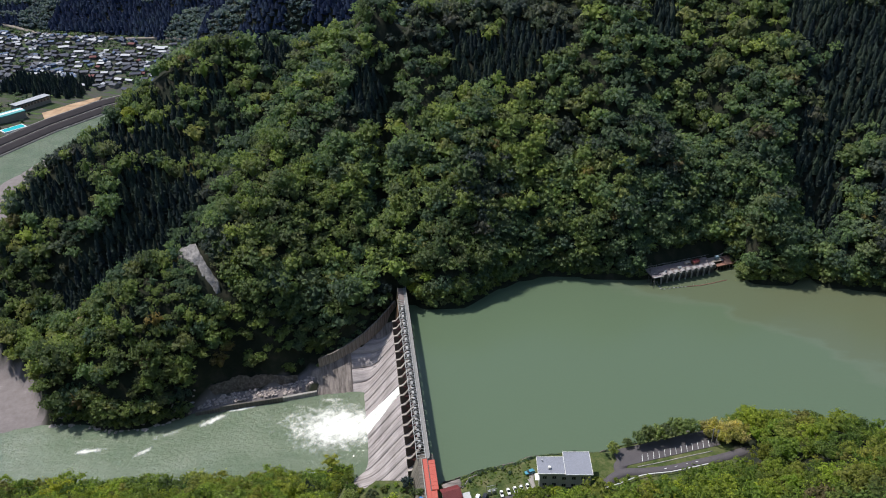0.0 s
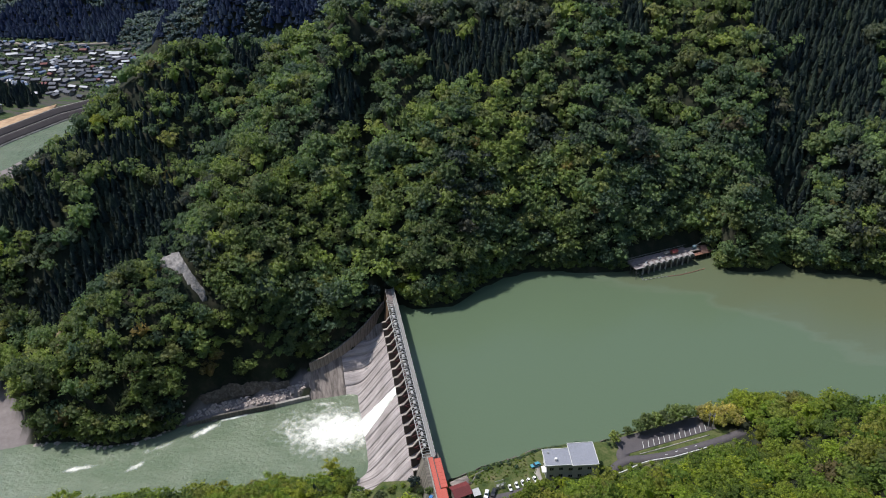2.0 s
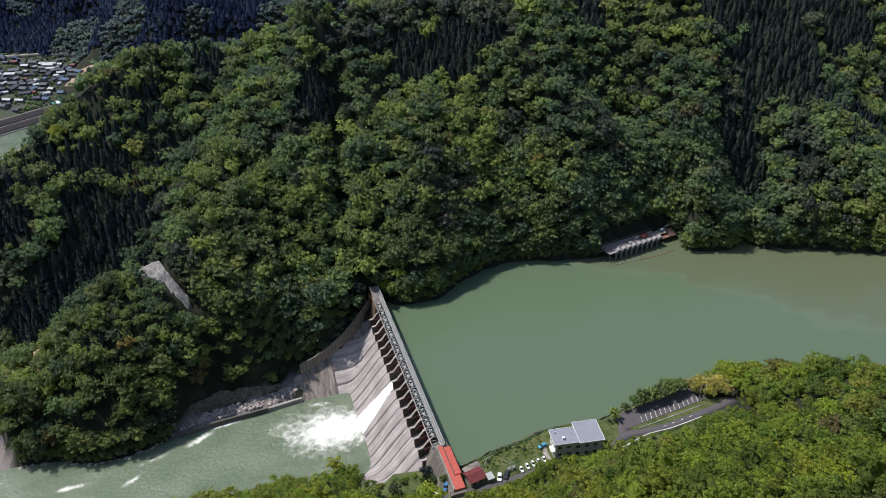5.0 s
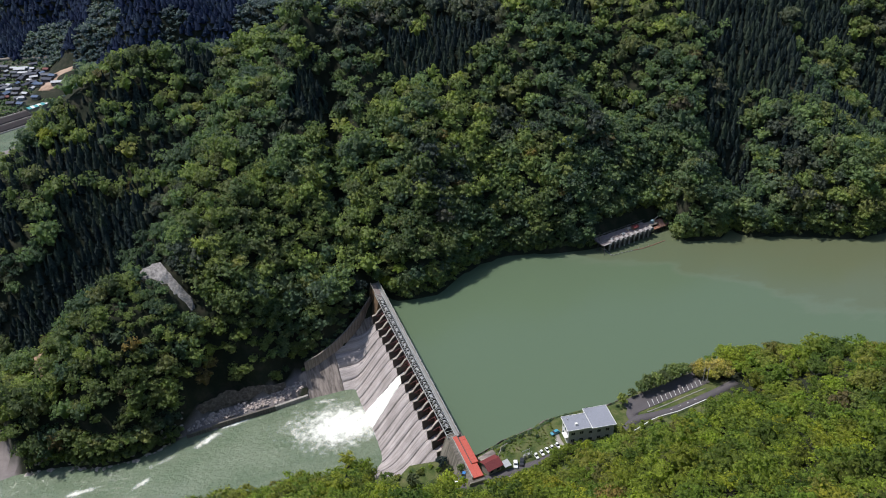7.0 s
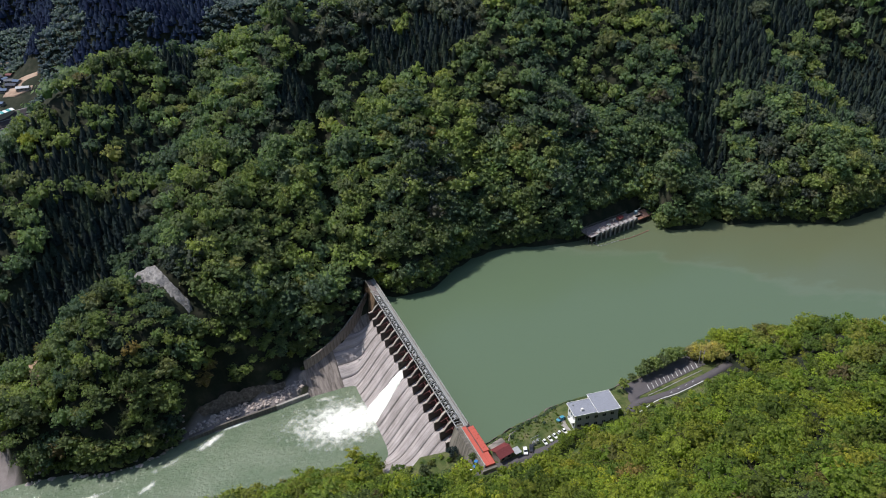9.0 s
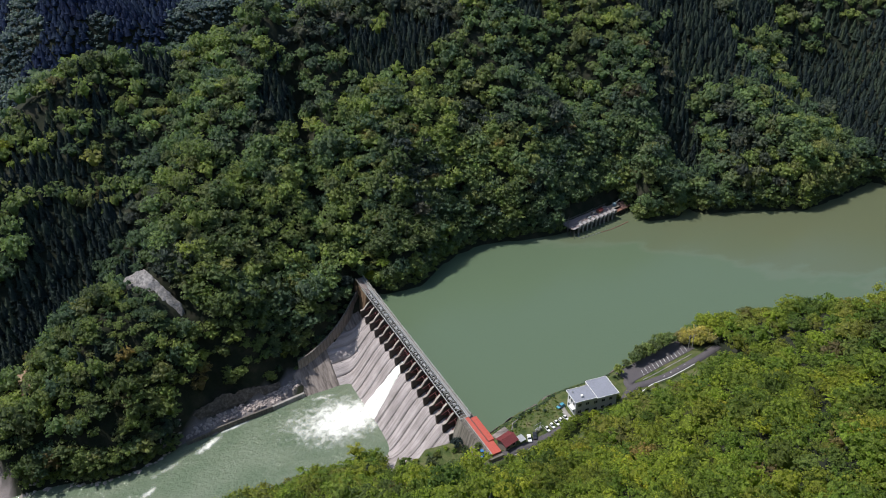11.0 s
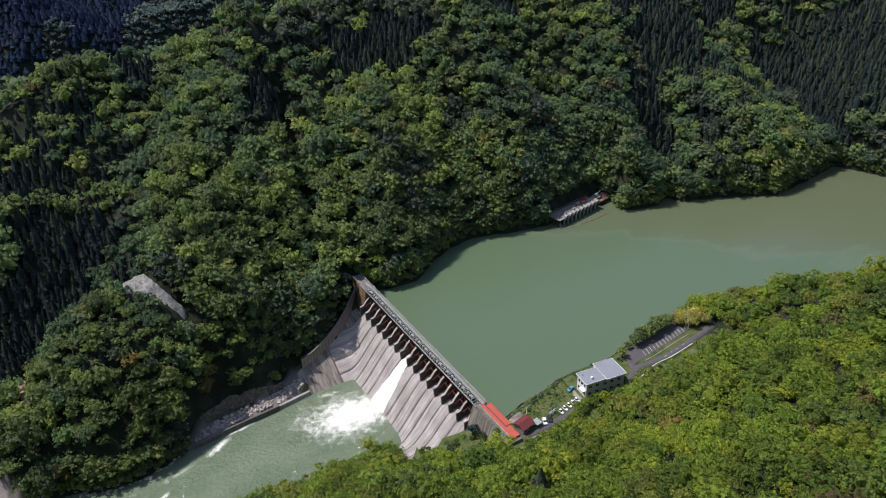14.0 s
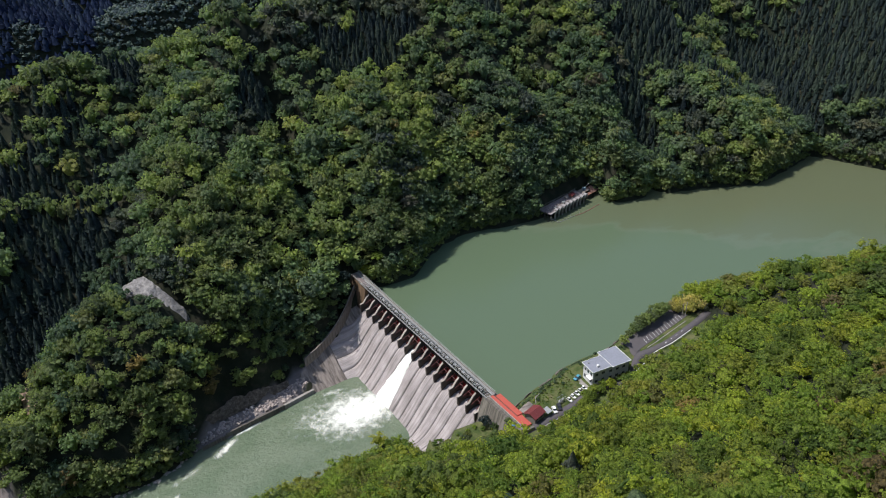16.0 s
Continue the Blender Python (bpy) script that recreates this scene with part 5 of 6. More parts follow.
ob = part("pavement", lot, ASPHALT)
ob.matrix_basis = LOT
tagged(ob, "empty dark asphalt parking ground beside the lake", "parking", kind="structure")
lines = thing("parking_lines", LOT, "white painted parking bay lines on asphalt", "markings", kind="structure")
for k in range(13):
    x0 = 11 + k * 2.5
    ob = part("line", box(-0.075, 0.075, 0, 3.8, 8.164, 8.175), LINE, lines)
    ob.matrix_basis = pose(x0, 0.4, 0, 0, 0, -25)
for k in range(4):
    ob = part("line", box(-0.6, 0.6, -0.09, 0.09, 8.164, 8.175), LINE, lines)
    ob.matrix_basis = pose(18 + k * 4.6, -5.6, 0, 0, 0, 0)
strip("kerb", [(68, 214.4), (75, 216.0), (88, 219.6), (100, 222.8)], 0.28, 8.28, CONCRETE, "pale concrete kerb beside the grass strip", "kerb", high=0.8)
guard = thing("guard_rail", pose(0, 0, 0), "white steel guard rail beside the road", "guard rail")
GP = [(49.8, 201.4), (53.0, 202.6), (56, 203.8), (59.2, 205.0), (62.3, 206.4), (66.5, 208.4), (70, 209.4), (73.6, 210.0), (80.3, 210.8), (88, 212.8), (96, 215.0)]
for (x0, y0), (x1, y1) in zip(GP, GP[1:]):
    part("beam", bar((x0, y0, 9.15), (x1, y1, 9.15), 0.20), WHITE, guard)
    for i in range(2):
        t = i / 2
        part("post", bar((x0 + (x1 - x0) * t, y0 + (y1 - y0) * t, 7.9), (x0 + (x1 - x0) * t, y0 + (y1 - y0) * t, 9.2), 0.07), STEEL, guard)
shore = ruled("bank_edge", [(-10.5, 213.0, 0.75), (4, 219.6, 0.75), (17, 222.7, 0.75), (28, 227.4, 0.75), (55, 229.6, 0.75), (74, 235.4, 0.75), (94, 241.4, 0.75), (118, 245.4, 0.75)],
              [(-10.8, 214.6, -0.6), (4.5, 221.3, -0.6), (16.6, 224.3, -0.6), (27.8, 229.0, -0.6), (55, 231.0, -0.6), (73.6, 237.0, -0.6), (93.6, 243.0, -0.6), (118, 247.0, -0.6)], SHORE_ROCK, 140, 7, 0.7, 1.0)
tagged(shore, "narrow strip of brown rock at the lake's edge", "bank", kind="structure")
strip("kerb", [(-6, 191.7), (0, 192.5), (13, 194.8), (22, 197.4)], 0.35, 8.3, CONCRETE, "pale concrete kerb along the near side of the road", "kerb", high=0.9)
strip("path", [(-9.6, 203.4), (-6.5, 205.0), (-2.8, 206.4)], 4.2, 8.08, APRON, "worn pinkish concrete yard behind the small house", "yard", high=0.8)
garden = thing("garden_wall", pose(0, 0, 0), "low pale garden walls on the lawn by the lake", "wall")
for (x0, y0), (x1, y1) in (((-2.4, 203.5), (0.5, 209.0)), ((0.5, 209.0), (3.5, 210.5)), ((25.8, 203), (23.6, 208))):
    part("wall_run", bar((x0, y0, 8.1), (x1, y1, 8.1), 0.22, None, 4), CONCRETE, garden)


strip("path", [(26.2, 201.5), (24.8, 206.5), (25.5, 213.0)], 1.8, 8.07, CONCRETE, "pale concrete path beside the office", "path", high=0.4)
pole = thing("utility_pole", pose(100.5, 226.5, 8.0), "tall grey utility pole by the parking ground", "pole")
part("shaft", bar((0, 0, -0.5), (0, 0, 9.0), 0.16), CONCRETE, pole)
part("cross_arm", bar((-0.9, 0, 8.3), (0.9, 0, 8.3), 0.07), STEEL, pole)
part("cross_arm", bar((-0.7, 0, 7.6), (0.7, 0, 7.6), 0.06), STEEL, pole)
copy_thing(pole, pose(102.2, 226.0, 8.0, 0, 0, 30))
rack = thing("switchgear_rack", pose(9, 201.0, 8.0, 0, 0, 15), "grey steel switchgear rack beside the road", "switchgear")
for dx in (-1.8, 0.0, 1.8):
    for dy in (-0.9, 0.9):
        part("post", bar((dx, dy, -0.4), (dx, dy, 3.2), 0.09), STEEL, rack)
for dy in (-0.9, 0.9):
    part("beam", bar((-2.0, dy, 3.2), (2.0, dy, 3.2), 0.09), STEEL, rack)
for dx in (-1.0, 0.9):
    part("cabinet", box(dx - 0.6, dx + 0.6, -0.5, 0.5, -0.2, 1.7, 0.05), STEEL, rack)
    for k in range(3):
        part("insulator", bar((dx - 0.4 + k * 0.4, 0, 1.7), (dx - 0.4 + k * 0.4, 0, 2.5), 0.07), WHITE, rack)


# cars
def car(name, m, colour_mat, label, tall=1.5, group="cars parked along the road"):
    c = thing(name, m, label, "car", group)
    hood = 1.15 if tall < 1.7 else 0.75
    prof = [(-2.1, 0.35), (-2.1, 0.85), (-2.0, 0.95), (-hood, 1.0), (1.9, 1.0), (2.1, 0.8), (2.1, 0.35)]
    part("body", prism(prof, -0.82, 0.82, "y", 0.07), colour_mat, c)
    cab = [(-hood + 0.05, 0.99), (-hood + 0.65, tall - 0.06), (-hood + 0.85, tall), (1.5, tall), (1.85, 0.99)]
    part("cabin", prism(cab, -0.72, 0.72, "y", 0.06), GLASS, c)
    part("roof", box(-hood + 0.8, 1.5, -0.7, 0.7, tall + 0.004, tall + 0.07, 0.03), colour_mat, c)
    for x0 in (-1.35, 1.35):
        for y0 in (-0.78, 0.78):
            b2 = bmesh.new()
            bmesh.ops.create_cone(b2, cap_ends=True, segments=12, radius1=0.33, radius2=0.33, depth=0.2)
            bmesh.ops.transform(b2, matrix=pose(x0, y0, 0.33, 90, 0, 0), verts=b2.verts)
            part("wheel", b2, STEEL_DARK, c)
    return c


BLUE_CAR, DARK_CAR, TEAL_CAR = plain("blue_car_paint", (0.05, 0.18, 0.42), 0.3, vary=0.1), plain("dark_car_paint", (0.03, 0.03, 0.035), 0.3, vary=0.1), plain("teal_car_paint", (0.07, 0.28, 0.38), 0.35, vary=0.1)
CAR_WHITE = plain("white_car_paint", (0.85, 0.85, 0.83), 0.3, vary=0.08)
van = car("van", pose(12.9, 200.2, 8.0, 0, 0, 100), CAR_WHITE, "white van parked beside the road", 1.85)
van.matrix_basis = pose(12.9, 200.2, 8.0, 0, 0, 100) @ Matrix.Diagonal((0.7, 0.7, 0.82, 1))
for x0, y0 in ((15.6, 201.3), (18.2, 202.2), (20.7, 202.9), (23.2, 203.7)):
    copy_thing(van, pose(x0, y0, 8.0, 0, 0, 96 + x0 * 0.5))
car("car", pose(3.4, 197.9, 8.0, 0, 0, 75), CAR_WHITE, "white car parked by the house")
car("car", pose(6.2, 198.5, 8.0, 0, 0, 70), DARK_CAR, "black car parked by the road")
car("car", pose(24.6, 211.2, 8.0, 0, 0, 20), TEAL_CAR, "light blue car on the lawn by the office")
car("truck", pose(-18.6, 196.4, 8.1, 0, 0, 60), BLUE_CAR, "small blue truck by the dam's end", 1.8)
car("car", pose(-22.5, 193.6, 7.9, 0, 0, 30), CAR_WHITE, "white car half hidden by trees")


# single trees and shrubs round the terrace
def tree_kind(seed, crown, material, label, category="tree", trunk_h=0.9, name="tree"):
    """A broad tree one metre in crown radius: forked trunk and a crown of sprays."""
    t = thing(name, pose(0, 0, -400), label, category)
    r = np.random.default_rng(seed)
    bm = bmesh.new()
    bmesh.ops.create_cone(bm, cap_ends=True, segments=8, radius1=0.075, radius2=0.045, depth=trunk_h)
    bmesh.ops.translate(bm, vec=(0, 0, trunk_h / 2 - 0.15), verts=bm.verts)
    for k in range(4):
        a = k * 1.57 + r.uniform(0, 1)
        bm = bar((0, 0, trunk_h * 0.6), (0.4 * math.cos(a), 0.4 * math.sin(a), trunk_h + 0.35), 0.028, bm, 5)
    part("trunk", bm, BARK, t)
    v, f = crown
    me = quads_mesh("crown", v + (0, 0, trunk_h * 0.45), f)
    me.materials.append(material)
    ob = new("crown", me)
    ob.parent = t
    return t


def scaled_copy(src, m):
    c = copy_thing(src, Matrix.Identity(4))
    c.matrix_basis = m
    return c


def put_tree(kinds, x, y, size, tall=1.0, sink=0.0):
    src = kinds[q.integers(0, len(kinds))]
    zz = float(lie(np.array([x]), np.array([y]))[0][0])
    return scaled_copy(src, pose(x, y, zz - sink, 0, 0, q.uniform(0, 360)) @ Matrix.Diagonal((size, size, size * tall, 1)))


RICH = [broad_crown(160 + i, 30, 22, 0.052, 1.0 + 0.1 * i, 6, 0.13, 0.27) for i in range(3)]
SHRUB = [broad_crown(170 + i, 14, 14, 0.090, 0.9, 6, 0.18, 0.34) for i in range(2)]
GREEN_TREES = [tree_kind(1 + i, RICH[i], LEAF_HILL, "round mid-green tree beside the parking ground") for i in range(3)]
LIGHT_TREES = [tree_kind(11 + i, RICH[i], LEAF_SPRING, "broad yellow-green tree on the near bank") for i in range(3)]
SHRUBS = [tree_kind(21 + i, SHRUB[i], LEAF, "small clipped green shrub on the lawn", "shrub", 0.4, "shrub") for i in range(2)]
LOW_WALL = [tree_kind(25 + i, SHRUB[i], LEAF, "green shrub behind the spillway's retaining wall", "shrub", 0.4, "shrub") for i in range(2)]
LOW_ROCK = [tree_kind(27 + i, SHRUB[i], LEAF, "green shrub below the bare rock", "shrub", 0.4, "shrub") for i in range(2)]
LOW_ROAD = [tree_kind(29 + i, SHRUB[i], LEAF_FRESH, "fresh green shrub on the slope above the road", "shrub", 0.4, "shrub") for i in range(2)]
DARK_TREES = [tree_kind(31 + i, RICH[i], LEAF_DARK, "dark evergreen tree by the spillway's end") for i in range(2)]
for x0, y0, s in ((59.5, 221.5, 3.0), (66, 226, 2.4), (71, 226.5, 3.8), (75, 228, 4.2), (79, 229, 4.4), (83, 230, 4.2), (87, 231, 4.8), (90.5, 232.4, 4.4), (94, 233.2, 3.6), (73, 231.0, 2.8), (81, 233.0, 3.0)):
    put_tree(GREEN_TREES, x0, y0, s, 1.05)
for x0, y0, s in ((-29, 345.5, 5.2), (-22, 345, 4.6), (119, 240, 6.0), (127, 243, 5.0), (123, 234, 4.5), (132, 240, 5.0)):
    put_tree(LIGHT_TREES, x0, y0, s, 0.9)
for x0, y0, s in ((-29.8, 216.0, 5.6), (-25.0, 210.5, 3.0), (-42.6, 336.8, 2.8), (-45.5, 338.5, 4.4), (-54, 333, 3.6)):
    put_tree(DARK_TREES, x0, y0, s, 1.1)
for x0, y0, s in ((-22, 206, 2.2), (-24, 201, 2.8), (-30, 199, 3.0), (-19, 200, 2.0), (-38, 203, 3.2), (-47, 203, 3.2)):
    put_tree(GREEN_TREES, x0, y0, s)
r = np.random.default_rng(23)
x = r.uniform(-3, 25, 260)
y = r.uniform(203.5 + 0.12 * x, 211 + 0.45 * x)
w = r.uniform(0.15, 0.6, 260)
wood("lawn_tufts", SMALL, x, y, lie(x, y)[0] - 0.1, w, w * 0.8, r, LEAF_FRESH, "tufts of tall grass and weeds on the lawn")
for k in range(85):
    x0 = q.uniform(-2, 27)
    y0 = np.interp(x0, [-2, 27], [214, 226]) - abs(q.normal(0, 4.0))
    if 23 < x0 and y0 < 213:
        continue
    put_tree(SHRUBS, x0, y0, q.uniform(0.35, 1.1))
for k in range(60):
    x0 = q.uniform(-9, 60)
    put_tree(SHRUBS, x0, float(np.interp(x0, [-10, 5, 17, 28, 55, 74], [212, 219, 222, 227, 229, 235])) - q.uniform(0.0, 2.2), q.uniform(0.4, 1.2))
for k in range(10):
    put_tree(SHRUBS, q.uniform(28, 58), q.uniform(216, 228), q.uniform(0.6, 1.3))
for x0, y0, s in ((50, 197.5, 2.2), (54, 199.5, 1.8), (60, 201.5, 2.0), (68, 204.0, 2.0), (77, 206, 2.2), (86, 208.5, 2.0), (63, 208.9, 0.9), (58, 206.6, 1.2), (52.5, 204.2, 1.5), (50.6, 206.8, 1.4), (55.2, 204.0, 1.5), (61.5, 205.8, 1.4), (66, 207.4, 1.2), (71, 208.2, 1.3), (97, 212.5, 2.2), (46, 200.4, 2.0), (42, 200.2, 2.4), (36, 200.3, 2.2), (31, 200.2, 2.6), (16, 195.2, 2.0), (20, 198.0, 2.6), (24, 199.0, 2.6), (27, 200.6, 2.2)):
    put_tree(LIGHT_TREES, x0, y0, s)

for x0, y0, s in ((2, 189.5, 2.4), (6, 190.5, 2.8), (10, 191.5, 2.6), (14, 192.6, 3.0), (18, 194.4, 2.8), (22, 196.0, 2.6), (-4, 188.0, 2.4), (-10, 187.0, 2.6), (28, 198.0, 2.4), (34, 198.2, 2.8)):
    put_tree(LIGHT_TREES, x0, y0, s, 1.1)

# the bamboo thicket at the end of the parking ground
def cane_clump(seed):
    r = np.random.default_rng(seed)
    pieces = []
    for k in range(16):
        a, d = r.uniform(0, 6.28), r.uniform(0, 0.55)
        top = np.array([math.cos(a) * d * 1.9, math.sin(a) * d * 1.9, r.uniform(0.8, 1.15)])
        foot = np.array([math.cos(a) * d, math.sin(a) * d, 0])
        t = r.uniform(0.45, 1.0, 22)[:, None]
        at = foot + (top - foot) * t + r.normal(0, 0.09, (22, 3))
        pieces.append(sprays(at, np.tile((0, 0, 1.0), (22, 1)) + r.normal(0, 0.4, (22, 3)), 0.085, r))
    v, f = ball(r)
    pieces.append((v * (0.55, 0.55, 0.32) + (0, 0, 0.42), f))
    return join(*pieces)


CANES = [tree_kind(41 + i, cane_clump(180 + i), LEAF_BAMBOO, "straw-yellow bamboo thicket by the lake", "bamboo", 0.6, "bamboo_clump") for i in range(2)]
for k in range(24):
    t = q.uniform(0, 1)
    put_tree(CANES, 97 + 20 * t, 233 - 4 * t + q.uniform(-4.5, 5.5), q.uniform(2.4, 3.6), 1.3)
NEAR_MID = [tree_kind(51 + i, FINE[i], LEAF_FRESH, "mid-green broad-leaved tree on the near slope") for i in range(6)]
NEAR_SPRING = [tree_kind(61 + i, FINE[i], LEAF_SPRING, "bright yellow-green tree on the near slope") for i in range(6)]
for x0, y0, z0, fresh in SINGLE:
    s = min(5.2, max(1.9, q.normal(3.4, 0.8)))
    src = (NEAR_SPRING if fresh else NEAR_MID)[q.integers(0, 6)]
    tagged(scaled_copy(src, pose(x0, y0, z0, 0, 0, q.uniform(0, 360)) @ Matrix.Diagonal((s, s, s * q.uniform(0.85, 1.2), 1))), group="trees of the near slope")
for k in range(26):
    t = q.uniform(0, 1)
    i = min(4, int(t * 5))
    (x0, y0, _), (x1, y1, _) = WALL_TOP[i], WALL_TOP[i + 1]
    f, o = t * 5 - i, q.uniform(3.5, 10)
    L = math.hypot(x1 - x0, y1 - y0)
    put_tree(DARK_TREES if k in (7, 8) else GREEN_TREES, x0 + (x1 - x0) * f - (y1 - y0) / L * o, y0 + (y1 - y0) * f + (x1 - x0) / L * o, q.uniform(2.2, 3.4), 1.1, 0.5)
for k in range(36):
    t = q.uniform(0, 5.999)
    i = int(t)
    (x0, y0, _), (x1, y1, _) = WALL_TOP[i], WALL_TOP[i + 1]
    f, o, L = t - i, q.uniform(1.6, 4.5), math.hypot(x1 - x0, y1 - y0)
    put_tree(LOW_WALL, x0 + (x1 - x0) * f - (y1 - y0) / L * o, y0 + (y1 - y0) * f + (x1 - x0) / L * o, q.uniform(1.3, 2.3), 1.1, 0.3)
# low growth round the bare rock and on the slope above the road
for k in range(16):
    put_tree(LOW_ROCK, q.uniform(-137, -127), q.uniform(306, 317), q.uniform(1.6, 3.0), 1.2, 0.3)
for k in range(46):
    t, o = q.uniform(0, 1), q.uniform(3.0, 9.5)
    put_tree(LOW_ROCK, -155 + 20 * t - 0.75 * o, 334 - 18 * t - 0.65 * o, q.uniform(1.9, 3.2), 1.1, 0.3)
for k in range(26):
    put_tree(LOW_ROAD, q.uniform(-50, -22), q.uniform(200, 212), q.uniform(0.7, 1.8), 0.9, 0.2)
for k in range(44):
    put_tree(LOW_ROAD, q.uniform(-26, 16), q.uniform(176, 189), q.uniform(1.0, 1.9), 0.9, 0.3)
GOLD_TREE = [tree_kind(95, RICH[0], LEAF_GOLD, "large golden-green tree on the hill's crest")]
put_tree(GOLD_TREE, -219, 456, 6.2, 1.15)
RUST_TREE = [tree_kind(96, RICH[1], LEAF_RUST, "rusty-brown tree among dark conifers")]
put_tree(RUST_TREE, -170, 413, 4.4, 1.2)
RUSTY = [tree_kind(91 + i, SHRUB[i], LEAF_RUST, "rusty-leaved shrub beside the bare rock", "shrub", 0.4, "shrub") for i in range(2)]
for x0, y0, s in ((-156, 344, 2.6), (-159, 340, 2.2), (-153, 347, 2.4), (-160, 345, 2.8)):
    put_tree(RUSTY, x0, y0, s)
SHORE_KINDS = [tree_kind(71 + i, BROAD[i], LEAF if i % 3 else LEAF_HILL, "leafy green tree leaning over the far shore") for i in range(8)]
for k in range(46):
    u0, v0 = q.uniform(51, 68), q.uniform(2, 30)
    SHORE.append((111.5 + 0.948 * u0 - 0.317 * v0, 361.5 + 0.317 * u0 + 0.948 * v0, max(0.0, float(lie(np.array([111.5 + 0.948 * u0 - 0.317 * v0]), np.array([361.5 + 0.317 * u0 + 0.948 * v0]))[0][0]))))
SHORE += [(170, 363, 1.0), (172, 367, 3.0), (100, 370, 3.0), (96, 368, 2.0)]
for x0, y0, z0 in SHORE:
    s = min(6.4, max(2.6, q.normal(5.0, 1.0)))
    tagged(scaled_copy(SHORE_KINDS[q.integers(0, 8)], pose(x0, y0, z0 - 0.3 - 0.35 * s, 0, 0, q.uniform(0, 360)) @ Matrix.Diagonal((s, s, s * q.uniform(0.95, 1.3), 1))), group="trees along the far shore")
for src in GOLD_TREE + RUST_TREE + LOW_WALL + LOW_ROCK + LOW_ROAD + RUSTY + SHORE_KINDS + NEAR_MID + NEAR_SPRING + GREEN_TREES + LIGHT_TREES + SHRUBS + DARK_TREES + CANES:
    for o in (*src.children, src):
        bpy.data.objects.remove(o)

# ---- the water intake across the lake ----
INT = pose(111.5, 361.5, 0, 0, 0, 18.5)
intake = thing("water_intake", INT, "weathered concrete water intake with nine gate hoods", "intake")
part("deck", box(-5, 36, 0.5, 11, 4.4, 5.2, 0.08), plain("bleached_deck", (0.27, 0.222, 0.220), 0.85, scale=2.0, vary=0.8, dark=0.5), intake, "stained pinkish-grey deck littered with driftwood")
part("back_wall", box(-5, 40, 11.004, 12, -2, 6.2, 0.08), DARK_CONCRETE, intake)
HOOD = plain("weathered_hood", (0.33, 0.31, 0.305), 0.8, scale=2.5, vary=0.7, dark=0.45)
for k in range(9):
    x0 = k * 4.0
    part("column", box(x0 - 0.3, x0 + 0.3, -0.6, 0.496, -6, 5.0, 0.05), CONCRETE, intake)
    part("screen", box(x0 + 0.304, x0 + 3.696, 0.9, 1.1, -6, 4.39), STEEL_DARK, intake)
    for i in range(5):
        part("screen_bar", box(x0 + 0.7 + i * 0.6, x0 + 0.78 + i * 0.6, 0.78, 0.896, -4, 4.39), STEEL_DARK, intake)
    hood = part("gate_hood", prism([(-1.45, 5.9), (-1.2, 6.5), (-0.6, 6.85), (0.6, 6.85), (1.2, 6.5), (1.45, 5.9), (1.25, 5.9), (1.05, 6.3), (0.55, 6.6), (-0.55, 6.6), (-1.05, 6.3), (-1.25, 5.9)], -1.1, 1.6, "y", 0.03), HOOD, intake)
    hood.matrix_basis = pose(x0 + 2.0, 0, 0)
    for sx in (-1.38, 1.2):
        part("hood_leg", box(sx, sx + 0.18, -0.9, -0.6, 4.2, 5.9), STEEL, hood)
    # dark panel added to stand for the shaded opening below the hood
    part("gate_leaf", box(-1.15, 1.15, -0.5, -0.2, 3.4, 5.9, 0.04), STEEL_DARK, hood, "dark panel for the shaded opening under the hood")
part("edge_beam", box(-5, 36, -0.62, 0.496, 5.004, 5.4, 0.05), HOOD, intake)
for y0 in (2.2, 10.5):
    part("rail", box(-5, 36, y0, y0 + 0.08, 6.1, 6.18), STEEL, intake)
for k in range(22):
    part("rail_post", box(-4.8 + k * 1.9, -4.72 + k * 1.9, 10.5, 10.58, 5.2, 6.1), STEEL, intake)
for y0 in (-0.4, 2.6, 5.6):
    part("end_post", bar((-4.6, y0, -5), (-4.6, y0, 5.0), 0.16), STEEL_DARK, intake)
    part("end_brace", bar((-4.6, y0, 4.6), (-6.6, y0 - 2.6, -0.3), 0.12), STEEL_DARK, intake)
part("end_rail", bar((-4.6, -0.4, 2.4), (-4.6, 5.6, 2.4), 0.1), STEEL_DARK, intake)
for n, x0, y0, s, mt in (("machine_shed", 26, 6.2, 2.0, WOOD), ("machine_shed", 14, 4.0, 1.1, STEEL), ("machine_shed", 21, 7.0, 1.5, TIMBER), ("machine_shed", 4, 3.0, 0.9, STEEL)):
    sh = thing(n, INT @ pose(x0, y0, 5.2, 0, 0, 8), "small tin-roofed machine shed on the intake deck" if mt != STEEL else "grey steel machine cabinet on the intake deck", "shed")
    part("wall", box(-s, s, -s * 0.7, s * 0.7, 0, s * 0.9, 0.04), mt, sh)
    part("roof", prism([(-s * 0.85, s * 0.88), (0, s * 1.25), (s * 0.85, s * 0.88), (s * 0.85, s * 0.82), (0, s * 1.18), (-s * 0.85, s * 0.82)], -s * 1.15, s * 1.15, "x"), ROOF_RED if mt == WOOD else mt, sh)
for k in range(80):
    a = Vector((q.uniform(-4, 34), q.uniform(1.4, 10), 5.3 + q.uniform(0, 0.3)))
    b = a + Vector((q.uniform(-2.2, 2.2), q.uniform(-1.2, 1.2), q.uniform(-0.05, 0.35)))
    ob = part("driftwood", bar(a, b, q.uniform(0.08, 0.2)), TIMBER)
    ob.matrix_basis = INT
    tagged(ob, "bleached driftwood log on the intake deck", "log", "driftwood on the intake")
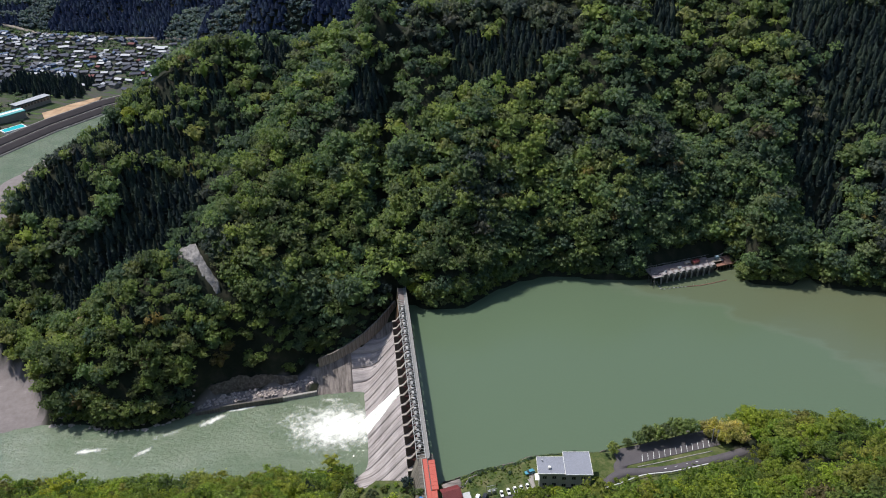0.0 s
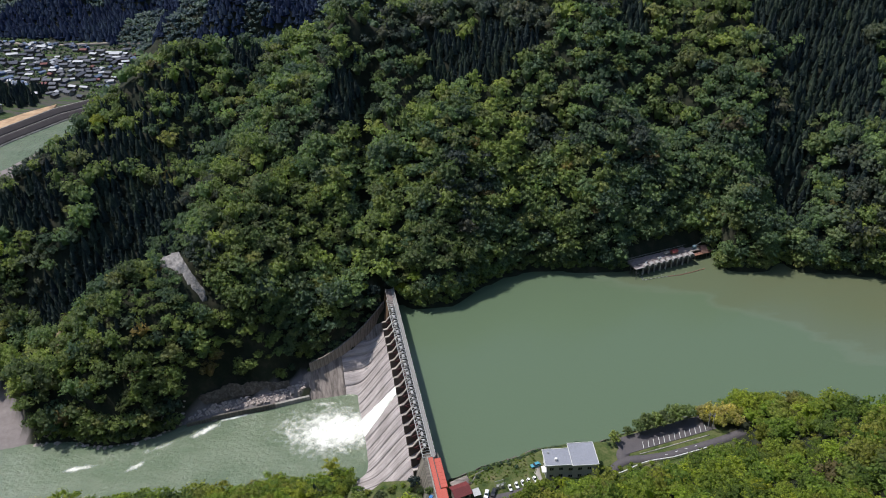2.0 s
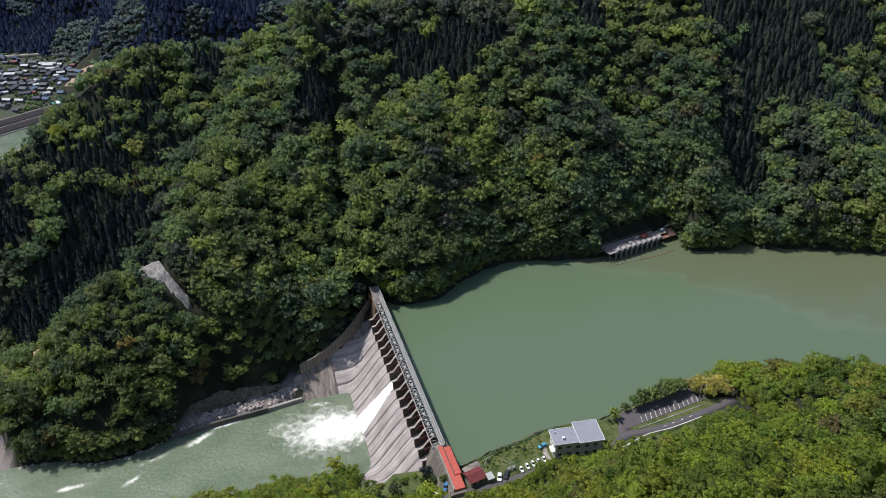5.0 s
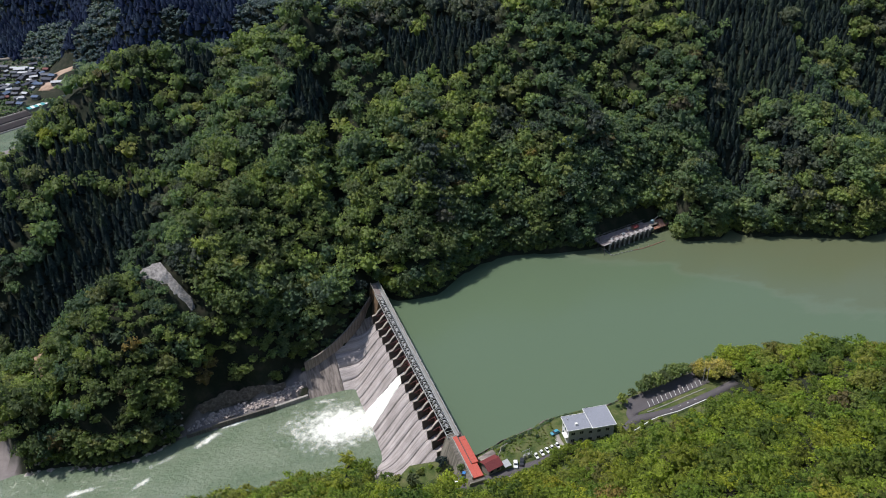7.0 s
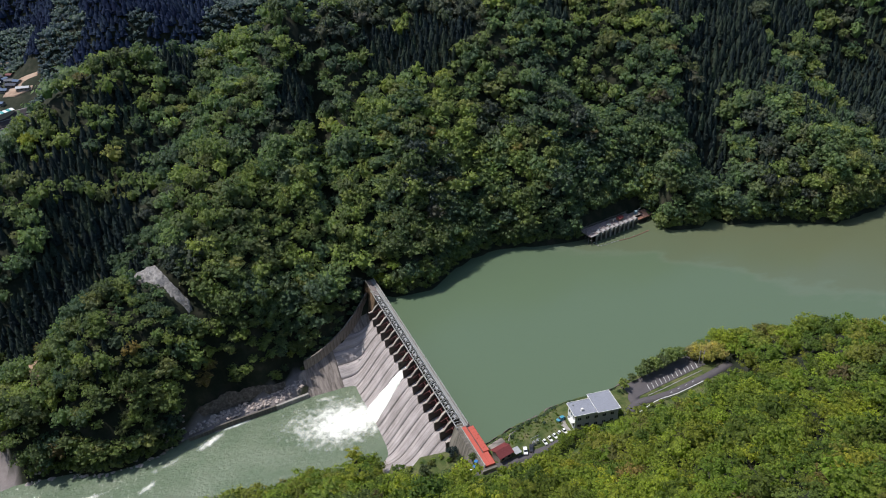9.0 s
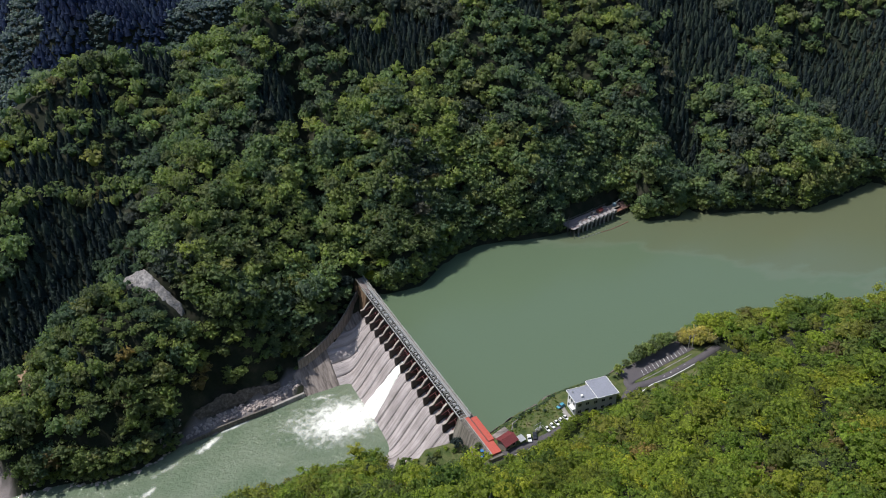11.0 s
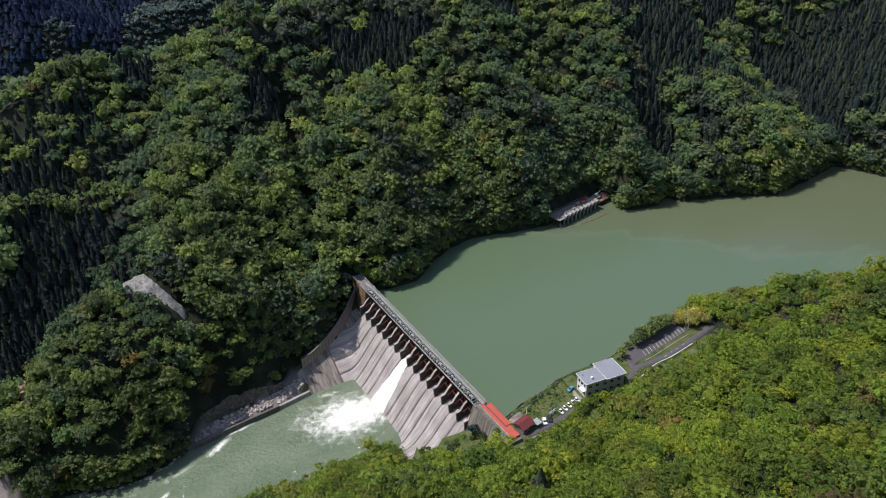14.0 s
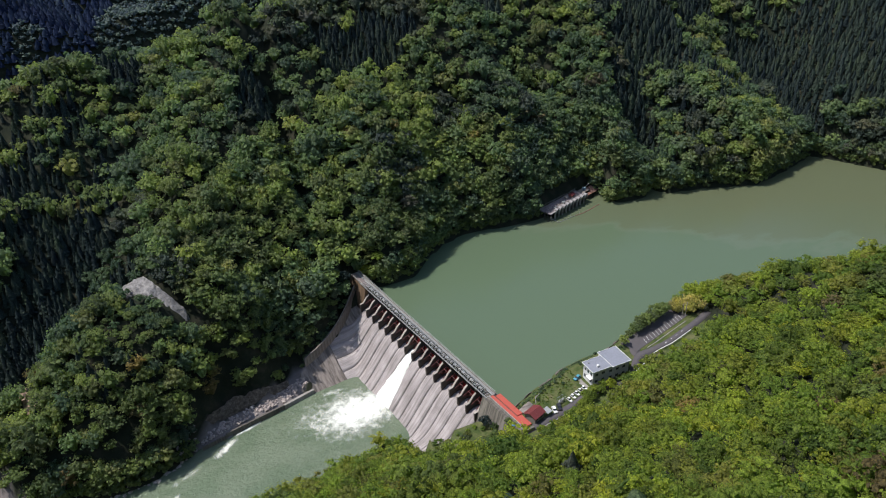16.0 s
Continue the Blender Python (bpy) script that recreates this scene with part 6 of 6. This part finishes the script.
mast = thing("lattice_mast", INT @ pose(-5.6, 4, 4), "thin grey lattice mast by the intake", "mast")
for dx in (-0.5, 0.5):
    part("leg", bar((dx, 0, -4), (dx * 0.7, 0, 9), 0.09), STEEL_DARK, mast)
for k in range(6):
    part("rung", bar((-0.48, 0, k * 1.5), (0.48, 0, k * 1.5), 0.05), STEEL_DARK, mast)
land = thing("landing_stage", INT @ pose(38, 0, 0), "reddish-brown boarded landing with a sloping roof", "landing")
part("deck", box(0, 11, 1, 4.0, 2.9, 3.4, 0.05), WOOD, land)
part("deck", box(-2, 8, 4.004, 9, 4.4, 4.9, 0.05), TIMBER, land)
bm = bmesh.new()
eave = [bm.verts.new(p) for p in ((5.5, 1.2, 3.5), (14.8, 1.6, 3.3), (14.8, 9.0, 3.5), (5.5, 9.0, 3.7))]
ridge = [bm.verts.new(p) for p in ((6.6, 5.6, 6.8), (9.2, 5.6, 6.6))]
for f in ((0, 1, 5, 4), (1, 2, 5), (2, 3, 4, 5), (3, 0, 4), (3, 2, 1, 0)):
    bm.faces.new([(eave + ridge)[k] for k in f])
part("roof", bm, plain("brown_red_roof", (0.21, 0.115, 0.095), 0.75, scale=2, vary=0.5), land, "faded brown-red hipped roof")
part("wall", box(7.0, 13.4, 3.0, 8.0, 0.5, 3.4), DARK_CONCRETE, land)
for k in range(6):
    part("pile", bar((0.4 + k * 2.1, 1.3, -5), (0.4 + k * 2.1, 1.3, 2.9), 0.18), DARK_CONCRETE, land)
crane = thing("jib_crane", INT @ pose(41, 6.5, 4.9), "small blue-grey trash crane on the landing", "crane")
part("cab", box(-1, 1, -0.9, 0.9, 0, 2.0, 0.1), plain("pale_blue_paint", (0.25, 0.36, 0.42), 0.5), crane)
part("jib", bar((0, 0, 1.8), (2.8, -1.5, 4.4), 0.14), STEEL, crane)
boom = thing("floating_boom", pose(0, 0, 0), "floating boom of rusty red drums before the intake", "boom")
pts = [(109.5, 364.5), (110.6, 355.4), (117, 357.0), (126, 358.4), (133, 359.2), (141, 361.5), (150, 364.8)]
for i, ((x0, y0), (x1, y1)) in enumerate(zip(pts, pts[1:])):
    part("cable", bar((x0, y0, 0.12), (x1, y1, 0.12), 0.12 if i < 3 else 0.26, None, 6), STEEL_DARK if i < 3 else WOOD, boom)
    L = math.hypot(x1 - x0, y1 - y0)
    for k in range(int(L / 2.2)):
        t = (k + 0.5) / int(L / 2.2)
        part("float", bar((x0 + (x1 - x0) * t - 0.5, y0 + (y1 - y0) * t, 0.12), (x0 + (x1 - x0) * t + 0.5, y0 + (y1 - y0) * t, 0.15), 0.22, None, 8), WOOD if i > 2 else STEEL, boom)
    if i in (1, 2, 3, 4):
        part("post", bar(((x0 + x1) / 2, (y0 + y1) / 2, 0), ((x0 + x1) / 2, (y0 + y1) / 2, 2.2), 0.08), STEEL, boom)

# ---- the village on the terrace across the far river ----
ROOFS = [plain("slate_roof", (0.060, 0.066, 0.090), 0.9, vary=0.3), plain("grey_tile_roof", (0.115, 0.12, 0.14), 0.9, vary=0.3), plain("rust_roof", (0.17, 0.065, 0.06), 0.9, vary=0.3), plain("pale_tin_roof", (0.36, 0.375, 0.40), 0.6, vary=0.2), plain("blue_tin_roof", (0.08, 0.12, 0.20), 0.85, vary=0.3)]
WALLS = [WHITE, plain("cream_wall", (0.26, 0.235, 0.20), 0.8), plain("brown_wall", (0.12, 0.095, 0.08), 0.8)]


def cottage(L, W, H, roof, wall, label):
    c = thing("house", pose(0, 0, -500), label, "house", "houses of the village")
    part("wall", box(-L / 2, L / 2, -W / 2, W / 2, -2, H), wall, c)
    part("roof", prism([(-W / 2 - 0.6, H - 0.15), (0, H + W * 0.26), (W / 2 + 0.6, H - 0.15), (W / 2 + 0.6, H - 0.4), (0, H + W * 0.22), (-W / 2 - 0.6, H - 0.4)], -L / 2 - 0.6, L / 2 + 0.6, "x"), roof, c)
    for k in range(3):
        part("window", box(-L / 2 + 1.2 + k * L / 3.2, -L / 2 + 2.8 + k * L / 3.2, -W / 2 - 0.06, -W / 2 - 0.004, H * 0.4, H * 0.75), GLASS, c)
    return c


NAMES = ["dark slate", "grey tiled", "rust-red", "pale tin", "blue tin"]
kinds = [cottage(L, W, H, ROOFS[r], WALLS[w], "village house with a %s roof" % NAMES[r]) for L, W, H, r, w in
         ((8, 5.5, 3.0, 0, 2), (9, 6, 3.2, 1, 1), (7, 5, 3.0, 2, 2), (7, 4.6, 2.8, 3, 2), (7.5, 5.5, 3.0, 4, 1), (12, 6, 3.4, 0, 2), (8, 5.5, 3.0, 1, 2), (13, 5.5, 3.2, 3, 1))]
q = np.random.default_rng(77)
placed = []
ODDS = (0, 0, 3, 1, 1, 6, 7, 5, 5, 2, 4, 3, 3, 6, 0, 7, 1, 3)
for row in (0, 3, 6, 9, 1, 4, 7, 10, 2, 5, 8, -1, -2, -4, 11, -3):
    x0 = -705 + q.uniform(0, 10)
    while x0 < -345:
        x0 += q.uniform(9.0, 12.5) * (1 if q.uniform() < 0.84 else 1.9)
        y0 = 800 + row * 12.6 - 0.10 * (x0 + 520) + 5 * math.sin(x0 * 0.02 + row * 0.4) + q.uniform(-2.5, 2.5)
        z0, _, _, fld, _, _, _, d_o, _ = [float(a[0]) for a in lie(np.array([x0]), np.array([y0]))]
        if fld < 0.5 or d_o < 48 or (x0 > -515 and x0 < -420 and y0 < 815) or rough_noise(x0, y0, 17, 71) + 0.5 * rough_noise(x0, y0, 55, 72) < -0.28 + 0.2 * (row > 9) or len(placed) > 278:
            continue
        placed.append((x0, y0))
        k = q.uniform(0.74, 1.12)
        scaled_copy(kinds[ODDS[q.integers(0, len(ODDS))]], pose(x0, y0, z0, 0, 0, q.normal(-10, 13) + (90 if q.uniform() < 0.2 else 0)) @ Matrix.Diagonal((k * q.uniform(0.85, 1.2), k, k, 1)))
for x0, y0, k in ((-383, 795, 0), (-400, 805, 1), (-420, 815, 6), (-432, 800, 3), (-341, 884, 4), (-352, 896, 1), (-331, 862, 7), (-353, 872, 4), (-346, 878, 5), (-362, 884, 0), (-364, 852, 3), (-375, 864, 6), (-350, 838, 4), (-381, 842, 2), (-393, 852, 1), (-370, 906, 5), (-386, 922, 7), (-356, 916, 2), (-372, 826, 0), (-362, 824, 4)):
    placed.append((x0, y0))
    copy_thing(kinds[k], pose(x0, y0, float(lie(np.array([x0]), np.array([y0]))[0][0]), 0, 0, q.uniform(-40, 0)))
for src in kinds:
    for o in (*src.children, src):
        bpy.data.objects.remove(o)


# the many roofs between them
HUT_V = np.array([(-4, -2.6, -2), (4, -2.6, -2), (4, 2.6, -2), (-4, 2.6, -2), (-4, -2.6, 2.6), (4, -2.6, 2.6), (4, 2.6, 2.6), (-4, 2.6, 2.6), (-4.5, -3.1, 2.5), (4.5, -3.1, 2.5), (4.5, 0, 4.1), (-4.5, 0, 4.1), (4.5, 3.1, 2.5), (-4.5, 3.1, 2.5)], float)
HUT_F = np.array([(0, 1, 5, 4), (1, 2, 6, 5), (2, 3, 7, 6), (3, 0, 4, 7), (8, 9, 10, 11), (11, 10, 12, 13)])
r = np.random.default_rng(79)
x, y = r.uniform(-700, -345, 1500), r.uniform(775, 955, 1500)
z, _, _, fld, _, _, _, d_o, _ = lie(x, y)
ok = (fld > 0.5) & (d_o > 46) & ~((x > -515) & (x < -420) & (y < 818)) & (rough_noise(x, y, 23, 73) > -0.25)
for a, b in placed:
    ok &= (x - a) ** 2 + (y - b) ** 2 > 60
x, y, z = x[ok][:330], y[ok][:330], z[ok][:330]
for i, (roof, tone) in enumerate(((ROOFS[0], "dark"), (ROOFS[1], "grey"), (ROOFS[3], "pale"), (ROOFS[4], "blue"))):
    a, b, c = x[i::4], y[i::4], z[i::4]
    ob = wood("village_roofs", [(HUT_V, HUT_F)], a, b, c, r.uniform(0.6, 1.0, len(a)), r.uniform(0.7, 1.0, len(a)), r, roof, "small village houses with %s roofs" % tone)
    ob["category"] = "houses"
    placed += list(zip(a, b))


def on_ground(x, y):
    return float(lie(np.array([float(x)]), np.array([float(y)]))[0][0])


POOL = plain("pool_water", (0.03, 0.50, 0.55), 0.15, vary=0.1)
TEAL = plain("teal_roof", (0.08, 0.36, 0.36), 0.45, vary=0.2)
SAND = rock_mat("bare_sand", (0.42, 0.28, 0.17), (0.50, 0.36, 0.23), 0.08)
pool = thing("swimming_pool", pose(-449, 679, on_ground(-449, 679) + 1.2, 0, 0, 52), "turquoise outdoor swimming pool with a white rim", "pool")
part("rim", box(-11, 11, -6.0, 6.0, -3, 0.5, 0.1), WHITE, pool)
part("water", box(-10, 10, -5.0, 5.0, 0.504, 0.55), POOL, pool)
hall = thing("sports_hall", pose(-466, 701, on_ground(-466, 701), 0, 0, 52), "school hall with a teal and white roof", "hall")
part("wall", box(-16, 16, -6, 6, -3, 6), WALLS[1], hall)
for k in range(3):
    part("roof", prism([(-6.6 + k * 4.4, 6.0), (-6.6 + k * 4.4, 6.8 + 0.4 * (k == 1)), (-2.3 + k * 4.4, 7.0 + 0.4 * (k == 1)), (-2.3 + k * 4.4, 6.0)], -16.6, 16.6, "x"), TEAL if k != 1 else WHITE, hall)
block = thing("school_block", pose(-460, 738, on_ground(-460, 738), 0, 0, 60), "long pale school building with a flat roof", "school")
part("wall", box(-19, 19, -5, 5, -3, 6), WALLS[1], block)
part("roof", box(-19.6, 19.6, -5.6, 5.6, 7.004, 7.6), ROOFS[3], block)
for k in range(10):
    part("window", box(-17.6 + k * 3.6, -15.2 + k * 3.6, -5.06, -5.004, 3.5, 5.5), GLASS, block)
sand = ruled("sports_field", [(x0, y0, on_ground(x0, y0) + 1.0) for x0, y0 in ((-442, 722), (-424, 750), (-402, 776))], [(x0, y0, on_ground(x0, y0) + 1.0) for x0, y0 in ((-430, 704), (-414, 736), (-400, 765))], SAND, 30, 14, 0.1, 2.5)
tagged(sand, "bare orange-brown sports ground", "sports field", kind="structure")
yard = ruled("yard", [(x0, y0, on_ground(x0, y0) + 0.8) for x0, y0 in ((-347, 892), (-334, 894), (-318, 892))], [(x0, y0, on_ground(x0, y0) + 0.8) for x0, y0 in ((-352, 858), (-338, 852), (-322, 860))], rock_mat("yard_earth", (0.34, 0.235, 0.17), (0.44, 0.34, 0.27), 0.06), 24, 14, 0.15, 2.5)
tagged(yard, "bare orange earth yard among the houses", "yard", kind="structure")
shed = thing("shed", pose(-343, 812, on_ground(-343, 812), 0, 0, 48), "long shed with a teal and white striped roof", "shed")
part("wall", box(-11, 11, -4, 4, -3, 3.4), WALLS[1], shed)
for k in range(6):
    part("roof_strip", prism([(-4.5, 3.4), (0, 4.8), (4.5, 3.4), (4.5, 3.2), (0, 4.6), (-4.5, 3.2)], -11.4 + k * 3.8, -7.7 + k * 3.8, "x"), TEAL if k % 2 == 0 else WHITE, shed)
BANK = [(-478, 500), (-460, 560), (-441, 632), (-418, 696), (-387, 753), (-335, 802), (-250, 850)]


def beside(pts, d):
    """A line d metres to the left of a line of points."""
    p = np.array(pts, float)
    g = unit(np.gradient(p, axis=0))
    return [tuple(v) for v in p + np.stack([-g[:, 1], g[:, 0]], -1) * d]


REVET = plain("dark_revetment", (0.058, 0.048, 0.050), 0.95, scale=0.4, vary=0.6)
strip("embankment_wall", beside(BANK, 0.3), 0.9, [-23.2] * 7, CONCRETE, "pale concrete toe wall at the river's edge", "wall", high=4)
for d0, d1, lab in ((0.8, 6.6, "dark lower concrete revetment beside the river"), (7.6, 13.4, "dark upper concrete revetment of the embankment")):
    face = ruled("revetment", [(*p, RIVER_Z + 0.75 * d1 + 1.1) for p in beside(BANK, d1)], [(*p, RIVER_Z + 0.75 * d0 + 1.1) for p in beside(BANK, d0)], REVET, 90, 6, 0.06, 1.2, 33)
    tagged(face, lab, "embankment", kind="structure")
strip("embankment_wall", beside(BANK, 7.1), 0.9, [RIVER_Z + 0.75 * 6.6 + 1.4] * 7, CONCRETE, "pale concrete berm between the revetments", "wall", high=3)
strip("embankment_wall", beside(BANK, 13.9), 0.9, [RIVER_Z + 0.75 * 13.4 + 1.4] * 7, CONCRETE, "pale coping at the top of the embankment", "wall", high=3)
strip("lane", [(-640, 985), (-560, 960), (-480, 950), (-400, 960), (-360, 950)], 5, [on_ground(-640, 985) + 0.6, on_ground(-560, 960) + 0.6, on_ground(-480, 950) + 0.6, on_ground(-400, 960) + 0.6, on_ground(-360, 950) + 0.6], plain("pale_lane", (0.32, 0.27, 0.22), 0.9), "pale village lane", "road", high=4)
strip("lane", [(-560, 840), (-520, 850), (-480, 905), (-470, 950)], 4, [on_ground(-560, 840) + 0.6, on_ground(-520, 850) + 0.6, on_ground(-480, 905) + 0.6, on_ground(-470, 950) + 0.6], ASPHALT, "narrow village lane", "road", high=4)

# trees and hedges among the village
r = np.random.default_rng(91)
x, y = r.uniform(-700, -335, 6500), r.uniform(640, 1000, 6500)
z, _, _, fld, who = lie(x, y)[:5]
keep = (fld > 0.5) & (lie(x, y)[7] > 19) & ((rough_noise(x, y, 26, 95) + 0.5 * rough_noise(x, y, 11, 96) > -0.22 - 0.6 * (y > 950)) | ((x > -510) & (x < -425) & (y > 765) & (y < 812)))
near_house = np.zeros(len(x), bool)
for a, b in placed:
    near_house |= (x - a) ** 2 + (y - b) ** 2 < 30
for a, b, c, L, W in ((-449, 679, 52, 17, 11), (-466, 701, 52, 21, 11), (-460, 738, 60, 24, 10), (-424, 733, 57, 42, 15), (-413, 700, 62, 90, 22)):
    co, si = math.cos(radians(c)), math.sin(radians(c))
    near_house |= (np.abs((x - a) * co + (y - b) * si) < L) & (np.abs(-(x - a) * si + (y - b) * co) < W)
keep &= ~near_house
x, y, z = x[keep], y[keep], z[keep]
dark = (x > -510) & (x < -425) & (y > 765) & (y < 812)
w = r.uniform(1.0, 3.6, (~dark).sum())
wood("village_trees", FAR, x[~dark], y[~dark], z[~dark], w, w, r, LEAF, "green trees and hedges among the village houses")
h = r.uniform(9, 14, dark.sum())
wood("village_conifers", COARSE_CONE, x[dark], y[dark], z[dark], h * 1.25, h, r, LEAF_DARK, "dark grove of cedars in the village")
